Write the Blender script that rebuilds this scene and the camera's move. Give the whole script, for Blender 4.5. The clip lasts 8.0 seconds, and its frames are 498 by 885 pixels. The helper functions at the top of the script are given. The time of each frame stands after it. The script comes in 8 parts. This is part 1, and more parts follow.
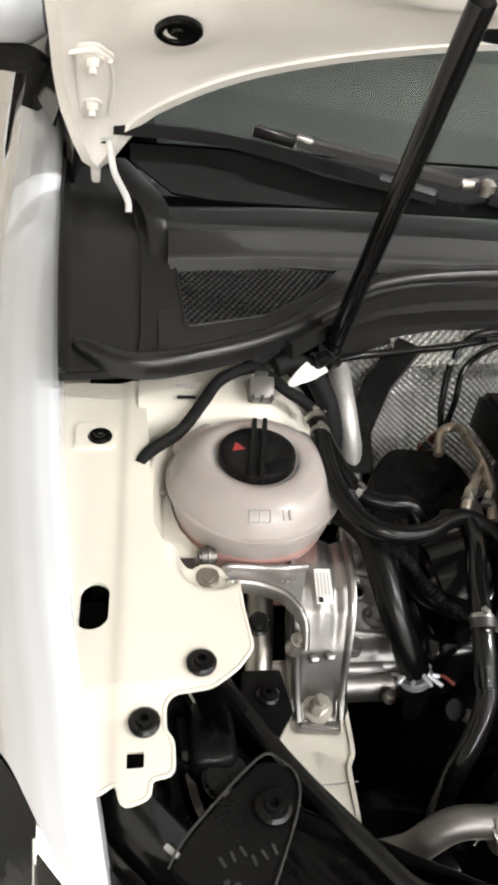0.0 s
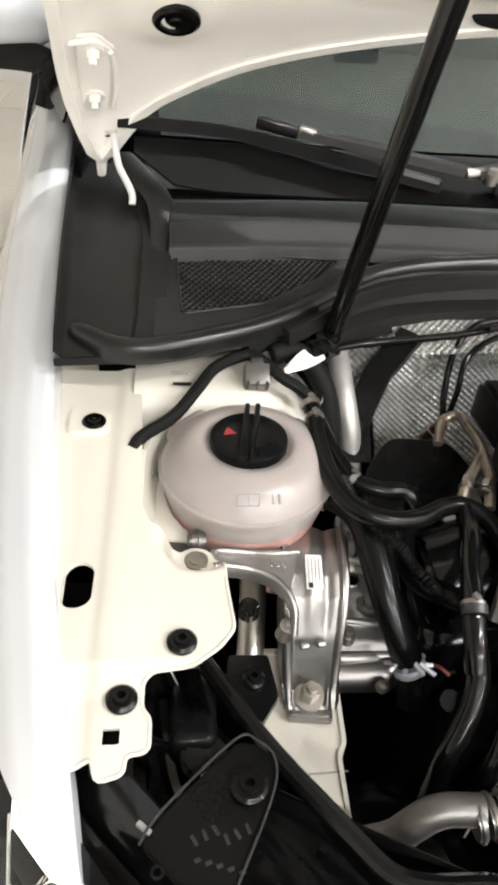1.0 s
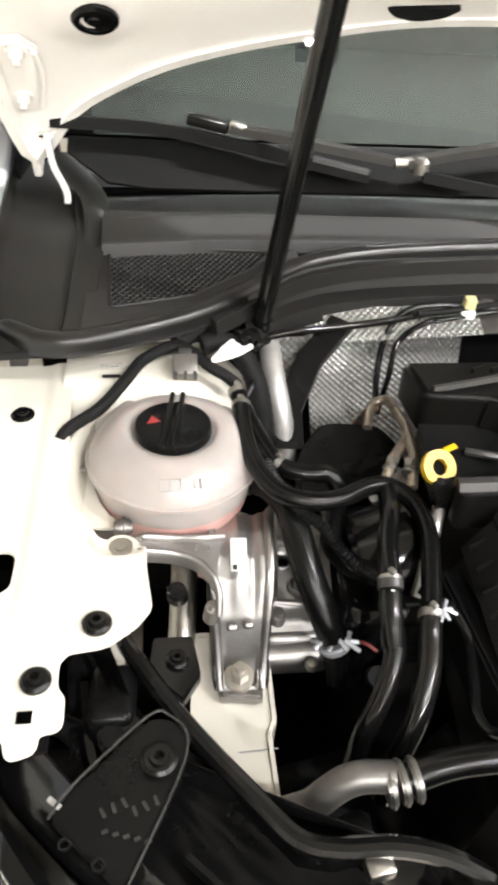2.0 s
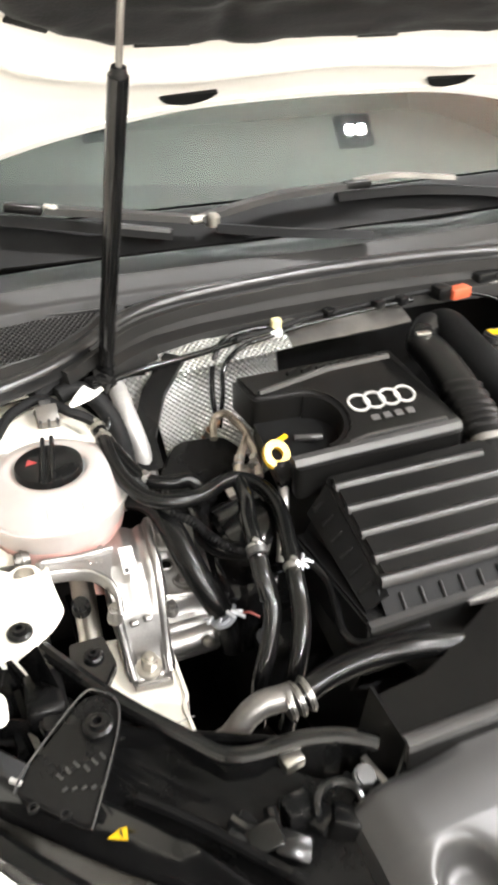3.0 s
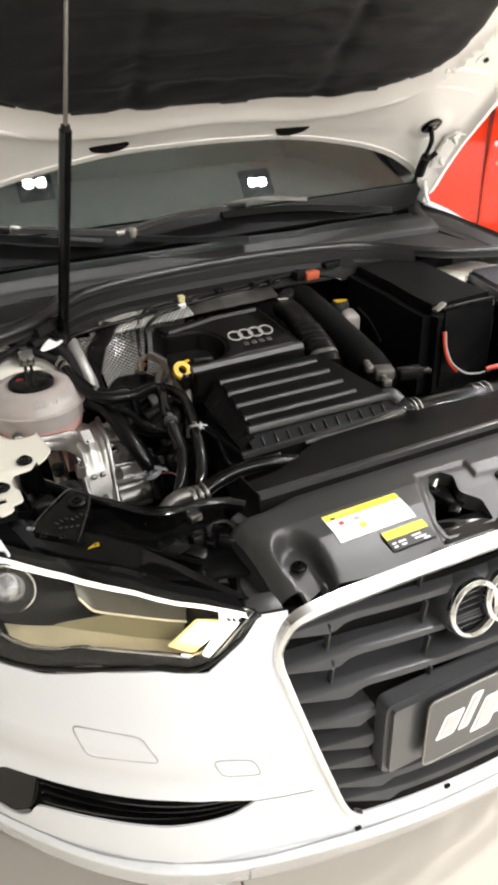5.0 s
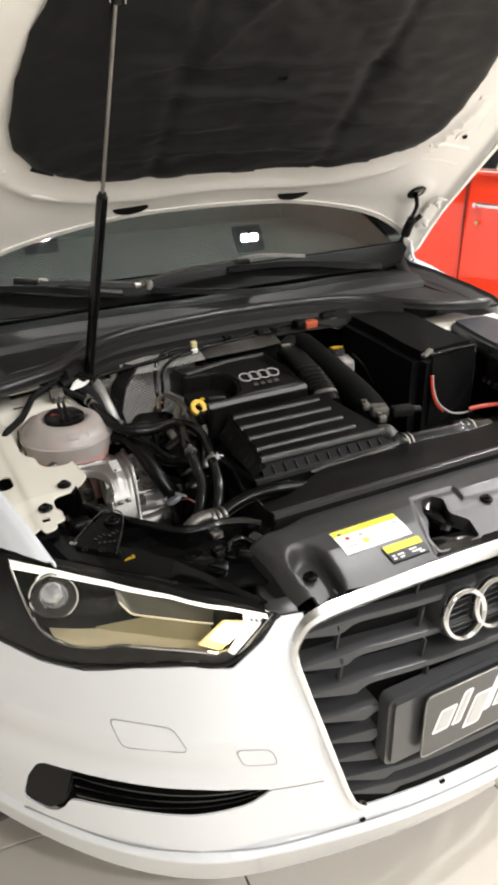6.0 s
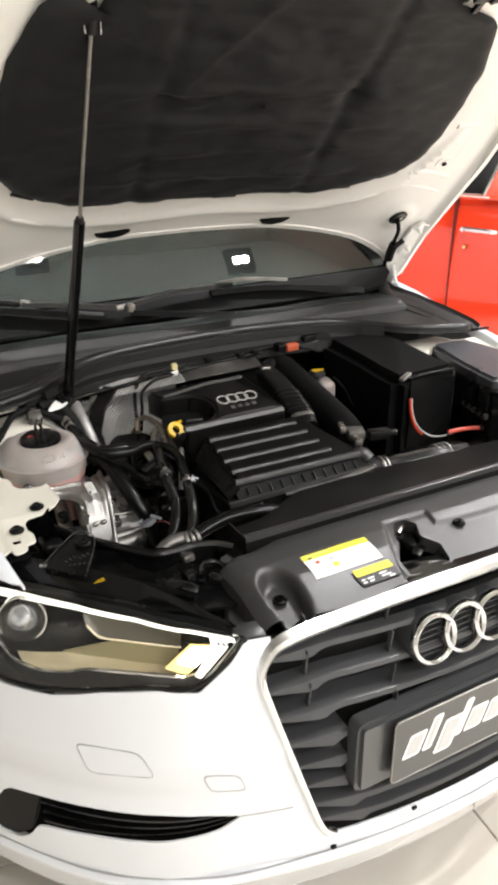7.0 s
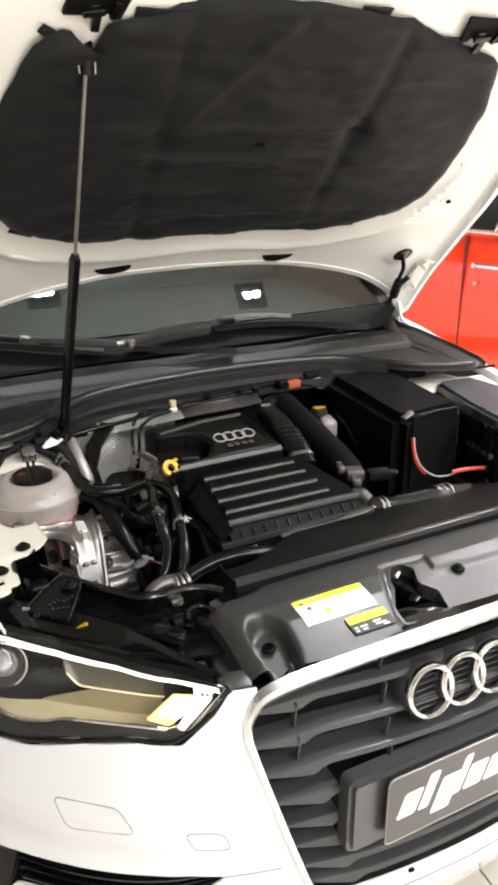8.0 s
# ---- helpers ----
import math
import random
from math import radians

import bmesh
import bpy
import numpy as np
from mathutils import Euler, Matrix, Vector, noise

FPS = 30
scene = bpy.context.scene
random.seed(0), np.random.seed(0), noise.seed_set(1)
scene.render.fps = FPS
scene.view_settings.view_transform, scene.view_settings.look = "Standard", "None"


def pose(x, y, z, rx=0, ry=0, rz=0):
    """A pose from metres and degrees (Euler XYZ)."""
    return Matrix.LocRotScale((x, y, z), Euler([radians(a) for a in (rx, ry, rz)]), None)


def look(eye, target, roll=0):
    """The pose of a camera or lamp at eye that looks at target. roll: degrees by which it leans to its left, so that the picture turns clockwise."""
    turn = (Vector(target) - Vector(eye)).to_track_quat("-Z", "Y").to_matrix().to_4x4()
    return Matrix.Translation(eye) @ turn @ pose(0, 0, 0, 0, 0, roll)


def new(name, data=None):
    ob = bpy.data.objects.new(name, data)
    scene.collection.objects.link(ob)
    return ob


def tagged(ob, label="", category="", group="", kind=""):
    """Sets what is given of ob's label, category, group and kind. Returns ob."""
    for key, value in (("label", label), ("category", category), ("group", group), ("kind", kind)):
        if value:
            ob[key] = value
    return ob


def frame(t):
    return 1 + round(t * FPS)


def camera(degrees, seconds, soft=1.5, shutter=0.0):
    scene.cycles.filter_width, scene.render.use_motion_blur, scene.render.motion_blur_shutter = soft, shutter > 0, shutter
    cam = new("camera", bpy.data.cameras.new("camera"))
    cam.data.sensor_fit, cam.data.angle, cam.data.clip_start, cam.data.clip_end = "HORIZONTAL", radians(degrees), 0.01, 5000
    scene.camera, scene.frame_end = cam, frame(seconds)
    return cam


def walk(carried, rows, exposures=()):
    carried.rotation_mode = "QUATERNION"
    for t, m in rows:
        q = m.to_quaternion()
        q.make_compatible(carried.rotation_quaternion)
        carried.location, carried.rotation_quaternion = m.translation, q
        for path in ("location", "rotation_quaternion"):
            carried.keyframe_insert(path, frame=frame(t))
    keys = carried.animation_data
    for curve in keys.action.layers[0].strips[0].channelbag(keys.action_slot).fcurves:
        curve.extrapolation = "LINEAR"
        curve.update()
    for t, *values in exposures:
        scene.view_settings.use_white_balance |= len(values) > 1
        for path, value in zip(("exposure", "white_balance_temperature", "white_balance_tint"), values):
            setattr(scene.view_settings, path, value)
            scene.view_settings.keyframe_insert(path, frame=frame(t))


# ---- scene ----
cam = camera(36.7, 8.0, 3.5, 0.4)
PATH = [
    (0, (-0.604, 0.27, 1.337), (-0.34, 1.799, 0.075), 6.6),
    (0.5, (-0.583, 0.258, 1.333), (-0.353, 1.797, 0.075), 6.4),
    (1, (-0.567, 0.255, 1.32), (-0.385, 1.806, 0.071), 4.9),
    (1.2, (-0.56, 0.253, 1.317), (-0.399, 1.804, 0.064), 4.3),
    (2.3, (-0.497, 0.206, 1.325), (-0.216, 1.762, 0.1), 2.5),
    (2.5, (-0.501, 0.183, 1.339), (-0.104, 1.744, 0.154), 2.8),
    (3, (-0.541, 0.096, 1.358), (0.061, 1.651, 0.254), -0.2),
    (3.5, (-0.589, -0.03, 1.376), (0.144, 1.477, 0.286), -2.7),
    (4, (-0.578, -0.176, 1.393), (0.168, 1.344, 0.327), -3.3),
    (4.2, (-0.569, -0.229, 1.383), (0.12, 1.317, 0.317), -2.7),
    (5.3, (-0.74, -0.431, 1.405), (0.077, 1.14, 0.476), -1.1),
    (5.5, (-0.762, -0.459, 1.413), (0.075, 1.116, 0.509), -0.8),
    (6, (-0.797, -0.487, 1.434), (0.045, 1.109, 0.573), -0.9),
    (6.5, (-0.807, -0.505, 1.437), (0.054, 1.096, 0.603), -0.4),
    (7, (-0.763, -0.508, 1.441), (0.097, 1.104, 0.627), -0.5),
    (7.5, (-0.736, -0.515, 1.45), (0.087, 1.163, 0.737), -0.3),
    (8, (-0.714, -0.498, 1.441), (0.123, 1.163, 0.707), -0.5),
]
EXPOSURE = [(0, 0.2), (1.2, 0.3), (2.5, 1.05), (3.5, 1.45), (4.2, 0.7), (5.5, -0.39), (7, -0.29), (8, -0.12)]
walk(cam, [(t, look(eye, target, roll)) for t, eye, target, roll in PATH], EXPOSURE)

# ---- world and lamps ----
world = bpy.data.worlds.new("showroom_air")
scene.world = world
world.use_nodes = True
world.node_tree.nodes["Background"].inputs["Color"].default_value = (0.9, 0.95, 1.0, 1)
world.node_tree.nodes["Background"].inputs["Strength"].default_value = 0.02

CEILING = 3.0
LAMP_ACROSS, LAMP_ALONG = range(0, 4), (-4.6, -3.3, -2, -1, 0)      # columns and rows of the downlight grid; two front rows unseen, added for fill
OMITTED_LAMPS = {(0, -2)}      # left out of the grid to dim the inner wing below
LAMP_WATTS = 19.5


def spot_lamps():
    """Twin square downlights in black trays, in rows over the whole showroom."""
    data = bpy.data.lights.new("downlight", "AREA")
    data.shape, data.size, data.energy, data.color = "SQUARE", 0.042, LAMP_WATTS, (1.0, 0.985, 0.985)
    return data


# ---- materials ----
def nodes_of(name):
    m = bpy.data.materials.new(name)
    m.use_nodes = True
    nt = m.node_tree
    return m, nt, nt.nodes["Principled BSDF"]


def surface(name, colour, rough=0.5, metal=0.0, var=0.12, vscale=6.0, grain=0.0, gscale=400.0, rvar=0.1, coat=0.0,
            spec=0.5, second=None, dirt=0.0, sheen=0.0, clump=0.0):
    """A solid surface: base colour drifting at two scales, roughness that wanders, fine relief."""
    m, nt, b = nodes_of(name)
    n, l = nt.nodes, nt.links
    co = n.new("ShaderNodeTexCoord")
    big = n.new("ShaderNodeTexNoise")
    big.inputs["Scale"].default_value, big.inputs["Detail"].default_value = vscale, 6
    l.new(co.outputs["Object"], big.inputs["Vector"])
    small = n.new("ShaderNodeTexNoise")
    small.inputs["Scale"].default_value, small.inputs["Detail"].default_value = gscale, 3
    l.new(co.outputs["Object"], small.inputs["Vector"])
    ramp = n.new("ShaderNodeValToRGB")
    c2 = second or tuple(max(0.0, c * (1 - var)) for c in colour)
    c1 = tuple(min(1.0, c * (1 + 0.4 * var)) for c in colour)
    ramp.color_ramp.elements[0].position, ramp.color_ramp.elements[1].position = 0.32, 0.68
    ramp.color_ramp.elements[0].color, ramp.color_ramp.elements[1].color = (*c2, 1), (*c1, 1)
    l.new(big.outputs["Fac"], ramp.inputs["Fac"])
    mix = n.new("ShaderNodeMix")
    mix.data_type, mix.blend_type = "RGBA", "MULTIPLY"
    mix.inputs["Factor"].default_value = 0.25 if grain else 0.06
    l.new(ramp.outputs["Color"], mix.inputs["A"])
    l.new(small.outputs["Fac"], mix.inputs["B"])
    out = mix.outputs["Result"]
    if dirt:
        d = n.new("ShaderNodeTexNoise")
        d.inputs["Scale"].default_value, d.inputs["Detail"].default_value, d.inputs["Roughness"].default_value = 35, 8, 0.7
        l.new(co.outputs["Object"], d.inputs["Vector"])
        dr = n.new("ShaderNodeMapRange")
        dr.inputs["From Min"].default_value, dr.inputs["From Max"].default_value = 0.55, 0.75
        dr.inputs["To Max"].default_value = dirt
        l.new(d.outputs["Fac"], dr.inputs["Value"])
        dm = n.new("ShaderNodeMix")
        dm.data_type = "RGBA"
        dm.inputs["B"].default_value = (0.16, 0.14, 0.12, 1)
        l.new(dr.outputs["Result"], dm.inputs["Factor"])
        l.new(out, dm.inputs["A"])
        out = dm.outputs["Result"]
    l.new(out, b.inputs["Base Color"])
    rr = n.new("ShaderNodeMapRange")
    rr.inputs["To Min"].default_value, rr.inputs["To Max"].default_value = max(0.02, rough - rvar), min(1.0, rough + rvar)
    l.new(big.outputs["Fac"], rr.inputs["Value"])
    l.new(rr.outputs["Result"], b.inputs["Roughness"])
    b.inputs["Metallic"].default_value = metal
    b.inputs["Specular IOR Level"].default_value = spec
    b.inputs["Coat Weight"].default_value, b.inputs["Coat Roughness"].default_value = coat, 0.04
    b.inputs["Sheen Weight"].default_value = sheen
    if grain or clump:
        bump = n.new("ShaderNodeBump")
        bump.inputs["Strength"].default_value, bump.inputs["Distance"].default_value = grain or clump, 0.0015
        l.new((small if grain else big).outputs["Fac"], bump.inputs["Height"])
        l.new(bump.outputs["Normal"], b.inputs["Normal"])
    return m


WHITE = surface("pearl_white_paint", (0.76, 0.785, 0.82), 0.22, 0, 0.03, 3, 0.0, 900, 0.05, coat=1.0)
CREAM = surface("cream_white_inner_paint", (0.75, 0.715, 0.625), 0.38, 0, 0.05, 5, 0.0, 500, 0.05, coat=0.35, dirt=0.03)
HOODIN = surface("white_inner_hood_paint", (0.88, 0.855, 0.805), 0.40, 0, 0.06, 4, 0.0, 500, 0.05, coat=0.3, dirt=0.03)
TRIMPL = surface("dark_trim_plastic", (0.016, 0.0155, 0.0145), 0.42, 0, 0.15, 6, 0.05, 900, 0.04, spec=0.22)
WIPERPL = surface("matt_wiper_rubber", (0.006, 0.006, 0.006), 0.5, 0, 0.2, 12, 0.0, 600, 0.04, spec=0.12)
ARMPL = surface("satin_wiper_arm", (0.020, 0.020, 0.020), 0.30, 0, 0.1, 12, 0.0, 600, 0.04, spec=0.4)
SEALMAT = surface("smooth_seal_rubber", (0.008, 0.008, 0.008), 0.30, 0, 0.15, 12, 0.0, 600, 0.03, spec=0.5)
PLASTIC = surface("grained_black_plastic", (0.007, 0.007, 0.007), 0.28, 0, 0.3, 12, 0.05, 700, 0.04, dirt=0.02, spec=0.16)
COWL = surface("dusty_cowl_plastic", (0.020, 0.0194, 0.0185), 0.42, 0, 0.12, 5, 0.05, 900, 0.04, spec=0.27)
# lighter plastic for the plate rim: edge highlights put into the colour
RIBRIM = surface("highlit_plate_edge", (0.035, 0.034, 0.033), 0.28, 0, 0.2, 30, 0.0, 600, 0.05, spec=0.35)
GREYPL = surface("dark_grey_carrier_plastic", (0.037, 0.0365, 0.0357), 0.32, 0, 0.15, 7, 0.08, 900, 0.06)
COVER = surface("charcoal_engine_cover_plastic", (0.0065, 0.0063, 0.006), 0.30, 0, 0.2, 10, 0.05, 900, 0.06, spec=0.095)
GLOSS = surface("gloss_black_plastic", (0.005, 0.005, 0.005), 0.13, 0, 0.3, 10, 0.0, 400, 0.05, spec=0.35)
RUBBER = surface("black_rubber", (0.0042, 0.0042, 0.0042), 0.23, 0, 0.3, 12, 0.04, 600, 0.04, dirt=0.015, spec=0.24)
HOUSING = surface("satin_black_lamp_housing", (0.005, 0.005, 0.005), 0.24, 0, 0.3, 12, 0.03, 500, 0.06, spec=0.12)
# near-black for dark parts, also painted in for shade in holes and recesses
SHADOW = surface("black_parts_and_shade", (0.005, 0.005, 0.005), 0.6, 0, 0.4, 14, 0.2, 200, 0.2, spec=0.12)
TAPE = surface("woven_harness_tape", (0.010, 0.010, 0.010), 0.6, 0, 0.3, 60, 0.5, 900, 0.1, spec=0.16)
ALU = surface("cast_aluminium", (0.44, 0.427, 0.41), 0.44, 1.0, 0.12, 18, 0.12, 500, 0.08, dirt=0.12)
STEEL = surface("zinc_plated_steel", (0.50, 0.48, 0.44), 0.32, 1.0, 0.2, 40, 0.1, 700, 0.1, dirt=0.2)
DULL = surface("dull_grey_pipe", (0.30, 0.29, 0.27), 0.36, 0.85, 0.2, 30, 0.1, 600, 0.1, dirt=0.2)
PIPE = surface("oxidised_grey_pipe", (0.22, 0.21, 0.195), 0.40, 0.8, 0.25, 30, 0.05, 600, 0.08, dirt=0.15)
FRAMECHROME = surface("brushed_bright_chrome", (0.90, 0.90, 0.90), 0.20, 1.0, 0.03, 5, 0, 400, 0.04)
CHROME = surface("chrome", (0.86, 0.86, 0.86), 0.06, 1.0, 0.03, 5, 0, 400, 0.03)
SATIN = surface("satin_silver_badge", (0.46, 0.455, 0.44), 0.35, 0.25, 0.05, 20, 0, 400, 0.05)
SLAT = surface("dark_grille_plastic", (0.060, 0.061, 0.063), 0.30, 0, 0.12, 9, 0.06, 900, 0.05)
PLATE = surface("dark_grey_plate_film", (0.080, 0.079, 0.076), 0.45, 0, 0.1, 9, 0.1, 900, 0.06)
PADMAT = surface("black_felt_pad", (0.0075, 0.0073, 0.007), 0.62, 0, 0.35, 7, 0.35, 300, 0.08, sheen=0.06, spec=0.22)
CLOTH = surface("black_battery_sleeve", (0.0045, 0.0045, 0.0045), 0.72, 0, 0.3, 14, 0.25, 500, 0.08, spec=0.08)
YELLOW = surface("yellow_plastic", (0.80, 0.50, 0.01), 0.35, 0, 0.1, 30, 0.05, 500, 0.05)
REDPL = surface("red_plastic", (0.62, 0.05, 0.02), 0.35, 0, 0.1, 30, 0.05, 500, 0.05)
STICKY = surface("yellow_sticker", (0.78, 0.70, 0.03), 0.5, 0, 0.05, 30, 0, 500, 0.05)
STICKW = surface("white_sticker", (0.82, 0.81, 0.78), 0.5, 0, 0.05, 30, 0, 500, 0.05)
INK = surface("black_ink", (0.02, 0.02, 0.02), 0.5, 0, 0.1, 30, 0, 500, 0.05)
INKGREY = surface("grey_ink", (0.45, 0.45, 0.44), 0.5, 0, 0.1, 30, 0, 500, 0.05)
LETTER = surface("white_vinyl", (0.82, 0.81, 0.80), 0.4, 0, 0.05, 30, 0, 500, 0.05)
ENGRAVE = surface("raised_moulded_bars", (0.024, 0.024, 0.023), 0.4, 0, 0.1, 30, 0, 500, 0.05)
REDPAINT = surface("orange_red_car_paint", (0.62, 0.035, 0.008), 0.2, 0, 0.05, 3, 0, 900, 0.04, coat=1.0)
BRASS = surface("brass_lock", (0.70, 0.55, 0.25), 0.25, 1.0, 0.1, 30, 0, 500, 0.05)
DASH = surface("dark_dashboard_vinyl", (0.006, 0.006, 0.006), 0.7, 0, 0.2, 6, 0.2, 600, 0.1, spec=0.12)
WALLMAT = surface("showroom_wall_plaster", (0.78, 0.77, 0.73), 0.8, 0, 0.05, 1.5, 0.1, 120, 0.05)
CEILMAT = surface("showroom_ceiling_board", (0.30, 0.305, 0.285), 0.85, 0, 0.05, 1.5)
GROUT = surface("grey_grout", (0.20, 0.18, 0.16), 0.8, 0, 0.2, 8, 0.2, 300, 0.1)
LAMPSHELL = surface("lamp_bowl_grey_gold", (0.52, 0.45, 0.28), 0.34, 0.3, 0.15, 9, 0.0, 300, 0.08)


def foil():
    """Aluminium foil embossed with a fine diagonal lattice."""
    m, nt, b = nodes_of("embossed_heat_foil")
    n, l = nt.nodes, nt.links
    co, sep = n.new("ShaderNodeTexCoord"), n.new("ShaderNodeSeparateXYZ")
    l.new(co.outputs["Object"], sep.inputs["Vector"])

    def maths(op, a, c=None):
        q = n.new("ShaderNodeMath")
        q.operation = op
        for i, v in enumerate((a, c)):
            if v is None:
                continue
            if isinstance(v, float):
                q.inputs[i].default_value = v
            else:
                l.new(v, q.inputs[i])
        return q.outputs["Value"]
    along = maths("MULTIPLY", maths("ADD", sep.outputs["Y"], sep.outputs["Z"]), 0.74)
    waves = [maths("SINE", maths("MULTIPLY", way, 2 * math.pi / 0.0088)) for way in (sep.outputs["X"], along)]
    big = n.new("ShaderNodeTexNoise")
    big.inputs["Scale"].default_value = 16
    l.new(co.outputs["Object"], big.inputs["Vector"])
    ramp = n.new("ShaderNodeValToRGB")
    ramp.color_ramp.elements[0].color, ramp.color_ramp.elements[1].color = (0.72, 0.71, 0.69, 1), (0.92, 0.91, 0.88, 1)
    l.new(big.outputs["Fac"], ramp.inputs["Fac"])
    l.new(ramp.outputs["Color"], b.inputs["Base Color"])
    bump = n.new("ShaderNodeBump")
    bump.inputs["Strength"].default_value, bump.inputs["Distance"].default_value = 1.0, 0.0034
    l.new(maths("MULTIPLY", waves[0], waves[1]), bump.inputs["Height"])
    l.new(bump.outputs["Normal"], b.inputs["Normal"])
    b.inputs["Metallic"].default_value, b.inputs["Roughness"].default_value = 0.8, 0.32
    return m


def clear(name, colour, rough=0.02, ior=1.45):
    m, nt, b = nodes_of(name)
    b.inputs["Base Color"].default_value = (*colour, 1)
    b.inputs["Roughness"].default_value, b.inputs["IOR"].default_value = rough, ior
    b.inputs["Transmission Weight"].default_value = 1.0
    return m


def milky():
    """Half-clear tank plastic, faintly pink where the coolant stands behind it."""
    m, nt, b = nodes_of("milky_tank_plastic")
    n, l = nt.nodes, nt.links
    co = n.new("ShaderNodeTexCoord")
    noise_ = n.new("ShaderNodeTexNoise")
    noise_.inputs["Scale"].default_value = 22
    l.new(co.outputs["Object"], noise_.inputs["Vector"])
    ramp = n.new("ShaderNodeValToRGB")
    ramp.color_ramp.elements[0].color, ramp.color_ramp.elements[1].color = (0.31, 0.28, 0.262, 1), (0.44, 0.40, 0.38, 1)
    l.new(noise_.outputs["Fac"], ramp.inputs["Fac"])
    l.new(ramp.outputs["Color"], b.inputs["Base Color"])
    b.inputs["Roughness"].default_value = 0.3
    b.inputs["Subsurface Weight"].default_value = 0.5
    b.inputs["Subsurface Radius"].default_value = (0.02, 0.012, 0.010)
    b.inputs["Subsurface Scale"].default_value = 0.5
    b.inputs["Coat Weight"].default_value = 0.2
    return m


def tile_stone():
    m, nt, b = nodes_of("beige_porcelain_tile")
    n, l = nt.nodes, nt.links
    co, info = n.new("ShaderNodeTexCoord"), n.new("ShaderNodeObjectInfo")
    off = n.new("ShaderNodeVectorMath")
    off.operation = "ADD"
    l.new(co.outputs["Object"], off.inputs[0])
    l.new(info.outputs["Random"], off.inputs[1])
    a = n.new("ShaderNodeTexNoise")
    a.inputs["Scale"].default_value, a.inputs["Detail"].default_value = 3, 8
    l.new(off.outputs["Vector"], a.inputs["Vector"])
    ramp = n.new("ShaderNodeValToRGB")
    ramp.color_ramp.elements[0].color, ramp.color_ramp.elements[1].color = (0.72, 0.665, 0.575, 1), (0.82, 0.77, 0.685, 1)
    l.new(a.outputs["Fac"], ramp.inputs["Fac"])
    l.new(ramp.outputs["Color"], b.inputs["Base Color"])
    b.inputs["Roughness"].default_value = 0.22
    return m


def glow(name, colour, strength):
    m, nt, b = nodes_of(name)
    b.inputs["Base Color"].default_value = (*colour, 1)
    b.inputs["Emission Color"].default_value, b.inputs["Emission Strength"].default_value = (*colour, 1), strength
    return m


FOIL, TANK, TILE = foil(), milky(), tile_stone()
LENS = clear("headlight_lens", (0.97, 0.97, 0.97), 0.02, 1.28)
ENDGLOW = glow("lamp_end_piece", (0.80, 0.78, 0.73), 0.35)
SCREEN = clear("windscreen_glass", (0.62, 0.70, 0.66), 0.0)
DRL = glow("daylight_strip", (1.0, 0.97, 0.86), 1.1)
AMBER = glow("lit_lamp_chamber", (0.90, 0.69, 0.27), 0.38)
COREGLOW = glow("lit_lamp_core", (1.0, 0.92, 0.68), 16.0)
LAMPBACK = surface("olive_lamp_back", (0.26, 0.225, 0.12), 0.30, 0.2, 0.2, 9, 0.0, 300, 0.08)
BROWMAT = surface("grey_lamp_pocket", (0.095, 0.088, 0.066), 0.32, 0.3, 0.1, 9, 0.0, 300, 0.05)
LAMPBLACK = surface("deep_black_lamp_trim", (0.004, 0.004, 0.004), 0.22, 0, 0.1, 9, 0.0, 300, 0.04, spec=0.10)
LAMPWALL = surface("dark_lamp_wall", (0.016, 0.015, 0.013), 0.24, 0.1, 0.2, 9, 0.0, 300, 0.08)

# ---- building helpers ----
def thing(name, base, label, category, group="", kind=""):
    ob = new(name)
    ob.location = base
    ob.empty_display_size = 0.02
    return tagged(ob, label, category, group, kind)




def world_of(ob):
    m = Matrix.Translation(ob.location) if ob.type == "EMPTY" else Matrix.Identity(4)
    return m


def part(name, bm, material, parent=None, label="", sharp=35, kind="", category=""):
    """Links a bmesh, in world metres, as one mesh object under a thing or a part."""
    bmesh.ops.recalc_face_normals(bm, faces=bm.faces)
    me = bpy.data.meshes.new(name)
    bm.to_mesh(me)
    bm.free()
    for m in material if isinstance(material, (list, tuple)) else [material]:
        me.materials.append(m)
    for p in me.polygons:
        p.use_smooth = True
    me.set_sharp_from_angle(angle=radians(sharp))
    ob = new(name, me)
    if parent:
        ob.parent = parent
        ob.matrix_parent_inverse = world_of(parent).inverted()
    return tagged(ob, label, category, "", kind)


def fresh():
    return bmesh.new()


def merge(bm, tmp, m=None):
    if m is not None:
        tmp.transform(m)
    me = bpy.data.meshes.new("tmp")
    tmp.to_mesh(me)
    tmp.free()
    bm.from_mesh(me)
    bpy.data.meshes.remove(me)
    return bm


def box(bm, c, size, turn=(0, 0, 0), bevel=0.003, seg=2):
    t = bmesh.new()
    bmesh.ops.create_cube(t, size=1.0, matrix=Matrix.Diagonal((*size, 1)))
    if bevel:
        bmesh.ops.bevel(t, geom=t.edges[:], offset=min(bevel, 0.45 * min(size)), segments=seg, affect="EDGES", profile=0.5)
    return merge(bm, t, pose(*c, *turn))


def axis_pose(a, b):
    a, b = Vector(a), Vector(b)
    q = (b - a).to_track_quat("Z", "Y")
    return Matrix.Translation(a) @ q.to_matrix().to_4x4(), (b - a).length


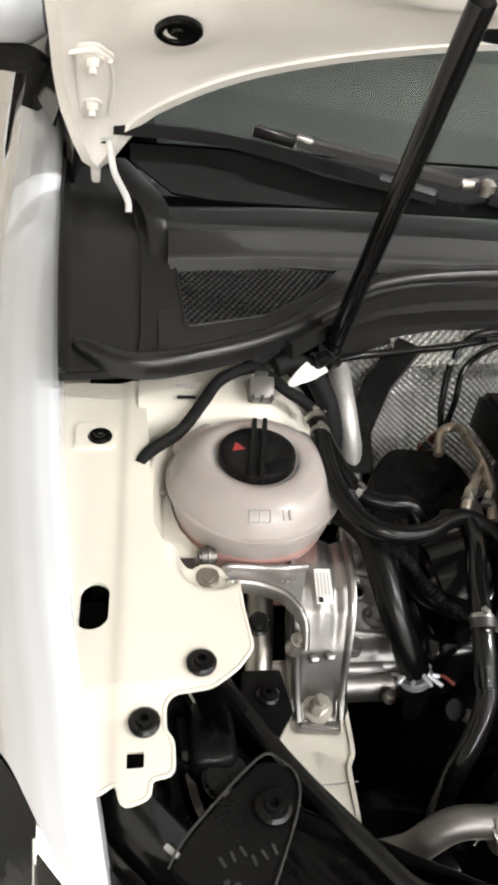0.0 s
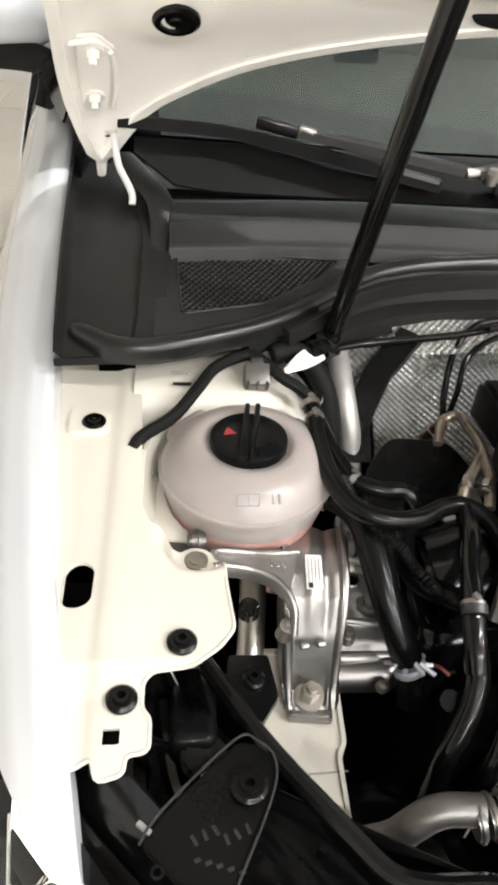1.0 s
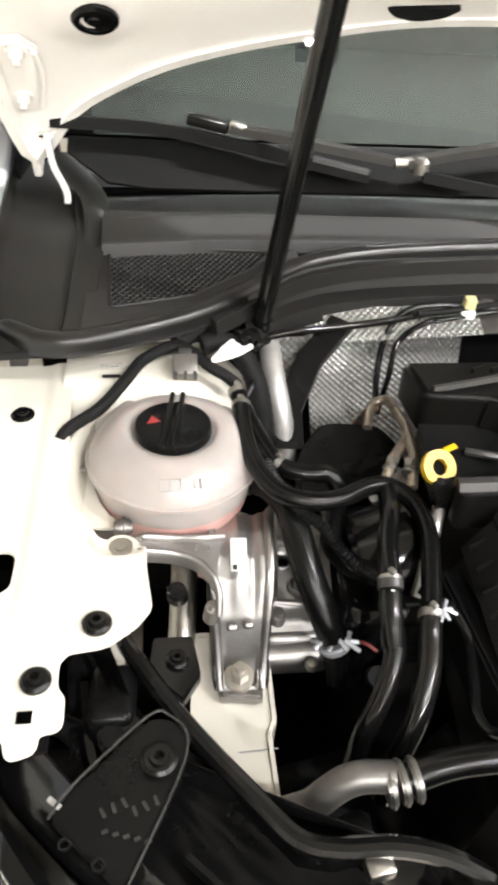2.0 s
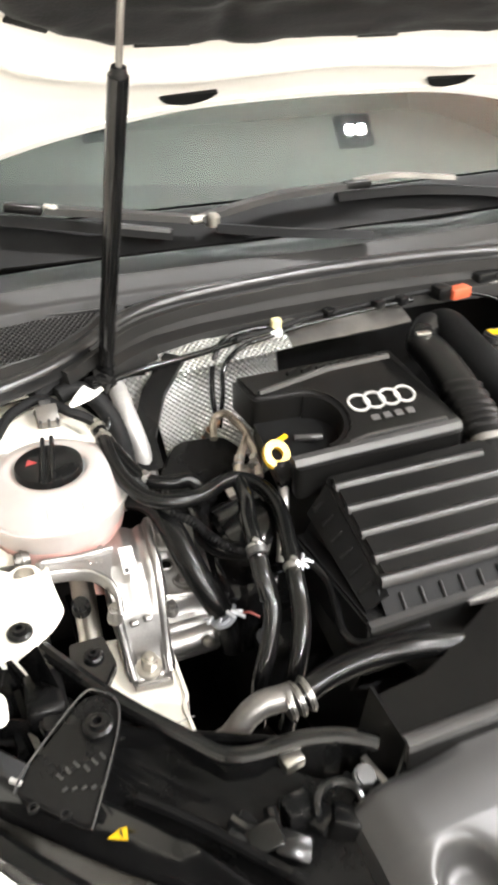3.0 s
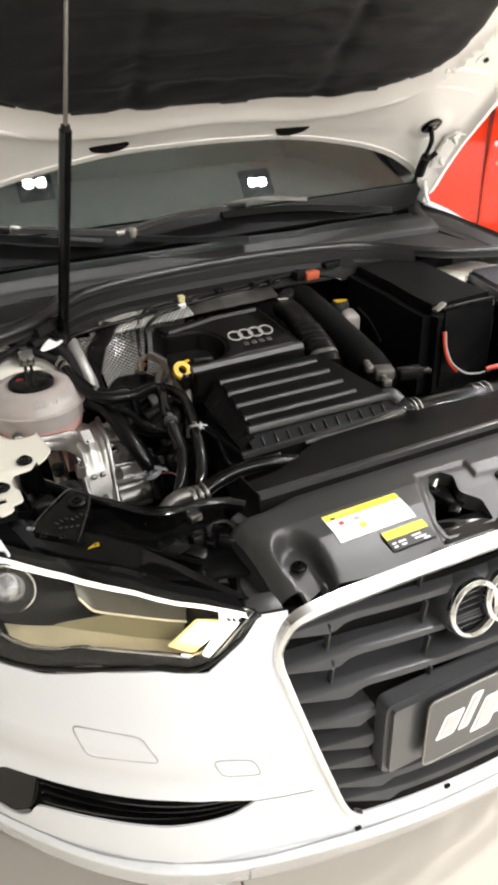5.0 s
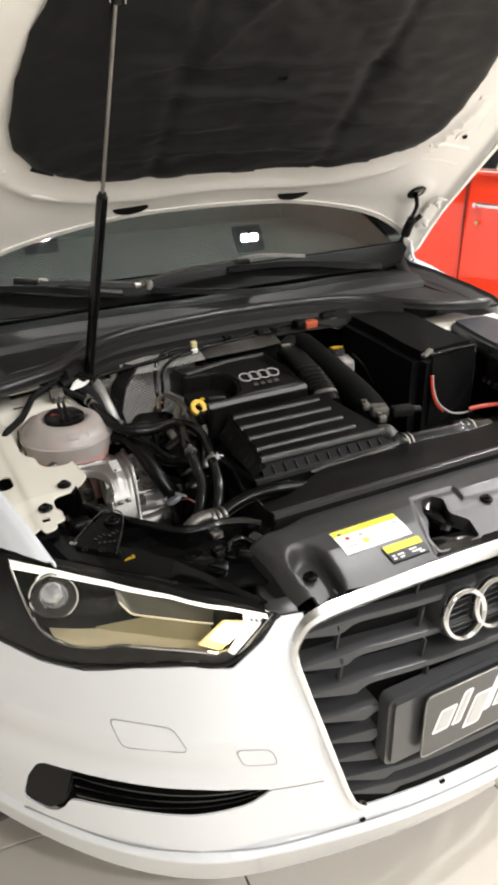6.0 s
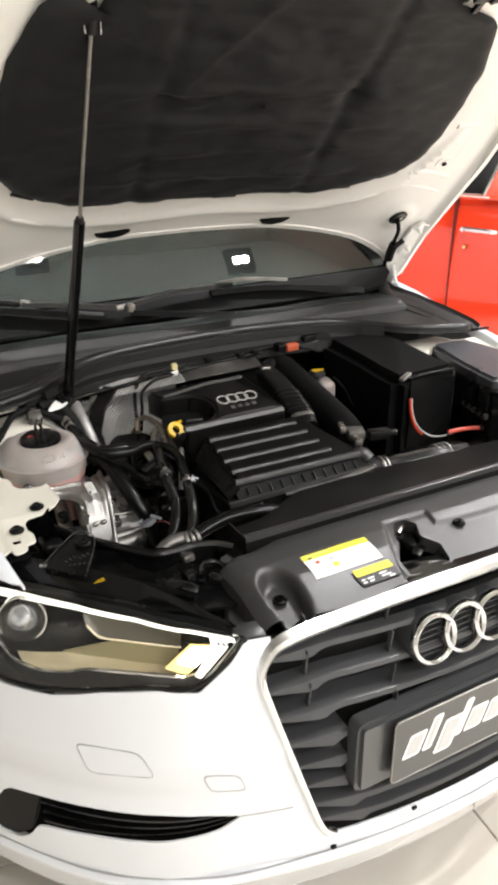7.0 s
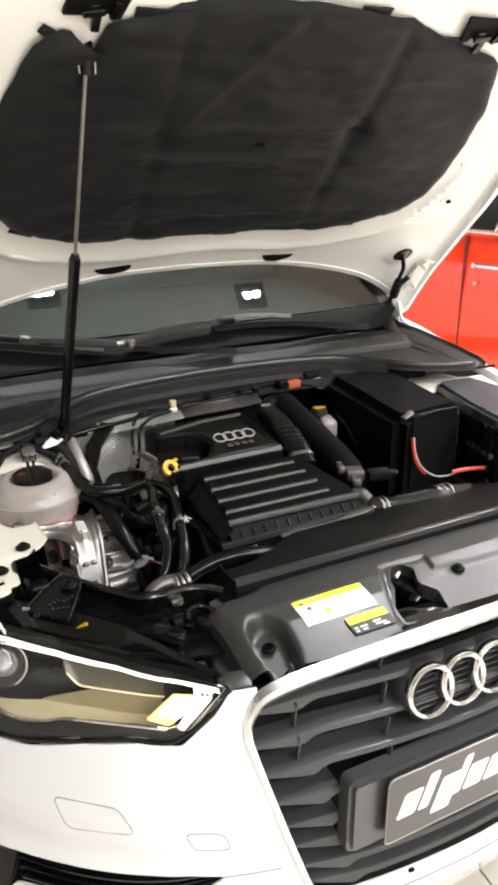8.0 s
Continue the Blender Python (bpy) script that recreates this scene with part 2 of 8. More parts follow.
def rod(bm, a, b, r, r2=None, seg=16, bevel=0.0):
    m, h = axis_pose(a, b)
    t = bmesh.new()
    bmesh.ops.create_cone(t, cap_ends=True, segments=seg, radius1=r, radius2=r if r2 is None else r2, depth=h,
                          matrix=Matrix.Translation((0, 0, h / 2)))
    if bevel:
        rims = [e for e in t.edges if abs(e.verts[0].co.z - e.verts[1].co.z) < 1e-6]
        bmesh.ops.bevel(t, geom=rims, offset=bevel, segments=2, affect="EDGES")
    return merge(bm, t, m)


def lathe(bm, profile, m, seg=32):
    """Turns (radius, height) pairs round the z axis of the pose m."""
    t = bmesh.new()
    rings = []
    for r, h in profile:
        rings.append([t.verts.new((r * math.cos(2 * math.pi * k / seg), r * math.sin(2 * math.pi * k / seg), h)) for k in range(seg)])
    for a, b in zip(rings, rings[1:]):
        for k in range(seg):
            t.faces.new((a[k], a[(k + 1) % seg], b[(k + 1) % seg], b[k]))
    closed = (rings[0][0].co - rings[-1][0].co).length < 1e-6
    for ring in () if closed else (rings[0], rings[-1]):
        if (ring[0].co - ring[seg // 2].co).length > 1e-5:
            t.faces.new(ring)
    bmesh.ops.remove_doubles(t, verts=t.verts, dist=1e-6)
    return merge(bm, t, m)


def spline(points, steps=8, closed=False):
    P = [Vector(p) for p in points]
    n = len(P)
    out = []
    for i in range(n if closed else n - 1):
        p0, p1 = P[(i - 1) % n] if closed or i else P[0], P[i]
        p2 = P[(i + 1) % n]
        p3 = P[(i + 2) % n] if closed or i + 2 < n else P[-1]
        for k in range(steps):
            t = k / steps
            out.append(0.5 * ((2 * p1) + (p2 - p0) * t + (2 * p0 - 5 * p1 + 4 * p2 - p3) * t * t + (3 * p1 - p0 - 3 * p2 + p3) * t ** 3))
    if not closed:
        out.append(P[-1])
    return out


def sweep(bm, path, profile, up=(0, 0, 1), closed=False, radii=None):
    """Carries a closed profile of (side, up) pairs along a path of points; up guides its turn."""
    n = len(path)
    t = bmesh.new()
    rings = []
    for i, p in enumerate(path):
        a = path[(i - 1) % n] if closed or i else p
        b = path[(i + 1) % n] if closed or i + 1 < n else p
        d = (b - a).normalized()
        side = d.cross(Vector(up))
        side = side.normalized() if side.length > 1e-4 else Vector((1, 0, 0))
        u = side.cross(d)
        s = 1.0 if radii is None else radii[i]
        rings.append([t.verts.new(p + side * x * s + u * y * s) for x, y in profile])
    m = len(profile)
    for a, b in zip(rings, rings[1:] + (rings[:1] if closed else [])):
        for k in range(m):
            t.faces.new((a[k], a[(k + 1) % m], b[(k + 1) % m], b[k]))
    if not closed:
        t.faces.new(rings[0])
        t.faces.new(rings[-1])
    return merge(bm, t)


def ring_profile(r, n=10, sx=1.0, sy=1.0):
    return [(r * sx * math.cos(2 * math.pi * k / n), r * sy * math.sin(2 * math.pi * k / n)) for k in range(n)]


def tube(bm, points, r, n=12, steps=8, ripple=0.0, closed=False, up=(0.31, 0.17, 0.93)):
    path = spline(points, steps, closed)
    radii = [1 + (ripple if i % 2 else 0.0) for i in range(len(path))]
    return sweep(bm, path, ring_profile(r, n), up, closed, radii)


def prism(bm, outline, low, high, bevel=0.0, m=None, seg=2, shape=None):
    """An upright prism over a plan outline; shape(x, y, z) may bend it."""
    t = bmesh.new()
    face = t.faces.new([t.verts.new((x, y, low)) for x, y in outline])
    r = bmesh.ops.extrude_face_region(t, geom=[face])
    for v in r["geom"]:
        if isinstance(v, bmesh.types.BMVert):
            v.co.z = high
    bmesh.ops.recalc_face_normals(t, faces=t.faces)
    if bevel:
        rims = [e for e in t.edges if all(abs(v.co.z - high) < 1e-7 for v in e.verts)]
        bmesh.ops.bevel(t, geom=rims, offset=bevel, segments=seg, affect="EDGES")
    if shape:
        for v in t.verts:
            v.co = Vector(shape(*v.co))
    return merge(bm, t, m)


def nearest_on(poly, x, y):
    """The nearest place on a closed outline, and how far off it is."""
    best, far = (x, y), 9.0
    for (x1, y1), (x2, y2) in zip(poly, poly[1:] + poly[:1]):
        d = (x2 - x1) ** 2 + (y2 - y1) ** 2
        t = min(1.0, max(0.0, ((x - x1) * (x2 - x1) + (y - y1) * (y2 - y1)) / d)) if d else 0.0
        px, py = x1 + t * (x2 - x1), y1 + t * (y2 - y1)
        f = math.hypot(px - x, py - y)
        if f < far:
            best, far = (px, py), f
    return best, far


def sheet(bm, fn, nu, nv, thick=0.0, keep=None, snap=None):
    """A grid of fn(u, v) points, u and v from 0 to 1, given thickness along its normals."""
    t = bmesh.new()
    g = [[t.verts.new(fn(i / nu, j / nv)) for j in range(nv + 1)] for i in range(nu + 1)]
    for i in range(nu):
        for j in range(nv):
            if keep is None or keep((i + 0.5) / nu, (j + 0.5) / nv):
                t.faces.new((g[i][j], g[i + 1][j], g[i + 1][j + 1], g[i][j + 1]))
    loose = [v for v in t.verts if not v.link_faces]
    bmesh.ops.delete(t, geom=loose, context="VERTS")
    if snap:
        for v in {w for e in t.edges if len(e.link_faces) == 1 for w in e.verts}:
            v.co = Vector(snap(*v.co))
    if snap:
        bmesh.ops.remove_doubles(t, verts=t.verts, dist=2e-5)
        t.normal_update()
        faces, rim = t.faces[:], [e for e in t.edges if len(e.link_faces) == 1]
        twin = {v: t.verts.new(v.co - v.normal * thick) for v in t.verts[:]}
        for f in faces:
            t.faces.new([twin[v] for v in reversed(f.verts)])
        for e in rim:
            a, b = e.verts
            t.faces.new((a, b, twin[b], twin[a]))
    elif thick:
        bmesh.ops.recalc_face_normals(t, faces=t.faces)
        bmesh.ops.solidify(t, geom=t.faces[:], thickness=thick)
    return merge(bm, t)


def ip(x, *pairs):
    return float(np.interp(x, [p[0] for p in pairs], [p[1] for p in pairs]))


def round_outline(points, r, n=4):
    """Rounds the corners of a plan outline."""
    out, m = [], len(points)
    for i in range(m):
        p, a, b = Vector(points[i]), Vector(points[i - 1]), Vector(points[(i + 1) % m])
        da, db = (a - p), (b - p)
        k = min(r, 0.45 * da.length, 0.45 * db.length)
        s, e = p + da.normalized() * k, p + db.normalized() * k
        for j in range(n + 1):
            t = j / n
            q = (1 - t) ** 2 * s + 2 * t * (1 - t) * p + t * t * e
            out.append((q.x, q.y))
    return out


def inside(x, y, poly):
    hit = False
    for (x1, y1), (x2, y2) in zip(poly, poly[1:] + poly[:1]):
        if (y1 > y) != (y2 > y) and x < (x2 - x1) * (y - y1) / (y2 - y1) + x1:
            hit = not hit
    return hit


def screw(bm_head, at, r=0.011, up=(0, 0, 1)):
    """A washer-headed plastic screw with a hex socket ring."""
    a = Vector(at)
    m, _ = axis_pose(a, a + Vector(up))
    lathe(bm_head, [(r, 0.0), (r, 0.0025), (r * 0.8, 0.0045), (r * 0.55, 0.0045), (r * 0.5, 0.0075), (r * 0.28, 0.0075), (r * 0.25, 0.003), (0, 0.003)], m, 20)
    return bm_head

# ---- the showroom ----
PANELMAT = surface("pale_ceiling_panel", (0.48, 0.55, 0.50), 0.8, 0, 0.05, 1.5)

ROOM = pose(0, 0, 0, 0, 0, -6)          # the room stands a few degrees off the car
X0, X1, Y0, Y1 = -3.6, 5.4, -4.6, 5.4


def room():
    def place(bm):
        bm.transform(ROOM)
        return bm

    floor = part("floor", place(box(fresh(), ((X0 + X1) / 2, (Y0 + Y1) / 2, -0.060), (X1 - X0, Y1 - Y0, 0.1), bevel=0)), GROUT, None,
                 "beige porcelain tile floor with thin dark grout lines", kind="structure", category="floor")
    for name, c, s in (("wall_north", ((X0 + X1) / 2, Y1 + 0.1, 1.5), (X1 - X0 + 0.4, 0.2, 3.0)),
                       ("wall_south", ((X0 + X1) / 2, Y0 - 0.1, 1.5), (X1 - X0 + 0.4, 0.2, 3.0)),
                       ("wall_east", (X1 + 0.1, (Y0 + Y1) / 2, 1.5), (0.2, Y1 - Y0, 3.0)),
                       ("wall_west", (X0 - 0.1, (Y0 + Y1) / 2, 1.5), (0.2, Y1 - Y0, 3.0))):
        part(name, place(box(fresh(), c, s, bevel=0)), WALLMAT, None, "plain pale showroom wall", kind="structure", category="wall")
    part("ceiling", place(box(fresh(), ((X0 + X1) / 2, (Y0 + Y1) / 2, CEILING + 0.14), (X1 - X0, Y1 - Y0, 0.2), bevel=0)), CEILMAT, None,
         "plain grey showroom ceiling board", kind="structure", category="ceiling")
    part("ceiling_panel", place(box(fresh(), (0.6, 2.45, CEILING + 0.035), (6.0, 0.75, 0.01), bevel=0.002)), PANELMAT, None,
         "pale ceiling panel strip between the lamps", kind="structure", category="ceiling panel")
    return floor


FLOOR = room()


def ceiling_lamp(x, y, data):
    lamp = thing("ceiling_lamp", (x, y, CEILING), "black twin-square downlight set in the showroom ceiling", "ceiling lamp", "ceiling downlights")
    bm = fresh()
    for dx, dy, sx, sy in ((0, 0.055, 0.17, 0.04), (0, -0.055, 0.17, 0.04), (0.068, 0, 0.034, 0.07), (-0.068, 0, 0.034, 0.07), (0, 0, 0.016, 0.07)):
        box(bm, (x + dx, y + dy, CEILING + 0.01), (sx, sy, 0.04), bevel=0.003)
    part("tray", bm, GLOSS, lamp)
    for k in (-1, 1):
        bulb = new("bulb", data)
        bulb.location = (x + 0.0295 * k, y, CEILING - 0.007)
        bulb.parent = lamp
        bulb.matrix_parent_inverse = world_of(lamp).inverted()


def lamps():
    data = spot_lamps()
    for i in LAMP_ACROSS:
        for j in LAMP_ALONG:
            if (i, j) in OMITTED_LAMPS:
                continue
            ceiling_lamp(0.10 + 1.18 * i + 0.143 * j, 2.335 - 0.13 * i + 1.29 * j, data)


lamps()

# ---- the white car: root ----
CAR = thing("car", (0, 2.0, 0), "white saloon car with its bonnet propped open on a gas strut", "car")
RED = thing("parked_car", (3.0, 2.6, 0), "orange-red classic car with chrome door handle, parked on the tiles", "car")


def nose(x, z):
    """How far back the front skin lies at a place across and a height."""
    a = abs(x)
    y = 0.135 + 0.35 * a * a + 1.6 * max(0, a - 0.45) ** 2 + max(0, z - 0.6) * 0.25
    if z < 0.36:
        y += 0.45 * (0.36 - z)
    return y


# inner edge of the fender along the car: y, x, z
def fender_in(y):
    x = ip(y, (0.40, -0.612), (0.452, -0.626), (0.475, -0.631), (0.506, -0.637), (0.532, -0.643), (0.571, -0.650), (0.653, -0.665), (0.79, -0.684), (0.88, -0.693), (1.1, -0.712), (1.25, -0.722), (1.44, -0.735), (1.8, -0.765))
    z = ip(y, (0.40, 0.803), (0.436, 0.812), (0.475, 0.825), (0.506, 0.834), (0.532, 0.841), (0.571, 0.849), (0.66, 0.862), (0.79, 0.877), (0.88, 0.890), (1.1, 0.912), (1.25, 0.936), (1.44, 0.952), (1.8, 0.975))
    return x, z


FENDER = [(0.004, -0.022), (0.0, 0.0), (-0.004, 0.003), (-0.018, 0.001), (-0.036, -0.010), (-0.055, -0.033), (-0.072, -0.075),
          (-0.088, -0.14), (-0.108, -0.22), (-0.13, -0.33), (-0.135, -0.45), (-0.125, -0.60)]


def fender(s):
    def at(u, v):
        k = v * (len(FENDER) - 1)
        i = min(int(k), len(FENDER) - 2)
        f = k - i
        dx = FENDER[i][0] * (1 - f) + FENDER[i + 1][0] * f
        dz = FENDER[i][1] * (1 - f) + FENDER[i + 1][1] * f
        # behind the lamp the fender starts further back the lower it gets
        y0 = ip(-dx, (0.0, 0.446), (0.009, 0.448), (0.017, 0.456), (0.023, 0.467), (0.0295, 0.478), (0.0395, 0.503), (0.050, 0.535), (0.063, 0.567), (0.088, 0.60), (0.108, 0.63), (0.13, 0.66))
        y = y0 + (1.80 - y0) * u
        x, z = fender_in(y)
        return (s * (x + dx * ip(y, (0.56, 1.0), (0.95, 1.28), (1.8, 1.25))), y, z + dz)

    def keep(u, v):
        x, y, z = at(u, v)
        return (y - 0.90) ** 2 + (z - 0.33) ** 2 > 0.36 ** 2
    part("fender", sheet(fresh(), at, 110, 44, 0.003, keep), WHITE, CAR, "pearl white outer fender skin", sharp=60)


fender(1)
fender(-1)


# ---- front bumper, one skin with openings ----
SEAMGREY = surface("shaded_panel_gap", (0.35, 0.35, 0.35), 0.6)
GRILLE_EDGE = [(0.405, 0.0), (0.405, 0.255), (0.418, 0.278), (0.447, 0.292), (0.50, 0.309), (0.578, 0.333), (0.676, 0.358), (0.715, 0.364), (0.745, 0.352), (0.765, 0.325), (0.782, 0.24), (0.795, 0.10), (0.797, 0.0)]
FOG = [(0.730, 0.393), (0.719, 0.450), (0.705, 0.486), (0.695, 0.496), (0.656, 0.501), (0.585, 0.505), (0.512, 0.505), (0.453, 0.500), (0.406, 0.489), (0.419, 0.480), (0.440, 0.466), (0.518, 0.451), (0.598, 0.448), (0.669, 0.437), (0.679, 0.408), (0.697, 0.387)]
FOG = round_outline(FOG, 0.012, 3)
GRILLE = [(x, z) for z, x in GRILLE_EDGE] + [(-x, z) for z, x in GRILLE_EDGE[::-1]]


def lamp_low(a):
    return ip(a, (0.375, 0.777), (0.402, 0.743), (0.449, 0.707), (0.499, 0.716), (0.566, 0.710), (0.627, 0.692), (0.677, 0.691), (0.714, 0.701), (0.80, 0.712))


def lamp_top(a):
    return ip(a, (0.375, 0.775), (0.437, 0.797), (0.505, 0.815), (0.568, 0.819), (0.62, 0.811), (0.645, 0.808), (0.676, 0.806), (0.70, 0.801), (0.73, 0.787), (0.80, 0.755))


def bulge(x, z):
    """The soft hollow above the lower opening."""
    return 0.006 * math.exp(-((z - 0.53) / 0.03) ** 2) * min(1, max(0, (abs(x) - 0.40) / 0.1))


def bumper():
    def at(u, v):
        x = -0.86 + 1.72 * u
        a = abs(x)
        low = ip(a, (0, 0.265), (0.42, 0.262), (0.70, 0.300), (0.86, 0.32))
        high = 0.772 if a < 0.375 else lamp_low(a)
        z = low + (high - low) * v
        y = nose(x, z)
        if z < 0.372:
            y -= 0.012 * min(1.0, (0.372 - z) / 0.006)      # the lower lip stands proud
        y += bulge(x, z)
        return (x, y, z)

    def keep(u, v):
        x, y, z = at(u, v)
        if inside(x, z, GRILLE) or inside(abs(x), z, FOG):
            return False
        return not (z > 0.755 and abs(x) < 0.345)
    def snap(x, y, z):
        for poly in (GRILLE, FOG, [(-p, q) for p, q in FOG]):
            (px, pz), d = nearest_on(poly, x, z)
            if d < 0.008:
                return (px, nose(px, pz) + (y - nose(x, z)), pz)
        return (x, y, z)
    skin = part("bumper", sheet(fresh(), at, 300, 96, 0.003, keep, snap), WHITE, CAR, "pearl white front bumper skin", sharp=50)
    for s in (-1, 1):
        # seam over the lower lip
        seam = [(0.731, 0.3735), (0.60, 0.3735), (0.45, 0.3735), (0.30, 0.3735), (0.15, 0.3735), (0.0, 0.3735)]
        part("lip_seam", tube(fresh(), [(s * a, nose(a, z) - 0.0035, z - 0.001) for a, z in seam], 0.0016, 6, 6), SEAMGREY, skin)
        part("crease_seam", tube(fresh(), [(s * a, nose(a, z) - 0.0002, z) for a, z in ((0.410, 0.489), (0.37, 0.486), (0.33, 0.484))], 0.0010, 6, 6), SEAMGREY, skin)


bumper()


def on_nose(x, z, off=0.0):
    return Vector((x, nose(x, z) - off, z))


def chrome_frame():
    half = [(0.406, 0.262)] + [(z, x) for z, x in GRILLE_EDGE[2:] if x > 0]
    pts = [on_nose(-x, z, 0.004) for z, x in half] + [on_nose(0, GRILLE_EDGE[-1][0], 0.004)] + [on_nose(x, z, 0.004) for z, x in half[::-1]]
    path = spline(pts, 8)
    wide = [0.8 + 0.55 * min(1.0, max(0.0, (p.z - 0.725) / 0.04)) for p in path]
    bm = sweep(fresh(), path, [(-0.007, -0.006), (-0.005, 0.004), (0.0, 0.007), (0.005, 0.005), (0.008, 0.0), (0.008, -0.008)], (0, -1, 0), False, wide)
    part("chrome_frame", bm, FRAMECHROME, CAR, "chrome frame round the grille")


chrome_frame()


def top_edge(x):
    """Height of the upper grille edge across the car."""
    return ip(abs(x), (0.0, 0.797), (0.10, 0.795), (0.24, 0.782), (0.325, 0.765), (0.352, 0.745))


part("bezel_shelf", sheet(fresh(), lambda u, v: (lambda x: (x, nose(x, 0.79) + 0.002 + 0.06 * v, top_edge(x) - 0.010 - 0.006 * v))(-0.35 + 0.70 * u), 40, 3, 0.003), GLOSS, CAR, "gloss black shelf behind the chrome bar")


def edge_at(z):
    return ip(z, *[(zz, x) for zz, x in GRILLE_EDGE[1:-3]])


def grille():
    g = part("grille", sheet(fresh(), lambda u, v: (-0.37 + 0.74 * u, nose(-0.37 + 0.74 * u, 0.6) + 0.07, 0.28 + 0.475 * v), 20, 4, 0.004), SHADOW, CAR, "dark grey slatted radiator grille")
    rows = [(0.728, 0.740, 0), (0.679, 0.690, 0), (0.635, 0.643, 0), (0.592, 0.596, 1), (0.546, 0.549, 1), (0.503, 0.506, 1), (0.460, 0.452, 0), (0.424, 0.414, 0)]
    for z0, z1, short in rows:
        for a, b in (((-1, -0.238), (0.238, 1)) if short else ((-1, 1),)):
            def at(u, v, a=a, b=b):
                xe = edge_at(z0) - 0.006
                xa, xb = (-xe if a == -1 else a), (xe if b == 1 else b)
                x = xa + (xb - xa) * u
                f = min(1.0, max(0.0, (xe - abs(x)) / 0.10))
                z = z0 + (z1 - z0) * f
                # the lip starts as a point at the frame, swells, and folds to a thin line further in
                lip = ip(xe - abs(x), (0.0, 0.002), (0.065, 0.013), (0.085, 0.006), (0.2, 0.0055))
                prof = [(0.046, 0.005), (0.028, 0.0045), (0.008, 0.003), (0.004, 0.001), (0.004 - 0.6 * lip, -lip), (0.010, -lip - 0.001), (0.044, -lip + 0.006)]
                k = v * (len(prof) - 1)
                i = min(int(k + 1e-9), len(prof) - 2)
                w = k - i
                dy, dz = (prof[i][n] * (1 - w) + prof[i + 1][n] * w for n in (0, 1))
                return (x, nose(x, z) + 0.010 + dy, z + dz)
            part("slat", sheet(fresh(), at, 60 if not short else 16, 6, 0.002), SLAT, g, sharp=28)
    for x in (-0.29, -0.155, 0.155, 0.29):
        for z in (0.765, 0.712, 0.662, 0.617):
            if abs(x) < 0.2 or z > 0.64:
                part("rib", box(fresh(), (x + 0.02 * (0.7 - z) * (1 if x > 0 else -1), nose(x, z) + 0.020, z), (0.003, 0.010, 0.045), (8, 0, 0), 0.001, 1), SLAT, g)
    # four plain rings, each on a short barrel standing out of the slats
    for k in (-1.5, -0.5, 0.5, 1.5):
        m = pose(0.0600 * k, nose(0, 0.705) + 0.006, 0.709, 90 - 12)
        barrel = part("badge_barrel", lathe(fresh(), [(0.0370, 0.0), (0.0415, 0.001), (0.0425, -0.006), (0.0435, -0.060), (0.0380, -0.060), (0.0365, -0.004), (0.0370, 0.0)], m, 40), SLAT, g, "dark barrel behind the badge ring")
        for j in range(-3, 4):
            part("badge_rib", box(fresh(), tuple(m @ Vector((0, 0.0095 * j, -0.012))), (2 * math.sqrt(0.037 ** 2 - (0.0095 * j) ** 2), 0.0016, 0.010), (78, 0, 0), 0.0004, 1), SLAT, barrel)
        part("badge_back", lathe(fresh(), [(0.0368, -0.018), (0.0, -0.018), (0.0, -0.020), (0.0368, -0.020)], m, 32), SHADOW, barrel)
        bm = lathe(fresh(), [(0.0378 + 0.0052 * math.cos(a), 0.0085 * math.sin(a)) for a in [k * math.pi / 6 for k in range(13)]], m, 48)
        part("badge_ring", bm, CHROME, g, "plain chrome ring")
    # plate holder and plate
    part("plate_holder", prism(fresh(), round_outline([(-0.240, 0.492), (0.240, 0.492), (0.240, 0.624), (-0.240, 0.624)], 0.014), 0.0, 0.030, 0.007,
                               shape=lambda x, y, z: (x, 0.154 + 0.07 * x * x - z + 0.010, y)), SLAT, g, "grey moulded plate holder")
    plate = part("plate", prism(fresh(), round_outline([(-0.187, 0.502), (0.187, 0.502), (0.187, 0.621), (-0.187, 0.621)], 0.010), 0, 0.004, 0.001,
                                shape=lambda x, y, z: (x, 0.1275 - z, y)), PLATE, g, "dark grey show plate with plain white bars")
    part("plate_rim", sweep(fresh(), [Vector((x, 0.1240, z)) for x, z in round_outline([(-0.1875, 0.5015), (0.1875, 0.5015), (0.1875, 0.6215), (-0.1875, 0.6215)], 0.010)],
                            ring_profile(0.0013, 6), (0, 1, 0), True), DULL, plate)
    FILL = surface("grey_vinyl", (0.50, 0.495, 0.49), 0.4, 0, 0.05, 30, 0, 500, 0.05)
    # slanted plain bars in place of the writing
    x = -0.172
    for w, h, low in ((0.034, 0.044, 0), (0.020, 0.062, 0), (0.036, 0.062, -0.018), (0.016, 0.066, 0), (0.036, 0.044, 0), (0.034, 0.044, 0), (0.034, 0.044, 0), (0.036, 0.044, 0), (0.030, 0.044, 0)):
        z = 0.541 + low
        bm = prism(fresh(), round_outline([(x, z), (x + w, z), (x + w + 0.35 * h, z + h), (x + 0.35 * h, z + h)], 0.006), 0, 0.0012, 0.0004,
                   shape=lambda a, b, c: (a, 0.1243 - c, b))
        bar = part("white_bar", bm, LETTER, plate)
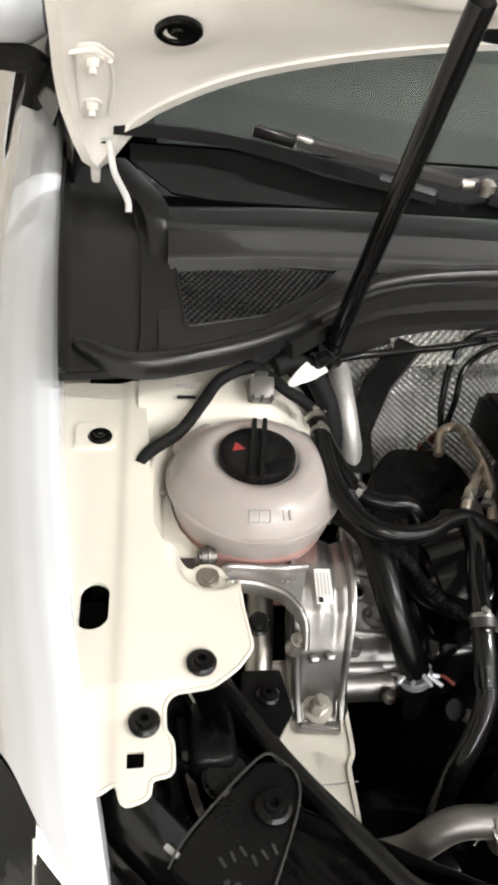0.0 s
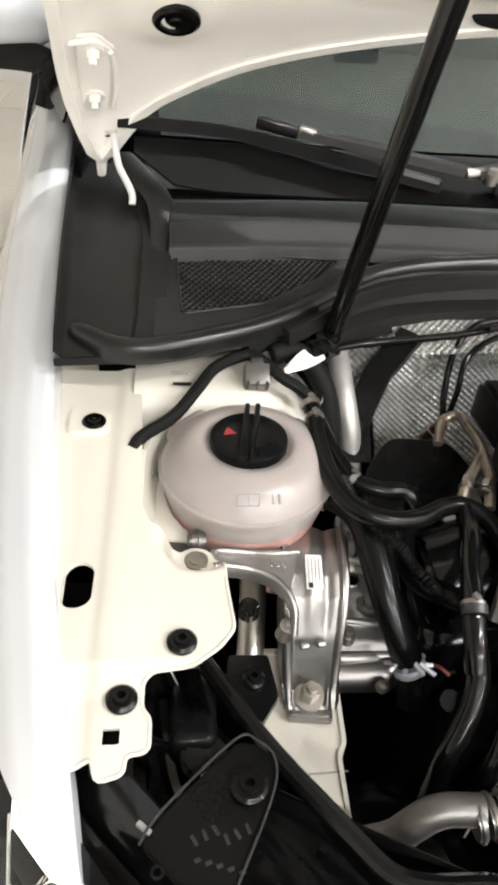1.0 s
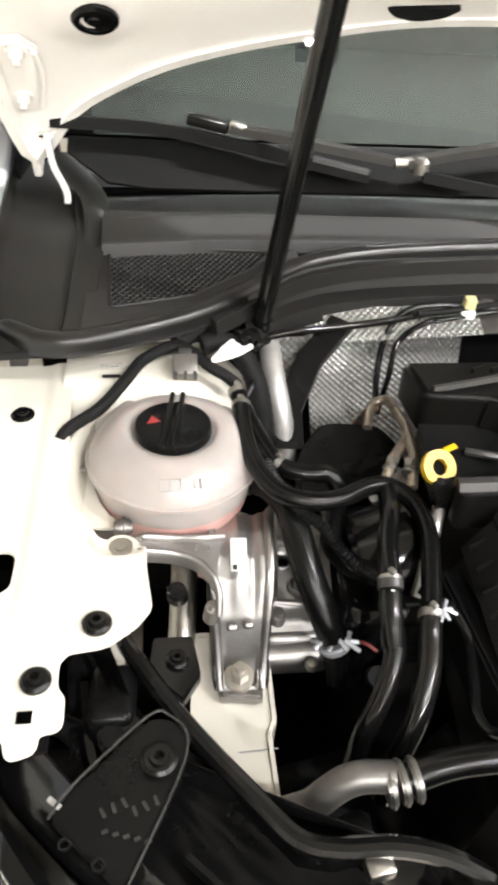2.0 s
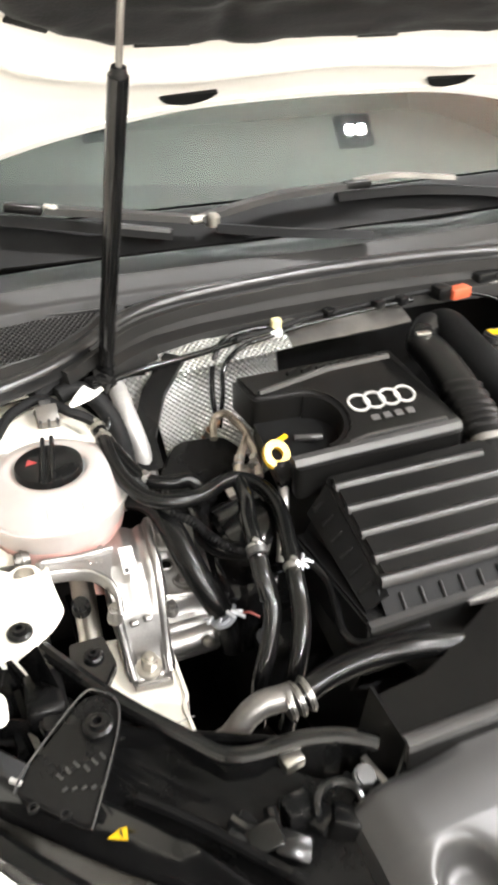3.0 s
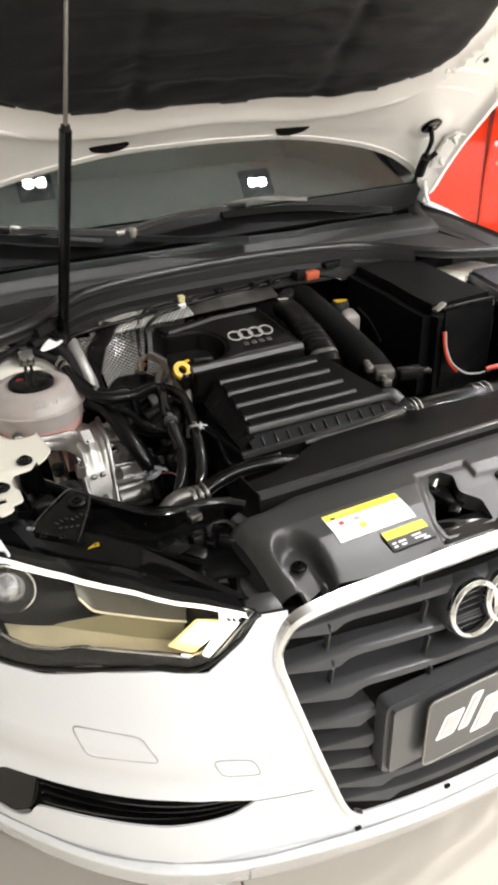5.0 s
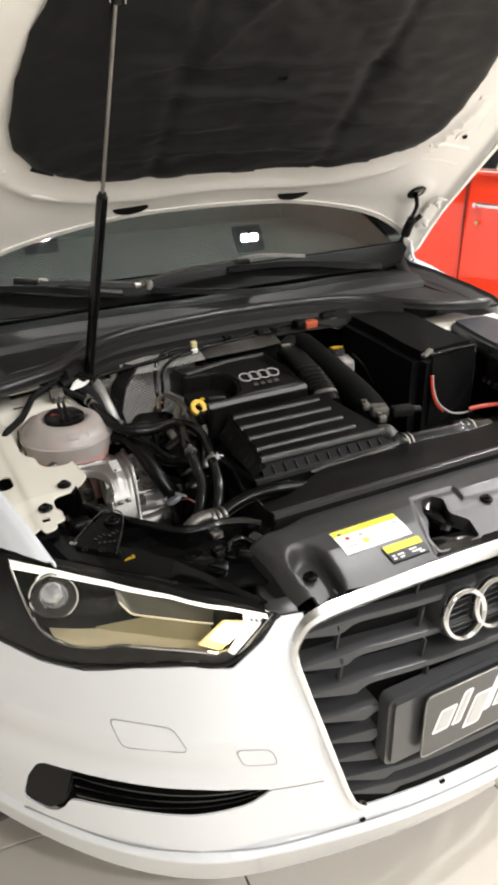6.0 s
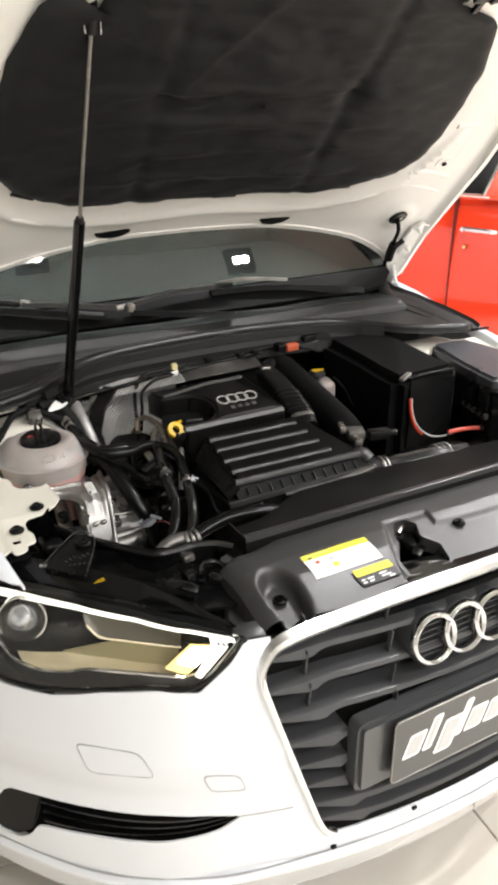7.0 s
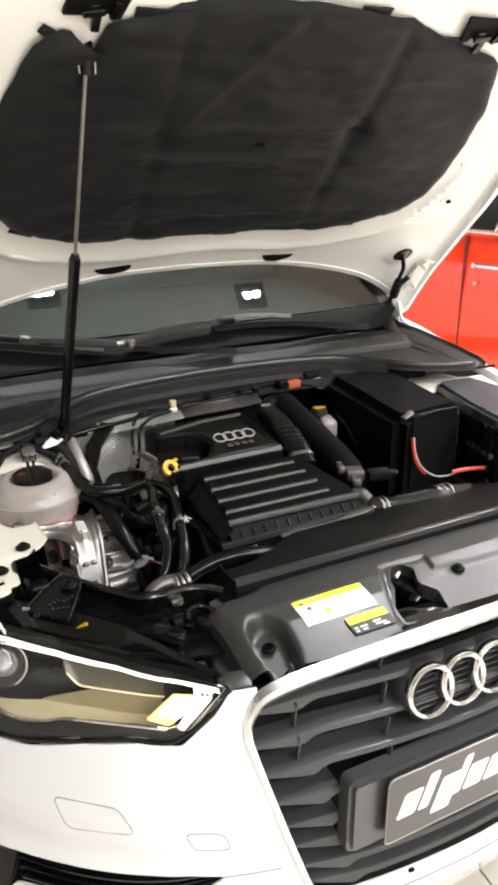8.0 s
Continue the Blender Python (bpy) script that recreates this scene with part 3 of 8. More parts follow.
        if w > 0.018:
            q = 0.0055
            bm = prism(fresh(), round_outline([(x + q + 0.002, z + q), (x + w - q + 0.002, z + q), (x + w + 0.35 * h - q - 0.002, z + h - q), (x + 0.35 * h + q - 0.002, z + h - q)], 0.003), 0, 0.0006, 0.0002,
                       shape=lambda a, b, c: (a, 0.1230 - c, b))
            part("grey_fill", bm, FILL, bar, "grey middle of the bar")
        x += w + 0.004
    # fog recess, both sides
    for s in (-1, 1):
        f = part("fog_recess", sheet(fresh(), lambda u, v: (s * (0.38 + 0.37 * u), nose(0.38 + 0.37 * u, 0.45) + 0.050, 0.355 + 0.17 * v), 16, 4, 0.003), SHADOW, CAR, "black recess in the lower bumper")
        block = [(0.668, 0.436), (0.655, 0.500), (0.695, 0.498), (0.706, 0.487), (0.721, 0.450), (0.732, 0.393), (0.697, 0.385), (0.677, 0.408)]
        part("recess_block", prism(fresh(), round_outline(block, 0.008), -0.03, 0.0, 0.004, shape=lambda x, y, z: (s * x, nose(x, y) + 0.007 - z, y)), LAMPBLACK, f)
        for dz in (-0.014, 0.006, 0.026):
            def at(u, v, dz=dz, s=s):
                a = 0.40 + 0.26 * u
                z = ip(a, (0.40, 0.490), (0.46, 0.484), (0.55, 0.478), (0.66, 0.470)) - dz * (0.35 + 0.65 * u)
                return (s * a, nose(a, z) + 0.006 + 0.03 * v, z + 0.006 * v)
            part("recess_slat", sheet(fresh(), at, 24, 1, 0.004), GLOSS, f)
        part("tow_eye_cover", prism(fresh(), round_outline([(0.609, 0.627), (0.536, 0.624), (0.519, 0.583), (0.598, 0.580)], 0.01, 5), -0.004, 0.0016, 0.0012,
                                    shape=lambda x, y, z: (s * x, nose(x, y) + bulge(x, y) - z, y)), WHITE, CAR)
        for edge in ([(0.609, 0.627), (0.536, 0.624), (0.519, 0.583), (0.598, 0.580)], [(0.460, 0.582), (0.410, 0.572), (0.399, 0.540), (0.448, 0.547)]):
            part("cover_gap", sweep(fresh(), [Vector((s * x, nose(x, z) + bulge(x, z) - 0.0012, z)) for x, z in round_outline(edge, 0.011, 5)], ring_profile(0.00055, 6), (0, -1, 0), True), SEAMGREY, CAR)
        part("sensor_cover", prism(fresh(), round_outline([(0.460, 0.582), (0.410, 0.572), (0.399, 0.540), (0.448, 0.547)], 0.012, 5), -0.004, 0.0012, 0.001,
                                   shape=lambda x, y, z: (s * x, nose(x, y) + bulge(x, y) - z, y)), WHITE, CAR)
        for x, z in ((0.119, 0.399), (0.263, 0.375)):
            part("clip", box(fresh(), (s * x, nose(x, z) - 0.002, z), (0.010, 0.006, 0.006), bevel=0.002), SHADOW, CAR)


grille()


# ---- headlights ----
def lean(a):
    """How far the lens falls back towards its top edge."""
    return ip(a, (0.38, 0.0), (0.485, 0.022), (0.61, 0.068), (0.645, 0.080), (0.676, 0.084), (0.71, 0.088), (0.78, 0.09))


def headlight(s):
    def face(a, z, back=0.0):
        lo, hi = lamp_low(a) + 0.004, lamp_top(a)
        v = min(1.0, max(0.0, (z - lo) / (hi - lo)))
        return Vector((s * a, nose(a, z) + lean(a) * v ** 1.6 + 0.003 - 0.010 * math.sin(math.pi * v) + back, z))

    def skin(u, v, back=0.0):
        a = 0.378 + 0.385 * u
        lo, hi = lamp_low(a) + 0.004, lamp_top(a)
        return face(a, lo + (hi - lo) * v, back * (0.35 + 0.65 * min(1, 4 * u)))
    body = part("headlight", sheet(fresh(), lambda u, v: skin(u, v, 0.10), 40, 12, 0.003), GLOSS, CAR, "clear headlight with lit strip and projector")
    part("liner", sheet(fresh(), lambda u, v: skin(0.12 + 0.85 * u, 0.04 + 0.72 * v, 0.085), 30, 10, 0.002), LAMPWALL, body)
    lens = part("lens", sheet(fresh(), lambda u, v: skin(u, v), 60, 20, 0.003), LENS, body, "clear curved lens")
    lens.visible_shadow = False
    rim = [(0.463, 0.730), (0.500, 0.737), (0.573, 0.738), (0.605, 0.727), (0.632, 0.722), (0.656, 0.727), (0.671, 0.746), (0.679, 0.793)]

    def rim_z(a):
        return ip(a, (0.42, 0.742), *rim[:6], (0.672, 0.75))
    # black surround: under the rim, and round the outer corner
    part("lower_surround", sheet(fresh(), lambda u, v: (lambda a: face(a, lamp_low(a) + 0.004 + (rim_z(a) - lamp_low(a) - 0.004) * v, 0.006 + 0.004 * v))(0.415 + 0.258 * u), 40, 6, 0.002), LAMPBLACK, body, "black surround of the lamp")
    def outer(u, v):
        lo = lamp_low(0.72) + 0.004
        a0 = ip(v, (0, 0.668), (0.35, 0.672), (1, 0.681))
        a = a0 + (0.765 - a0) * u
        z = lamp_low(a) + 0.004 + (lamp_top(a) - lamp_low(a) - 0.006) * v
        return face(a, z, 0.007)
    part("outer_surround", sheet(fresh(), outer, 14, 12, 0.002), LAMPBLACK, body)
    part("inner_edge", tube(fresh(), [face(a, z, 0.006) for a, z in rim], 0.0021, 8, 6), CHROME, body, "thin chrome edge")
    # the lit strip under the top edge, and its bright inner end
    def strip(u, v):
        a = 0.392 + 0.286 * u
        z = lamp_top(a) - ip(a, (0.39, 0.003), (0.46, 0.009), (0.56, 0.010), (0.62, 0.006), (0.678, 0.006)) - v * ip(a, (0.39, 0.0062), (0.5, 0.0062), (0.6, 0.0072), (0.678, 0.0095))
        return face(a, z, 0.006)
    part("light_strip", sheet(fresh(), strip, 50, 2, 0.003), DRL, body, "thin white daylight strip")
    part("strip_hood", sheet(fresh(), lambda u, v: strip(u, 0) + Vector((0, -0.004 + 0.030 * v, 0.0012 + 0.003 * v)), 50, 2, 0.0015), GLOSS, body)
    end = [(0.397, 0.777), (0.422, 0.781), (0.424, 0.768), (0.451, 0.732), (0.442, 0.725), (0.404, 0.766)]
    part("strip_end", prism(fresh(), round_outline(end, 0.003), 0.0, 0.001, 0.0, shape=lambda x, y, z: face(x, y, 0.0058 - z)), ENDGLOW, body, "bright inner end of the light strip")
    cheek = [(0.381, 0.773), (0.395, 0.768), (0.437, 0.722), (0.433, 0.719)]
    part("end_cheek", prism(fresh(), cheek, 0.0, 0.001, 0.0, shape=lambda x, y, z: face(x, y, 0.0062 - z)), SATIN, body, "silver cheek of the lamp")
    for k in range(3):
        a, z = 0.411 - 0.006 * k, 0.771 - 0.001 * k
        part("strip_notch", prism(fresh(), [(a, z), (a + 0.004, z + 0.001), (a + 0.003, z + 0.004)], 0.0, 0.001, 0.0, shape=lambda x, y, zz: face(x, y, 0.0046 - zz)), GLOSS, body)
    # lit chamber, and the gold floor running to it
    cell = [(0.445, 0.767), (0.412, 0.764), (0.456, 0.726), (0.482, 0.738)]
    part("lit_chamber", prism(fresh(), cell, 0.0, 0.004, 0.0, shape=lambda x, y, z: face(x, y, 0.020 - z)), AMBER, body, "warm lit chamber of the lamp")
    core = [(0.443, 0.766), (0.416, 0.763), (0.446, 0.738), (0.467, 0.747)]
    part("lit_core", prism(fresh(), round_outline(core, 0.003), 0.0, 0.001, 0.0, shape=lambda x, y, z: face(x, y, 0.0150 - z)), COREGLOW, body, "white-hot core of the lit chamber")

    def bowl(u, v):
        a = 0.448 + 0.198 * u
        crease = Vector((s * (a + 0.004), nose(a, 0.73) + 0.052, ip(a, (0.448, 0.716), (0.476, 0.721), (0.536, 0.733), (0.589, 0.736), (0.644, 0.721))))
        return face(a, rim_z(a) + 0.0005, 0.008).lerp(crease, v) - Vector((0, 0, 0.006 * math.sin(math.pi * v)))
    part("reflector", sheet(fresh(), bowl, 30, 6, 0.002), LAMPSHELL, body, "pale gold lower reflector")
    part("back_wall", sheet(fresh(), lambda u, v: bowl(0.72 * u, 1) + Vector((0, 0.004 * v, 0.052 * (1 - u ** 1.4) * v)), 20, 6, 0.002), LAMPBACK, body)

    def brow(u, v):
        a = 0.450 + 0.114 * u
        edge = Vector((s * a, nose(a, 0.76) + 0.042, ip(a, (0.450, 0.748), (0.462, 0.751), (0.507, 0.762), (0.551, 0.768), (0.564, 0.787))))
        return edge.lerp(face(a, lamp_top(a) - 0.016, 0.014), v) + Vector((0, 0.004, 0.003)) * math.sin(math.pi * v)
    part("brow", sheet(fresh(), brow, 20, 6, 0.002), BROWMAT, body, "grey side lamp pocket")
    part("brow_edge", tube(fresh(), [brow(u, 0) + Vector((0, -0.001, 0)) for u in (0, 0.2, 0.4, 0.6, 0.8, 0.9, 1)], 0.0015, 8, 4), surface("pale_gold_light_guide", (0.70, 0.62, 0.42), 0.35, 0.0, 0.05, 9, 0.0, 300, 0.05), body, "pale light guide of the side lamp")
    # projector in its bowl
    c = face(0.633, 0.764, 0.045)
    m, _ = axis_pose(c, c + Vector((s * 0.35, -1, 0.22)))
    part("projector", lathe(fresh(), [(0.001, 0.018), (0.010, 0.016), (0.019, 0.009), (0.024, 0.0), (0.024, -0.012), (0.0, -0.012)], m, 32), surface("silvery_projector_glass", (0.50, 0.51, 0.53), 0.10, 0.75, 0.05, 5, 0, 400, 0.03, coat=1.0), body, "round silvery projector lens")
    part("projector_back", lathe(fresh(), [(0.025, 0.0), (0.028, 0.0), (0.028, -0.03), (0.0, -0.03), (0.0, -0.028), (0.025, -0.028), (0.025, 0.0)], m, 32), HOUSING, body)
    part("projector_ring", lathe(fresh(), [(0.028, -0.012), (0.029, 0.002), (0.031, 0.003), (0.0335, 0.009), (0.0355, 0.009), (0.0365, 0.004), (0.035, -0.012), (0.028, -0.012)], m, 44), CHROME, body)
    part("projector_bowl", lathe(fresh(), [(0.034, 0.004), (0.030, -0.004), (0.026, -0.006), (0.026, -0.008), (0.031, -0.006), (0.0345, 0.002)], m, 40), LAMPWALL, body)
    part("lens_seal", sweep(fresh(), spline([skin(0.0, 1.0), skin(0.07, 0), skin(0.21, 0.0), skin(0.35, 0.0), skin(0.55, 0.0), skin(0.72, 0.0), skin(0.88, 0.0), skin(1, 0.0)], 4), ring_profile(0.0035, 8), (0, -1, 0)), GLOSS, body)


headlight(-1)
headlight(1)


# ---- bonnet, open ----
HO, HA, HN = Vector((0, 1.184, 1.188)), Vector((0, -0.774, 0.633)), Vector((0, 0.633, 0.774))


def hood_at(x, d, h=0.0):
    """A place under the open bonnet: x across, d up along it from the slots, h outwards."""
    k = -0.105 * x * x - 1.6 * min(0, d) ** 2 + 0.065 * max(0, d) - 0.8 * max(0, d - 0.68) ** 2 + h
    return HO + HA * d + HN * k + Vector((x, 0, 0))


def hood_rear(a):
    return ip(a, (0, -0.020), (0.2, -0.022), (0.30, -0.036), (0.39, -0.052), (0.485, -0.073), (0.55, -0.10), (0.60, -0.124), (0.64, -0.155), (0.67, -0.180), (0.69, -0.192), (0.71, -0.195))


def hood_side(d):
    return ip(d, (-0.21, 0.678), (-0.195, 0.684), (-0.175, 0.694), (-0.144, 0.704), (-0.05, 0.711), (0.07, 0.705), (0.27, 0.695), (0.5, 0.665), (0.7, 0.61), (0.80, 0.54))


PAD = [(0.0, 0.124), (0.148, 0.121), (0.25, 0.130), (0.345, 0.147), (0.40, 0.168), (0.455, 0.207), (0.495, 0.262), (0.507, 0.325), (0.500, 0.42), (0.482, 0.51), (0.446, 0.609), (0.417, 0.629), (0.336, 0.645), (0.278, 0.656), (0.198, 0.682), (0.089, 0.695), (0.0, 0.698)]


def rim(a, d, ridge):
    """The pressed rim round the pad: a step up from the rear field, then a face leaning to the front."""
    e = d - ridge + 0.035
    return (-0.016 / (1 + math.exp(-e / 0.0035)) + 0.013 * min(1.0, max(0.0, e / 0.075))) / (1 + math.exp((a - 0.57) / 0.006))


def hood():
    def outer(u, v):
        x = (2 * u - 1)
        d = -0.21 + 1.03 * v
        side = hood_side(d)
        xx = x * side
        lo, hi = hood_rear(abs(xx)), 0.82 - 0.28 * abs(xx) ** 2
        dd = lo + (hi - lo) * v
        return hood_at(xx, dd, 0.030 + 0.01 * (1 - abs(x) ** 4))
    hood_ob = part("bonnet", sheet(fresh(), outer, 60, 40, 0.003), WHITE, CAR, "white bonnet panel standing open", sharp=60)

    def inner(u, v):
        x = 2 * u - 1
        lo_d = -0.21 + 1.03 * v
        xx = x * (hood_side(lo_d) - 0.004)
        lo, hi = hood_rear(abs(xx)), 0.815 - 0.28 * abs(xx) ** 2
        d = lo + (hi - lo) * v
        a = abs(xx)
        # raised box rim round the pad: a hollow at the back corners, a ridge along the pad's edge
        h = 0.0
        ridge = ip(a, (0, 0.085), (0.2, 0.075), (0.32, 0.088), (0.44, 0.130), (0.51, 0.19), (0.56, 0.33))
        h += rim(a, d, ridge)
        h += 0.016 * math.exp(-((a - hood_side(d) + 0.012) / 0.010) ** 2) * -1
        pod = math.hypot(a - 0.577, d - 0.021)
        h -= 0.006 / (1 + math.exp((pod - 0.045) / 0.004))
        return hood_at(xx, d, h)
    def inner_at(x, d):
        a = abs(x)
        ridge = ip(a, (0, 0.085), (0.2, 0.075), (0.32, 0.088), (0.44, 0.130), (0.51, 0.19), (0.56, 0.33))
        return hood_at(x, d, rim(a, d, ridge) + 0.0015)
    frame_ob = part("inner_panel", sheet(fresh(), inner, 150, 110, 0.002), HOODIN, hood_ob, "white pressed inner bonnet panel", sharp=60)
    # rolled edge all round the skirt
    edge = [inner(0, v / 12) for v in range(13)] + [inner(u / 20, 1) for u in range(1, 21)] + [inner(1, 1 - v / 12) for v in range(1, 13)] + [inner(1 - u / 24, 0) for u in range(1, 24)]
    part("hemmed_edge", sweep(fresh(), spline(edge, 3, True), [(-0.010, -0.004), (-0.010, 0.010), (0.003, 0.012), (0.004, -0.004)], tuple(HN), True), HOODIN, hood_ob)
    # felt pad with tucked edges and welts
    outline = [(x, d) for x, d in PAD] + [(-x, d) for x, d in PAD[::-1][1:-1]]
    def padfn(u, v):
        # polar map of the outline about the pad's middle
        n = len(outline)
        k = u * n
        i = int(k) % n
        f = k - int(k)
        ox = outline[i][0] * (1 - f) + outline[(i + 1) % n][0] * f
        od = outline[i][1] * (1 - f) + outline[(i + 1) % n][1] * f
        # notch where the strut's bracket stands
        if -0.43 < ox < -0.29 and od > 0.55:
            od -= 0.075 * math.exp(-((ox + 0.362) / 0.016) ** 2)
        v = 0.02 + 0.98 * v
        x, d = ox * v, 0.41 + (od - 0.41) * v
        wrinkle = 0.009 * noise.noise((x * 5, d * 9, 0.3)) + 0.005 * noise.noise((x * 9, d * 34, 1.7)) + 0.003 * noise.noise((x * 22, d * 60, 4.1))
        rib = 0.006 * math.exp(-((abs(x) - 0.205) / 0.016) ** 2) - 0.007 * sum(math.exp(-((d - q - 0.02 * noise.noise((x * 4, q * 9, 0))) / 0.011) ** 2) for q in (0.22, 0.29, 0.37, 0.45)) * math.exp(-(x / 0.36) ** 4)
        rib -= 0.007 * math.exp(-(((x + 0.20) * 0.80 - (d - 0.44) * 0.60) / 0.014) ** 2) * (d > 0.43) * (x < -0.02) * (x > -0.22)
        dim = 0.010 * sum(math.exp(-((x - a) ** 2 + (d - b) ** 2) / 0.0009) for a, b in ((-0.205, 0.43), (0.205, 0.43))) * 1.3
        edge_drop = 0.016 * max(0.0, (v - 0.94) / 0.06) ** 2
        return hood_at(x, d, -0.029 + wrinkle + rib + dim + edge_drop)
    part("insulation_pad", sheet(fresh(), padfn, 200, 46), PADMAT, hood_ob, "black felt insulation pad", sharp=80)
    for x, d, w in ((-0.25, 0.660, 0.09), (-0.42, 0.628, 0.03), (0.12, 0.688, 0.06), (0.30, 0.648, 0.06), (-0.27, 0.132, 0.07), (0.03, 0.122, 0.06), (0.33, 0.143, 0.06), (-0.43, 0.186, 0.05), (0.44, 0.192, 0.05)):
        t = box(fresh(), (0, 0, 0), (w, 0.016, 0.004), bevel=0.001)
        q = Matrix((Vector((1, 0, 0)), HA, HN)).transposed().to_4x4()
        t.transform(Matrix.Translation(hood_at(x, d, -0.012)) @ q @ pose(0, 0, 0, 0, 0, math.copysign(25 if d < 0.4 else -28, x) if abs(x) > 0.4 else 0))
        part("tuck_tab", t, PADMAT, hood_ob)
    # slots, plugs, hinge plates, catches
    q = Matrix((Vector((1, 0, 0)), HA, HN)).transposed().to_4x4()
    for s in (-1, 1):
        t = prism(fresh(), round_outline([(-0.045, 0.010), (0.045, 0.013), (0.030, -0.006), (0.0, -0.015), (-0.030, -0.008)], 0.008), -0.0035, 0.004, 0)
        t.transform(Matrix.Translation(hood_at(s * 0.212, 0.0, -0.0015)) @ q)
        part("slot", t, SHADOW, hood_ob, "dark drainage slot")
        t = lathe(fresh(), [(0.026, -0.001), (0.026, -0.005), (0.022, -0.008), (0.016, -0.008), (0.015, -0.004), (0.008, -0.004), (0.006, -0.007), (0, -0.007), (0, -0.0065), (0.024, -0.002)], Matrix.Identity(4), 28)
        t.transform(Matrix.Translation(hood_at(s * 0.577, 0.021, -0.005)) @ q)
        part("rubber_plug", t, RUBBER, hood_ob, "round black rubber plug")
        hp = prism(fresh(), round_outline([(-0.710, -0.118), (-0.674, -0.120), (-0.660, -0.022), (-0.668, -0.012), (-0.676, 0.004), (-0.700, 0.004)], 0.008), 0.0, 0.006, 0.003, shape=lambda x, d, z: hood_at(-s * x * 0.975, d, -0.0045 - z))
        plate = part("hinge_plate", hp, HOODIN, hood_ob, "white painted hinge plate with raised rims")
        part("plate_rim", tube(fresh(), [hood_at(s * 0.690, 0.000, -0.012), hood_at(s * 0.664, 0.001, -0.012), hood_at(s * 0.656, -0.014, -0.012)], 0.0028, 8), HOODIN, plate)
        part("plate_rim", tube(fresh(), [hood_at(s * 0.648, -0.022, -0.012), hood_at(s * 0.645, -0.06, -0.012), hood_at(s * 0.652, -0.112, -0.012)], 0.0030, 8), HOODIN, plate)
        part("plate_slot", sweep(fresh(), [hood_at(s * (0.668 + a), -0.055 + b, -0.0115) for a, b in round_outline([(-0.007, -0.011), (0.007, -0.011), (0.007, 0.011), (-0.007, 0.011)], 0.004, 3)], ring_profile(0.0018, 6), tuple(HN), True), HOODIN, plate)
        for x, d in ((0.666, -0.016), (0.672, -0.091)):
            b = rod(fresh(), hood_at(s * x, d, -0.010), hood_at(s * x, d, -0.022), 0.008, 0.007, 6)
            rod(b, hood_at(s * x, d, -0.008), hood_at(s * x, d, -0.014), 0.012, 0.012, 20)
            rod(b, hood_at(s * x, d, -0.020), hood_at(s * x, d, -0.029), 0.0045, 0.004, 10)
            part("hinge_bolt", b, HOODIN, plate)
        arm = box(fresh(), (s * 0.676, 1.268, 1.024), (0.012, 0.028, 0.050), (25, 0, 0), 0.004)
        box(arm, (s * 0.676, 1.305, 0.985), (0.012, 0.09, 0.03), (20, 0, 0), 0.004)
        part("hinge_arm", arm, HOODIN, CAR, "white painted bonnet hinge arm")
        # catch: a dark cut-out with its lever hanging over the pad's edge
        cut = prism(fresh(), round_outline([(-0.048, -0.012), (-0.036, 0.036), (0.052, 0.036), (0.038, -0.015), (0.026, -0.014), (0.020, -0.004), (0.004, -0.010)], 0.004), -0.004, 0.003, 0.001)
        cut.transform(Matrix.Translation(hood_at(s * 0.357, 0.667, -0.0115)) @ q @ Matrix.Diagonal((-s, 1, 1, 1)))
        catch = part("catch", cut, SHADOW, hood_ob, "black bonnet catch in its opening")
        lever = box(fresh(), (0, 0, 0), (0.014, 0.030, 0.010), bevel=0.003)
        box(lever, (-0.006, 0.018, -0.002), (0.034, 0.012, 0.010), (0, 0, 12), 0.003)
        box(lever, (0.024, 0.024, -0.002), (0.010, 0.030, 0.008), (0, 0, -10), 0.002)
        lever.transform(Matrix.Translation(hood_at(s * 0.357, 0.652, -0.020)) @ q)
        part("catch_lever", lever, GLOSS, catch)
        part("catch_spring", tube(fresh(), [hood_at(s * (0.357 + 0.012 * math.cos(k * 0.5)), 0.668 + 0.007 * math.sin(k * 0.5), -0.018) for k in range(8)], 0.0015, 6, 3), STEEL, catch)
        # pressed beads at the outer corner
        for pts, r in (([(0.331, 0.055), (0.433, 0.111), (0.505, 0.136), (0.578, 0.137), (0.634, 0.126)], 0.006), ([(0.501, 0.196), (0.562, 0.193), (0.631, 0.182)], 0.007), ([(0.540, 0.350), (0.57, 0.355), (0.60, 0.362)], 0.008), ([(0.610, 0.251), (0.604, 0.295), (0.598, 0.340)], 0.004)):
            part("pressed_bead", tube(fresh(), [inner_at(s * x, d) for x, d in pts], r, 10, 6), HOODIN, frame_ob)
        part("pressed_dish", (lambda t: (t.transform(Matrix.Translation(inner_at(s * 0.588, 0.226)) @ q), t)[1])(lathe(fresh(), [(0.024, 0.001), (0.022, -0.003), (0.016, -0.0035), (0.010, -0.001), (0.0, -0.001)], Matrix.Identity(4), 28)), HOODIN, frame_ob)
        part("bump_hole", (lambda t: (t.transform(Matrix.Translation(hood_at(s * 0.588, 0.226, -0.004)) @ q), t)[1])(lathe(fresh(), [(0.006, -0.002), (0.006, 0.002), (0, 0.002)], Matrix.Identity(4), 14)), SHADOW, hood_ob)
    # washer hose into the far plug
    part("washer_hose", tube(fresh(), [hood_at(0.577, 0.015, -0.012), hood_at(0.585, -0.005, -0.03), hood_at(0.592, -0.04, -0.035), hood_at(0.605, -0.08, -0.03), (0.620, 1.235, 1.045), (0.640, 1.27, 1.0)], 0.006, 10), RUBBER, CAR, "black washer hose")
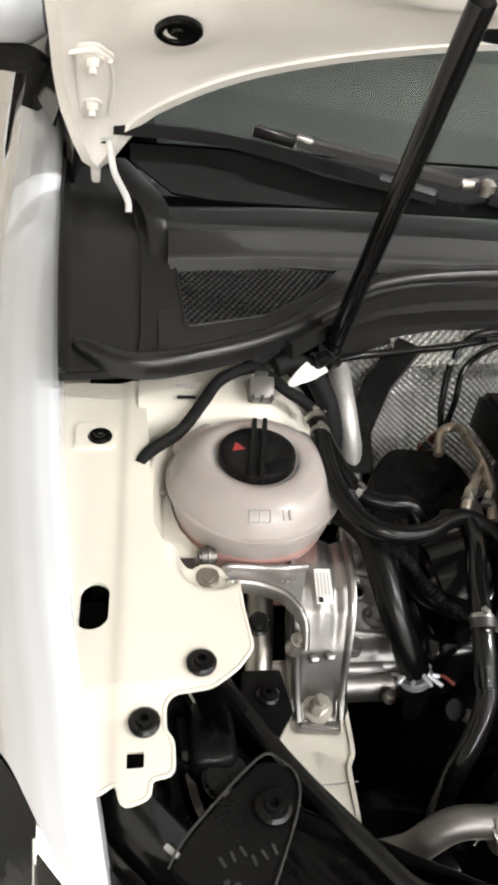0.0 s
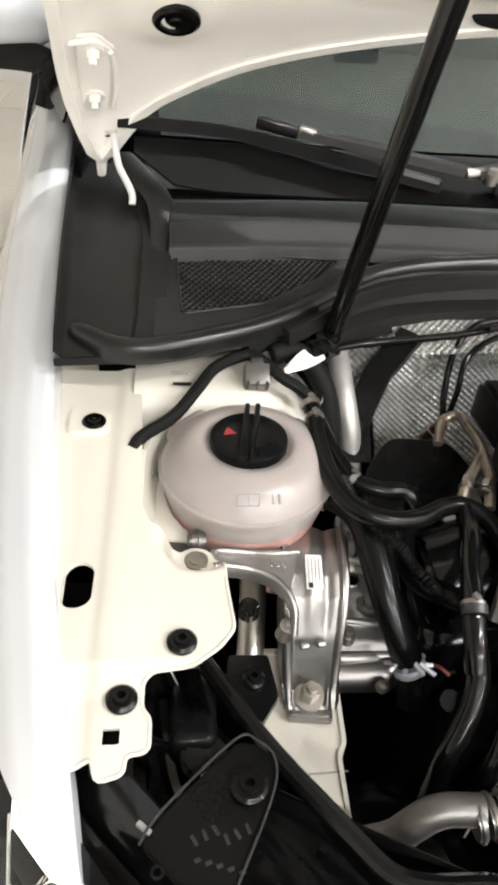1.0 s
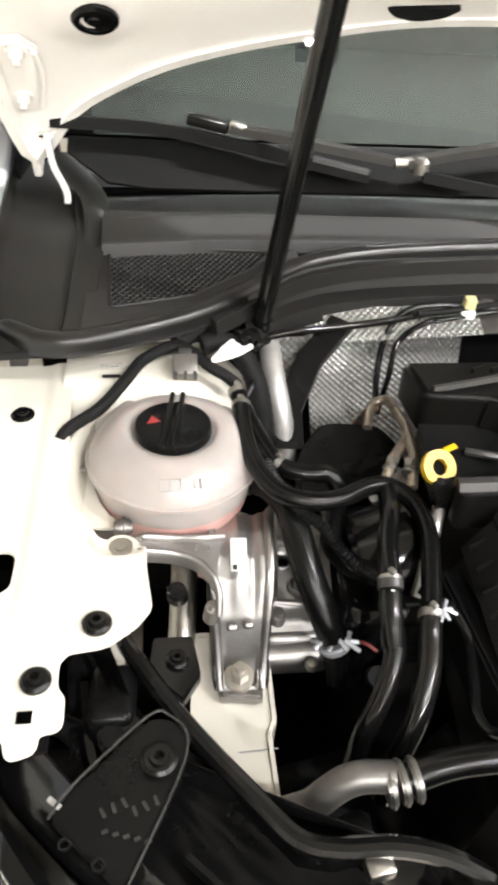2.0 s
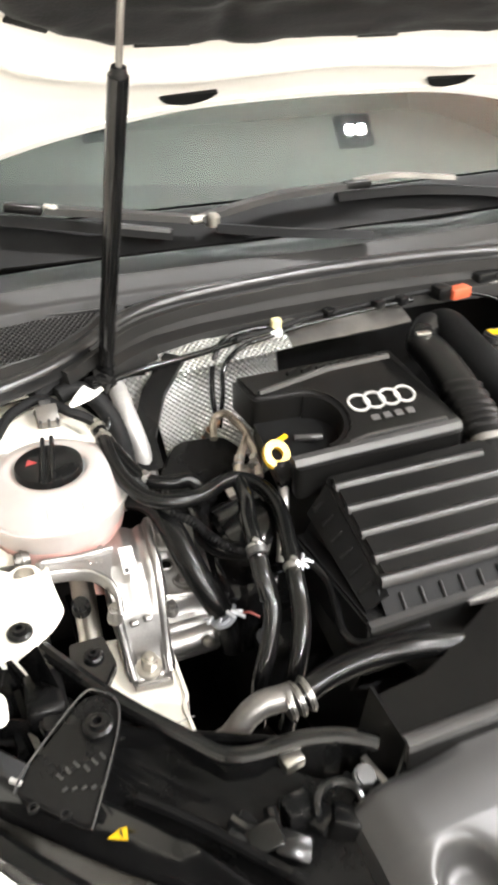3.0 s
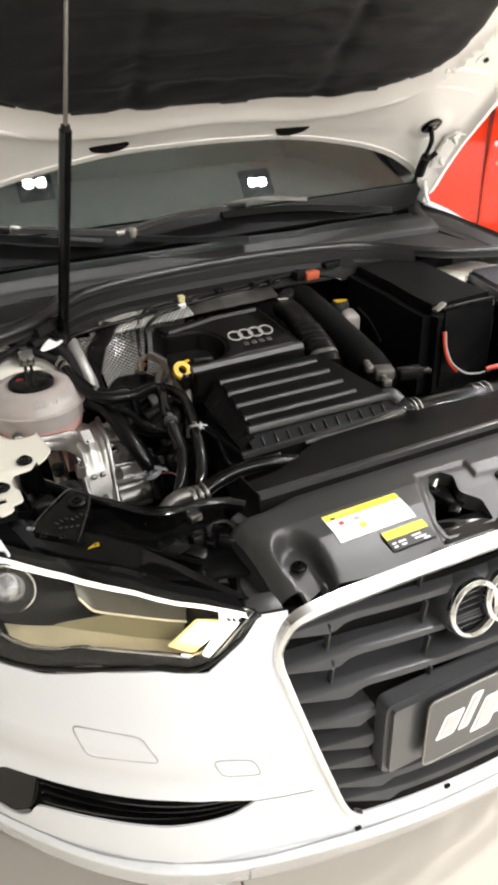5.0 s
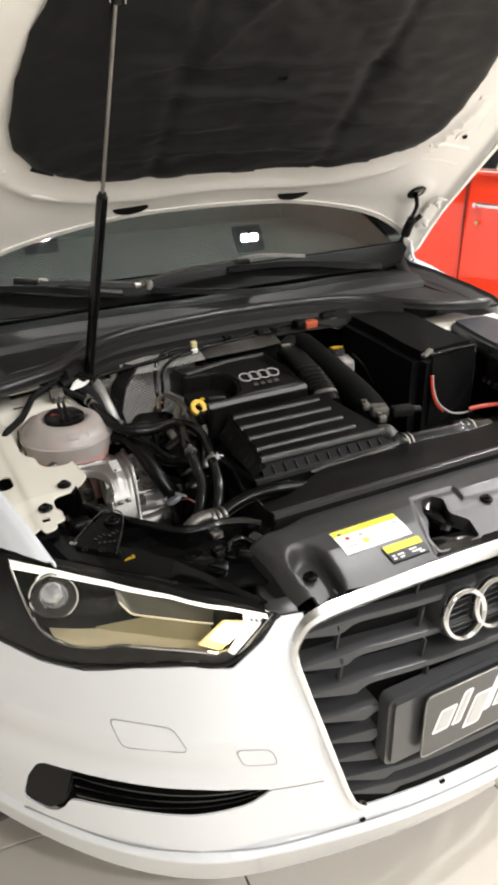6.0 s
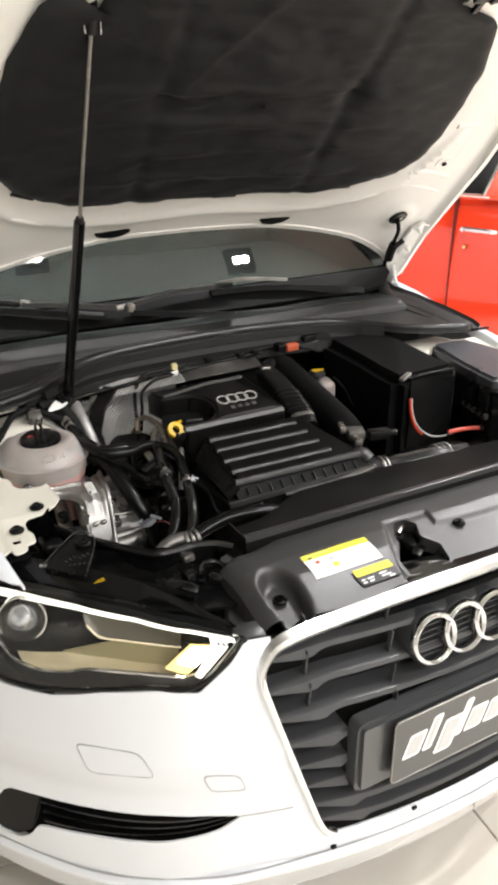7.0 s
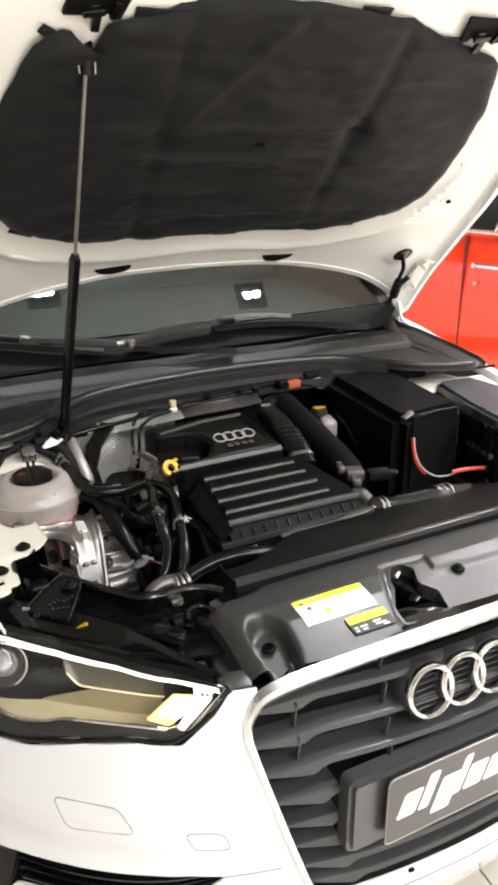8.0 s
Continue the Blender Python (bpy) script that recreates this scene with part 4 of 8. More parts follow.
    part("hose_sleeve", tube(fresh(), [hood_at(0.598, -0.055, -0.036), hood_at(0.606, -0.09, -0.032), hood_at(0.612, -0.115, -0.03)], 0.013, 10), TAPE, CAR)
    part("hose_clip", tube(fresh(), [hood_at(0.606, -0.075, -0.034), hood_at(0.625, -0.045, -0.03)], 0.007, 8), RUBBER, CAR)
    part("white_hose", tube(fresh(), [(-0.656, 1.245, 1.020), (-0.650, 1.230, 0.988), (-0.638, 1.212, 0.970), (-0.632, 1.204, 0.958), (-0.632, 1.197, 0.948)], 0.0045, 10), LETTER, CAR, "short white drain hose")
    part("white_hose", tube(fresh(), [(0.655, 1.245, 1.020), (0.652, 1.235, 0.995), (0.648, 1.215, 0.970)], 0.005, 10), LETTER, CAR, "short white drain hose")


hood()


def strut():
    foot, collar, top = Vector((-0.401, 0.966, 0.910)), Vector((-0.379, 0.839, 1.262)), Vector((-0.362, 0.735, 1.556))
    s = part("gas_strut", rod(fresh(), foot, collar, 0.0102, seg=24, bevel=0.002), GLOSS, CAR, "black gas strut holding the bonnet up")
    part("strut_rod", rod(fresh(), collar, top, 0.0034, seg=12), PIPE, s, "bright piston rod")
    part("strut_collar", rod(fresh(), collar - (top - collar).normalized() * 0.004, collar + (top - collar).normalized() * 0.006, 0.009, 0.007, 16), PLASTIC, s)
    b = rod(fresh(), top - (top - collar).normalized() * 0.012, top + (top - collar).normalized() * 0.028, 0.010, 0.008, 14, 0.002)
    box(b, tuple(top + Vector((0, 0.005, 0.035))), (0.026, 0.022, 0.026), (40, 0, 0), 0.004)
    part("strut_head", b, PLASTIC, s)
    for k in (-1, 1):
        part("wire_clip", tube(fresh(), [top + Vector((0.012 * k, -0.006, -0.012)), top + Vector((0.013 * k, -0.004, 0.010)), top + Vector((0.010 * k, 0.002, 0.034))], 0.0013, 6), STEEL, s)
    b = rod(fresh(), foot + (foot - collar).normalized() * 0.030, foot, 0.011, 0.0115, 14, 0.002)
    box(b, tuple(foot + Vector((-0.008, 0.006, -0.030))), (0.034, 0.03, 0.024), (20, 0, 10), 0.004)
    part("strut_foot", b, PLASTIC, s)


strut()


# ---- windscreen, cowl, wipers ----
def screen_y(x):
    return 1.245 + 0.02 * x * x


SLOPE = math.tan(radians(27))


def windscreen():
    def at(u, v):
        x = (-0.70 + 1.40 * u) * (1 - 0.14 * v)
        y = screen_y(x) - 0.006 + 0.976 * v
        return (x, y, 0.962 + SLOPE * (y - 1.13))
    part("windscreen", sheet(fresh(), at, 24, 12, 0.005), SCREEN, CAR, "tinted windscreen glass reflecting the ceiling lamps").visible_shadow = False
    part("screen_apron", sheet(fresh(), lambda u, v: (lambda x: (lambda y: (x, y, 0.956 + SLOPE * (y - 1.13)))(screen_y(x) - 0.002 - (0.074 - 0.050 * min(1.0, max(0.0, (abs(x) - 0.57) / 0.06))) * (1 - v)))(-0.63 + 1.26 * u), 24, 6, 0.004), DASH, CAR, "dull black lower edge of the windscreen")
    part("dashboard", sheet(fresh(), lambda u, v: (-0.62 + 1.24 * u, 1.24 + 0.70 * v, 0.955 + 0.05 * math.sin(v * 2.2)), 10, 8, 0.01), DASH, CAR, "black dashboard top")
    # added dark sheet: blocks the view through the glass, stands for cabin shade
    part("cabin_shade_sheet", sheet(fresh(), lambda u, v: (-0.70 + 1.40 * u, 1.93 + 0.33 * v, 0.90 + 0.66 * v), 8, 6, 0.01), DASH, CAR, "dark sheet standing in for the shaded cabin behind the windscreen")
    for s in (-1, 1):
        part("pillar", sweep(fresh(), [Vector((s * 0.715, 1.45, 1.125)), Vector((s * 0.66, 1.75, 1.285)), Vector((s * 0.60, 2.10, 1.42))], [(-0.03, -0.02), (-0.03, 0.02), (0.03, 0.025), (0.04, -0.02)]), WHITE, CAR, "white windscreen pillar")
        def liner(u, v, s=s):
            x0, y0 = 0.70 * (1 - 0.14 * u), screen_y(0.70) - 0.006 + 0.976 * u
            z0 = 0.952 + SLOPE * (y0 - 1.13)
            return (s * (x0 + 0.02 * v), y0 + 0.10 * v, z0 + (0.90 - z0) * v)
        part("door_liner", sheet(fresh(), liner, 16, 6, 0.004), DASH, CAR, "black inside of the door and pillar")
        def band(u, v, s=s):
            w = 0.70 * (1 - 0.14 * u) - 0.004
            x = w - (0.05 + 0.05 * max(0, 0.25 - u) / 0.25) * v
            y = screen_y(x) - 0.004 + 0.976 * u
            return (s * x, y, 0.955 + SLOPE * (y - 1.13))
        part("screen_band", sheet(fresh(), band, 20, 3, 0.002), GLOSS, CAR, "black band round the screen")
        part("screen_trim", sweep(fresh(), [Vector((s * 0.690, 1.31, 1.10)), Vector((s * 0.645, 1.66, 1.275)), Vector((s * 0.605, 2.05, 1.43))], [(-0.045, -0.006), (-0.045, 0.006), (0.045, 0.008), (0.045, -0.006)]), PLASTIC, CAR)


windscreen()

SEAL = [(-0.676, 0.926, 0.922), (-0.658, 0.910, 0.925), (-0.632, 0.894, 0.925), (-0.598, 0.892, 0.925), (-0.545, 0.909, 0.926), (-0.490, 0.935, 0.927), (-0.450, 0.962, 0.929), (-0.408, 1.000, 0.931), (-0.368, 1.034, 0.934), (-0.322, 1.058, 0.936), (-0.250, 1.074, 0.939), (-0.130, 1.084, 0.942), (0, 1.087, 0.943)]
SEAL = SEAL + [(-x, y, z) for x, y, z in SEAL[-2:1:-1]]


def seal_y(x):
    return ip(x, *[(p[0], p[1]) for p in SEAL])


def cowl():
    # the broad ledge from the seal back to the glass, with its raised lip
    def ledge(u, v):
        x = -0.583 + 1.166 * u
        a = abs(x)
        y0 = ip(a, (0, 1.098), (0.2, 1.103), (0.34, 1.108), (0.45, 1.106), (0.60, 1.088)) - 0.02 * a * a
        prof = [(-0.006, 0.925), (0.0, 0.940), (0.003, 0.943), (0.028, 0.957), (0.032, 0.9595), (0.036, 0.9585), (0.042, 0.9550), (0.070, 0.9555), (0.11, 0.956), (0.13, 0.950), (0.22, 0.935)]
        k = v * (len(prof) - 1)
        i = min(int(k + 1e-9), len(prof) - 2)
        w = k - i
        dy, z = (prof[i][n] * (1 - w) + prof[i + 1][n] * w for n in (0, 1))
        dish = -0.012 * math.exp(-((x + 0.05) / 0.12) ** 2 - ((dy - 0.09) / 0.035) ** 2) - 0.012 * math.exp(-((x - 0.25) / 0.10) ** 2 - ((dy - 0.10) / 0.03) ** 2)
        return (x, y0 + dy + 0.02 * a * a, z - 0.02 * a * a * (dy / 0.2) + dish)
    c = part("cowl_panel", sheet(fresh(), ledge, 90, 50, 0.003), COWL, CAR, "black plastic scuttle panel below the windscreen", sharp=30)
    for s in (-1, 1):
        # side pieces between the fender and the ledge
        def side(u, v, s=s):
            y = 0.897 + 0.489 * v
            xo = -fender_in(y)[0] - (0.003 if s < 0 else 0.028)
            xi = ip(y, (0.84, 0.60), (0.95, 0.585), (1.12, 0.580), (1.30, 0.60), (1.45, 0.62))
            a = xo + (xi - xo) * u
            y -= 0.010 * (1 - u) * (1 - v)
            z = ip(y, (0.876, 0.911), (0.890, 0.914), (0.91, 0.921), (1.0, 0.929), (1.2, 0.938), (1.4, 0.935)) - 0.003 * math.exp(-((u - 0.72) / 0.015) ** 2)
            z += 0.010 * math.exp(-((u - 0.02) / 0.05) ** 2)
            return (s * a, y, z + 0.0015 * noise.noise((a * 20, y * 12, 0)))
        part("side_trim", sheet(fresh(), side, 40, 60, 0.003), TRIMPL, c, "black plastic corner trim")
        part("trim_skirt", sheet(fresh(), lambda u, v: (s * (0.594 + 0.097 * u), 0.895 - 0.010 * u - 0.002 * v, 0.915 - 0.007 * v), 8, 2, 0.003), PLASTIC, c)
        # swept corner hump below the hinge
        part("corner_hump", sweep(fresh(), spline([(s * 0.650, 1.30, 0.972), (s * 0.622, 1.245, 0.966), (s * 0.598, 1.20, 0.955), (s * 0.590, 1.15, 0.940), (s * 0.592, 1.11, 0.928), (s * 0.594, 1.07, 0.918)], 6), ring_profile(0.014, 14, 1.25, 0.62)), TRIMPL, c)
        # well under the grille mesh
        well = [(0.576, 1.112), (0.375, 1.096), (0.410, 1.046), (0.478, 0.983), (0.567, 0.955)]
        if s < 0:
            part("air_well", prism(fresh(), [(s * x, y) for x, y in well], 0.86, 0.885, 0), SHADOW, c)
        # flat surround of the mesh
        def flat(u, v, s=s):
            a = 0.595 - 0.25 * u
            ya, yb = seal_y(-a) + 0.008, 1.118
            y = ya + (yb - ya) * v
            return (s * a, y, 0.928)
        part("mesh_surround", sheet(fresh(), flat, 60, 50, 0.003, keep=lambda u, v: s > 0 or not inside(abs(flat(u, v)[0]), flat(u, v)[1], well)), COWL, c)
        bm = fresh()
        p = 0.0078
        for i in range(36):
            for j in range(34):
                x = 0.350 + i * p + (p / 2 if j % 2 else 0)
                y = 0.945 + j * p * 0.866
                if inside(x, y, well):
                    ring = [(x + 0.0044 * math.cos(math.pi / 6 + k * math.pi / 3), y + 0.0044 * math.sin(math.pi / 6 + k * math.pi / 3)) for k in range(6)]
                    rin = [(x + 0.0034 * math.cos(math.pi / 6 + k * math.pi / 3), y + 0.0034 * math.sin(math.pi / 6 + k * math.pi / 3)) for k in range(6)]
                    top = [bm.verts.new((s * q[0], q[1], 0.9265)) for q in ring]
                    inn = [bm.verts.new((s * q[0], q[1], 0.9255)) for q in rin]
                    low = [bm.verts.new((s * q[0], q[1], 0.919)) for q in rin]
                    for k in range(6):
                        n = (k + 1) % 6
                        bm.faces.new((top[k], top[n], inn[n], inn[k]))
                        bm.faces.new((inn[k], inn[n], low[n], low[k]))
        if s < 0:
            part("air_mesh", bm, COWL, c, "honeycomb plastic air mesh", kind="stuff")
            part("mesh_rim", sweep(fresh(), [Vector((s * x, y, 0.9285)) for x, y in round_outline(well, 0.008)], ring_profile(0.0016, 6), (0, 0, 1), True), COWL, c)
            part("pale_sheet", box(fresh(), (s * 0.535, 0.968, 0.895), (0.09, 0.05, 0.003), (6, 0, 8), 0.001), CREAM, c, "painted metal seen through the mesh")
    # rubber seal along the front edge, and the channel below it
    lane = spline(SEAL, 8)
    taper = [min(1.0, 0.72 + min(k, len(lane) - 1 - k) / 16.0) for k in range(len(lane))]
    bulb = [(0.0108 * math.cos(a), 0.0105 * math.sin(a)) for a in [k * math.pi / 8 for k in range(-1, 10)]] + [(-0.012, -0.012), (0.012, -0.012)]
    part("cowl_seal", sweep(fresh(), lane, bulb, radii=taper), SEALMAT, CAR, "smooth black rubber bulb seal", sharp=60)
    lower = [p + Vector((0, -0.015, -0.012)) for p in lane[46:-46]]
    part("seal_flange", sweep(fresh(), lower, [(-0.006, -0.010), (-0.007, 0.004), (0.0, 0.008), (0.008, 0.006), (0.010, -0.010)]), TRIMPL, CAR, "black lip under the bulb seal", sharp=60)
    def channel(u, v):
        x = -0.42 + 0.84 * u
        y = seal_y(x) - 0.006
        prof = [(0.0, 0.934), (-0.008, 0.926), (-0.016, 0.902), (-0.036, 0.897), (-0.040, 0.880)]
        k = v * 4
        i = min(int(k + 1e-9), 3)
        w = k - i
        dy, z = (prof[i][n] * (1 - w) + prof[i + 1][n] * w for n in (0, 1))
        return (x, y + dy, z)
    part("cowl_channel", sheet(fresh(), channel, 60, 12, 0.003), TRIMPL, CAR, "black sheet channel below the seal", sharp=30)


cowl()


def wipers():
    def on_glass(x, y, h):
        return Vector((x, y, 0.962 + SLOPE * (y - 1.13) + h))
    flat = [(-0.010, -0.004), (-0.009, 0.006), (0.009, 0.006), (0.010, -0.004)]
    blade = [(-0.012, -0.006), (-0.005, 0.006), (0.004, 0.007), (0.012, -0.006)]
    w = part("wiper", sweep(fresh(), spline([(-0.197, 1.187, 1.010), (-0.06, 1.212, 1.024), (0.075, 1.217, 1.026)], 6), flat), ARMPL, CAR, "black windscreen wiper")
    part("wiper_knuckle", box(fresh(), (-0.200, 1.186, 1.011), (0.030, 0.016, 0.012), (0, 0, 10), 0.004), STEEL, w)
    part("wiper_clip", box(fresh(), (0.085, 1.217, 1.028), (0.050, 0.020, 0.014), (0, 0, 0), 0.004), PLASTIC, w)
    part("wiper_hook", sweep(fresh(), spline([(0.08, 1.222, 1.032), (0.16, 1.224, 1.034), (0.27, 1.206, 1.024)], 5), [(-0.006, -0.003), (-0.005, 0.004), (0.005, 0.004), (0.006, -0.003)]), PIPE, w)
    part("wiper_blade", sweep(fresh(), spline([(0.05, 1.218, 1.012), (0.2, 1.212, 1.010), (0.34, 1.185, 1.000), (0.475, 1.142, 0.986)], 6), blade), WIPERPL, w)
    part("wiper_tail", sweep(fresh(), [Vector((-0.175, 1.175, 0.998)), Vector((-0.06, 1.148, 0.985)), Vector((0.068, 1.122, 0.974))], [(-0.016, -0.004), (-0.006, 0.006), (0.004, 0.007), (0.012, -0.004)]), WIPERPL, w)
    part("wiper_nut", lathe(fresh(), [(0.011, -0.01), (0.011, 0.004), (0.006, 0.009), (0, 0.009)], pose(-0.178, 1.182, 1.010), 16), STEEL, w)
    w = part("wiper", sweep(fresh(), spline([(-0.205, 1.190, 1.010), (-0.33, 1.212, 1.026), (-0.42, 1.232, 1.036)], 6), flat), ARMPL, CAR, "black windscreen wiper")
    part("wiper_clip", box(fresh(), (-0.450, 1.237, 1.040), (0.055, 0.016, 0.014), (0, 8, -14), 0.004), PLASTIC, w)
    part("wiper_clip", box(fresh(), (-0.412, 1.228, 1.040), (0.022, 0.014, 0.009), (0, 8, -14), 0.003), STEEL, w)
    part("wiper_blade", sweep(fresh(), spline([(-0.65, 1.250, 1.036), (-0.53, 1.246, 1.032), (-0.43, 1.225, 1.022), (-0.33, 1.193, 1.010), (-0.247, 1.167, 1.000)], 6), blade), WIPERPL, w)
    part("blade_tip", sweep(fresh(), [Vector((-0.318, 1.188, 1.014)), Vector((-0.25, 1.167, 1.005))], [(-0.006, -0.002), (-0.004, 0.003), (0.004, 0.003), (0.006, -0.002)]), GREYPL, w)

wipers()


# ---- rest of the body shell: doors, roof, tail, wheels, closed underside ----
def shell():
    for s in (-1, 1):
        def flank(u, v, s=s):
            y = 1.80 + 2.45 * u
            z = 0.22 + 0.76 * v
            a = 0.90 - 0.02 * (2 * v - 1) ** 2 - 0.09 * max(0, v - 0.75) * 4 * 0.35 - 0.14 * max(0, (u - 0.75) / 0.25) ** 2
            return (s * a, y, z)
        part("door_side", sheet(fresh(), flank, 40, 14, 0.004, keep=lambda u, v: (1.80 + 2.45 * u - 3.52) ** 2 + (0.22 + 0.76 * v - 0.33) ** 2 > 0.36 ** 2), WHITE, CAR, "white door and rear flank")
        def upper(u, v, s=s):
            y = 1.42 + 2.53 * u
            top = ip(y, (1.42, 1.08), (1.75, 1.29), (2.1, 1.40), (2.8, 1.42), (3.4, 1.34), (3.95, 1.05))
            return (s * (ip(y, (1.42, 0.745), (1.8, 0.85)) - ip(y, (1.42, 0.04), (1.8, 0.22)) * v), y, 0.98 + (top - 0.98) * v)
        part("side_glass", sheet(fresh(), upper, 24, 6, 0.004), GLOSS, CAR, "dark side windows")
        m = part("mirror", lathe(fresh(), [(0.0, 0.0), (0.055, 0.004), (0.075, 0.03), (0.078, 0.09), (0.07, 0.14), (0.04, 0.175), (0.0, 0.18)], pose(s * 0.765, 1.64, 1.105, 0, s * 90, 0) @ Matrix.Diagonal((0.95, 0.8, 1.2, 1)), 28), WHITE, CAR, "white door mirror with black foot")
        part("mirror_foot", sweep(fresh(), spline([(s * 0.93, 1.64, 1.020), (s * 0.83, 1.62, 1.022), (s * 0.785, 1.61, 1.012), (s * 0.783, 1.60, 0.985), (s * 0.792, 1.59, 0.950)], 5), ring_profile(0.018, 10, 1.4, 0.9), (0.3, 0.9, 0.2)), PLASTIC, m)
        for yy in (0.90, 3.52):
            w = part("wheel", lathe(fresh(), [(0.20, -0.09), (0.30, -0.10), (0.318, -0.07), (0.318, 0.07), (0.30, 0.10), (0.21, 0.10)], pose(s * 0.77, yy, 0.322, 0, 90), 48), RUBBER, CAR, "alloy wheel with black tyre")
            part("rim", lathe(fresh(), [(0.0, 0.07 * s), (0.05, 0.08 * s), (0.06, 0.05 * s), (0.18, 0.06 * s), (0.205, 0.095 * s), (0.212, 0.08 * s), (0.205, -0.08 * s)], pose(s * 0.77, yy, 0.322, 0, 90), 40), ALU, w)
    def roof(u, v):
        y = 2.05 + 1.95 * v
        a = (2 * u - 1)
        return (a * 0.63, y, ip(y, (2.05, 1.41), (2.6, 1.44), (3.2, 1.39), (3.6, 1.27), (4.0, 1.03)) - 0.03 * a * a)
    part("roof", sheet(fresh(), roof, 16, 20, 0.004), WHITE, CAR, "white roof sweeping to the tail")
    part("tail", sheet(fresh(), lambda u, v: ((2 * u - 1) * 0.78, 4.0 + 0.30 * math.sin(math.pi * min(1, v * 1.1)) ** 0.7, 1.03 - 0.8 * v), 16, 14, 0.004), WHITE, CAR, "white boot and rear end")
    part("underside", box(fresh(), (0, 2.55, 0.235), (1.5, 3.3, 0.03), bevel=0.01), SHADOW, CAR, "black underbody")
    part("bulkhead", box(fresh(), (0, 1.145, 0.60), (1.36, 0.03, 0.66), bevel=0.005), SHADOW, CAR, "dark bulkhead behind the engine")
    # added tray: its near-black colour stands in for shade below the engine
    part("floor_shadow_pan", box(fresh(), (0, 0.75, 0.40), (1.0, 0.70, 0.02), bevel=0.004), SHADOW, CAR, "near-black tray added for the shade under the engine")
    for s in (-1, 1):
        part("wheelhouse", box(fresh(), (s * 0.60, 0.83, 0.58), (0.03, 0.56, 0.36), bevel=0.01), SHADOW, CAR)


shell()


# ---- engine bay: painted metal ----
APRON = [(-0.705, 0.93), (-0.609, 0.93), (-0.603, 0.82), (-0.601, 0.742), (-0.592, 0.716), (-0.575, 0.713), (-0.550, 0.713), (-0.532, 0.704), (-0.530, 0.680), (-0.529, 0.650), (-0.526, 0.625), (-0.524, 0.610), (-0.536, 0.594), (-0.556, 0.580), (-0.585, 0.577),
         (-0.592, 0.570), (-0.592, 0.552), (-0.586, 0.545), (-0.586, 0.522), (-0.602, 0.520), (-0.602, 0.508), (-0.620, 0.503), (-0.624, 0.520), (-0.640, 0.512)]


def apron_z(x, y):
    z = 0.838 + 0.10 * (y - 0.557) - 0.004 / (1 + math.exp((x + 0.628) / 0.0025))
    z += 0.010 * ip(y, (0.5, 0.0), (0.56, 0.3), (0.585, 1.0), (0.62, 1.0), (0.75, 0.3), (0.9, 0.0)) / (1 + math.exp(-(x + 0.660) / 0.006))
    # beyond its rim the panel falls away to the pad of the tower bolt
    far = math.hypot(x + 0.550, min(0.0, y - 0.704) * 0.9)
    return z - 0.034 / (1 + math.exp((far - 0.027) / 0.0028)) * ip(y, (0.66, 0.0), (0.668, 1.0))


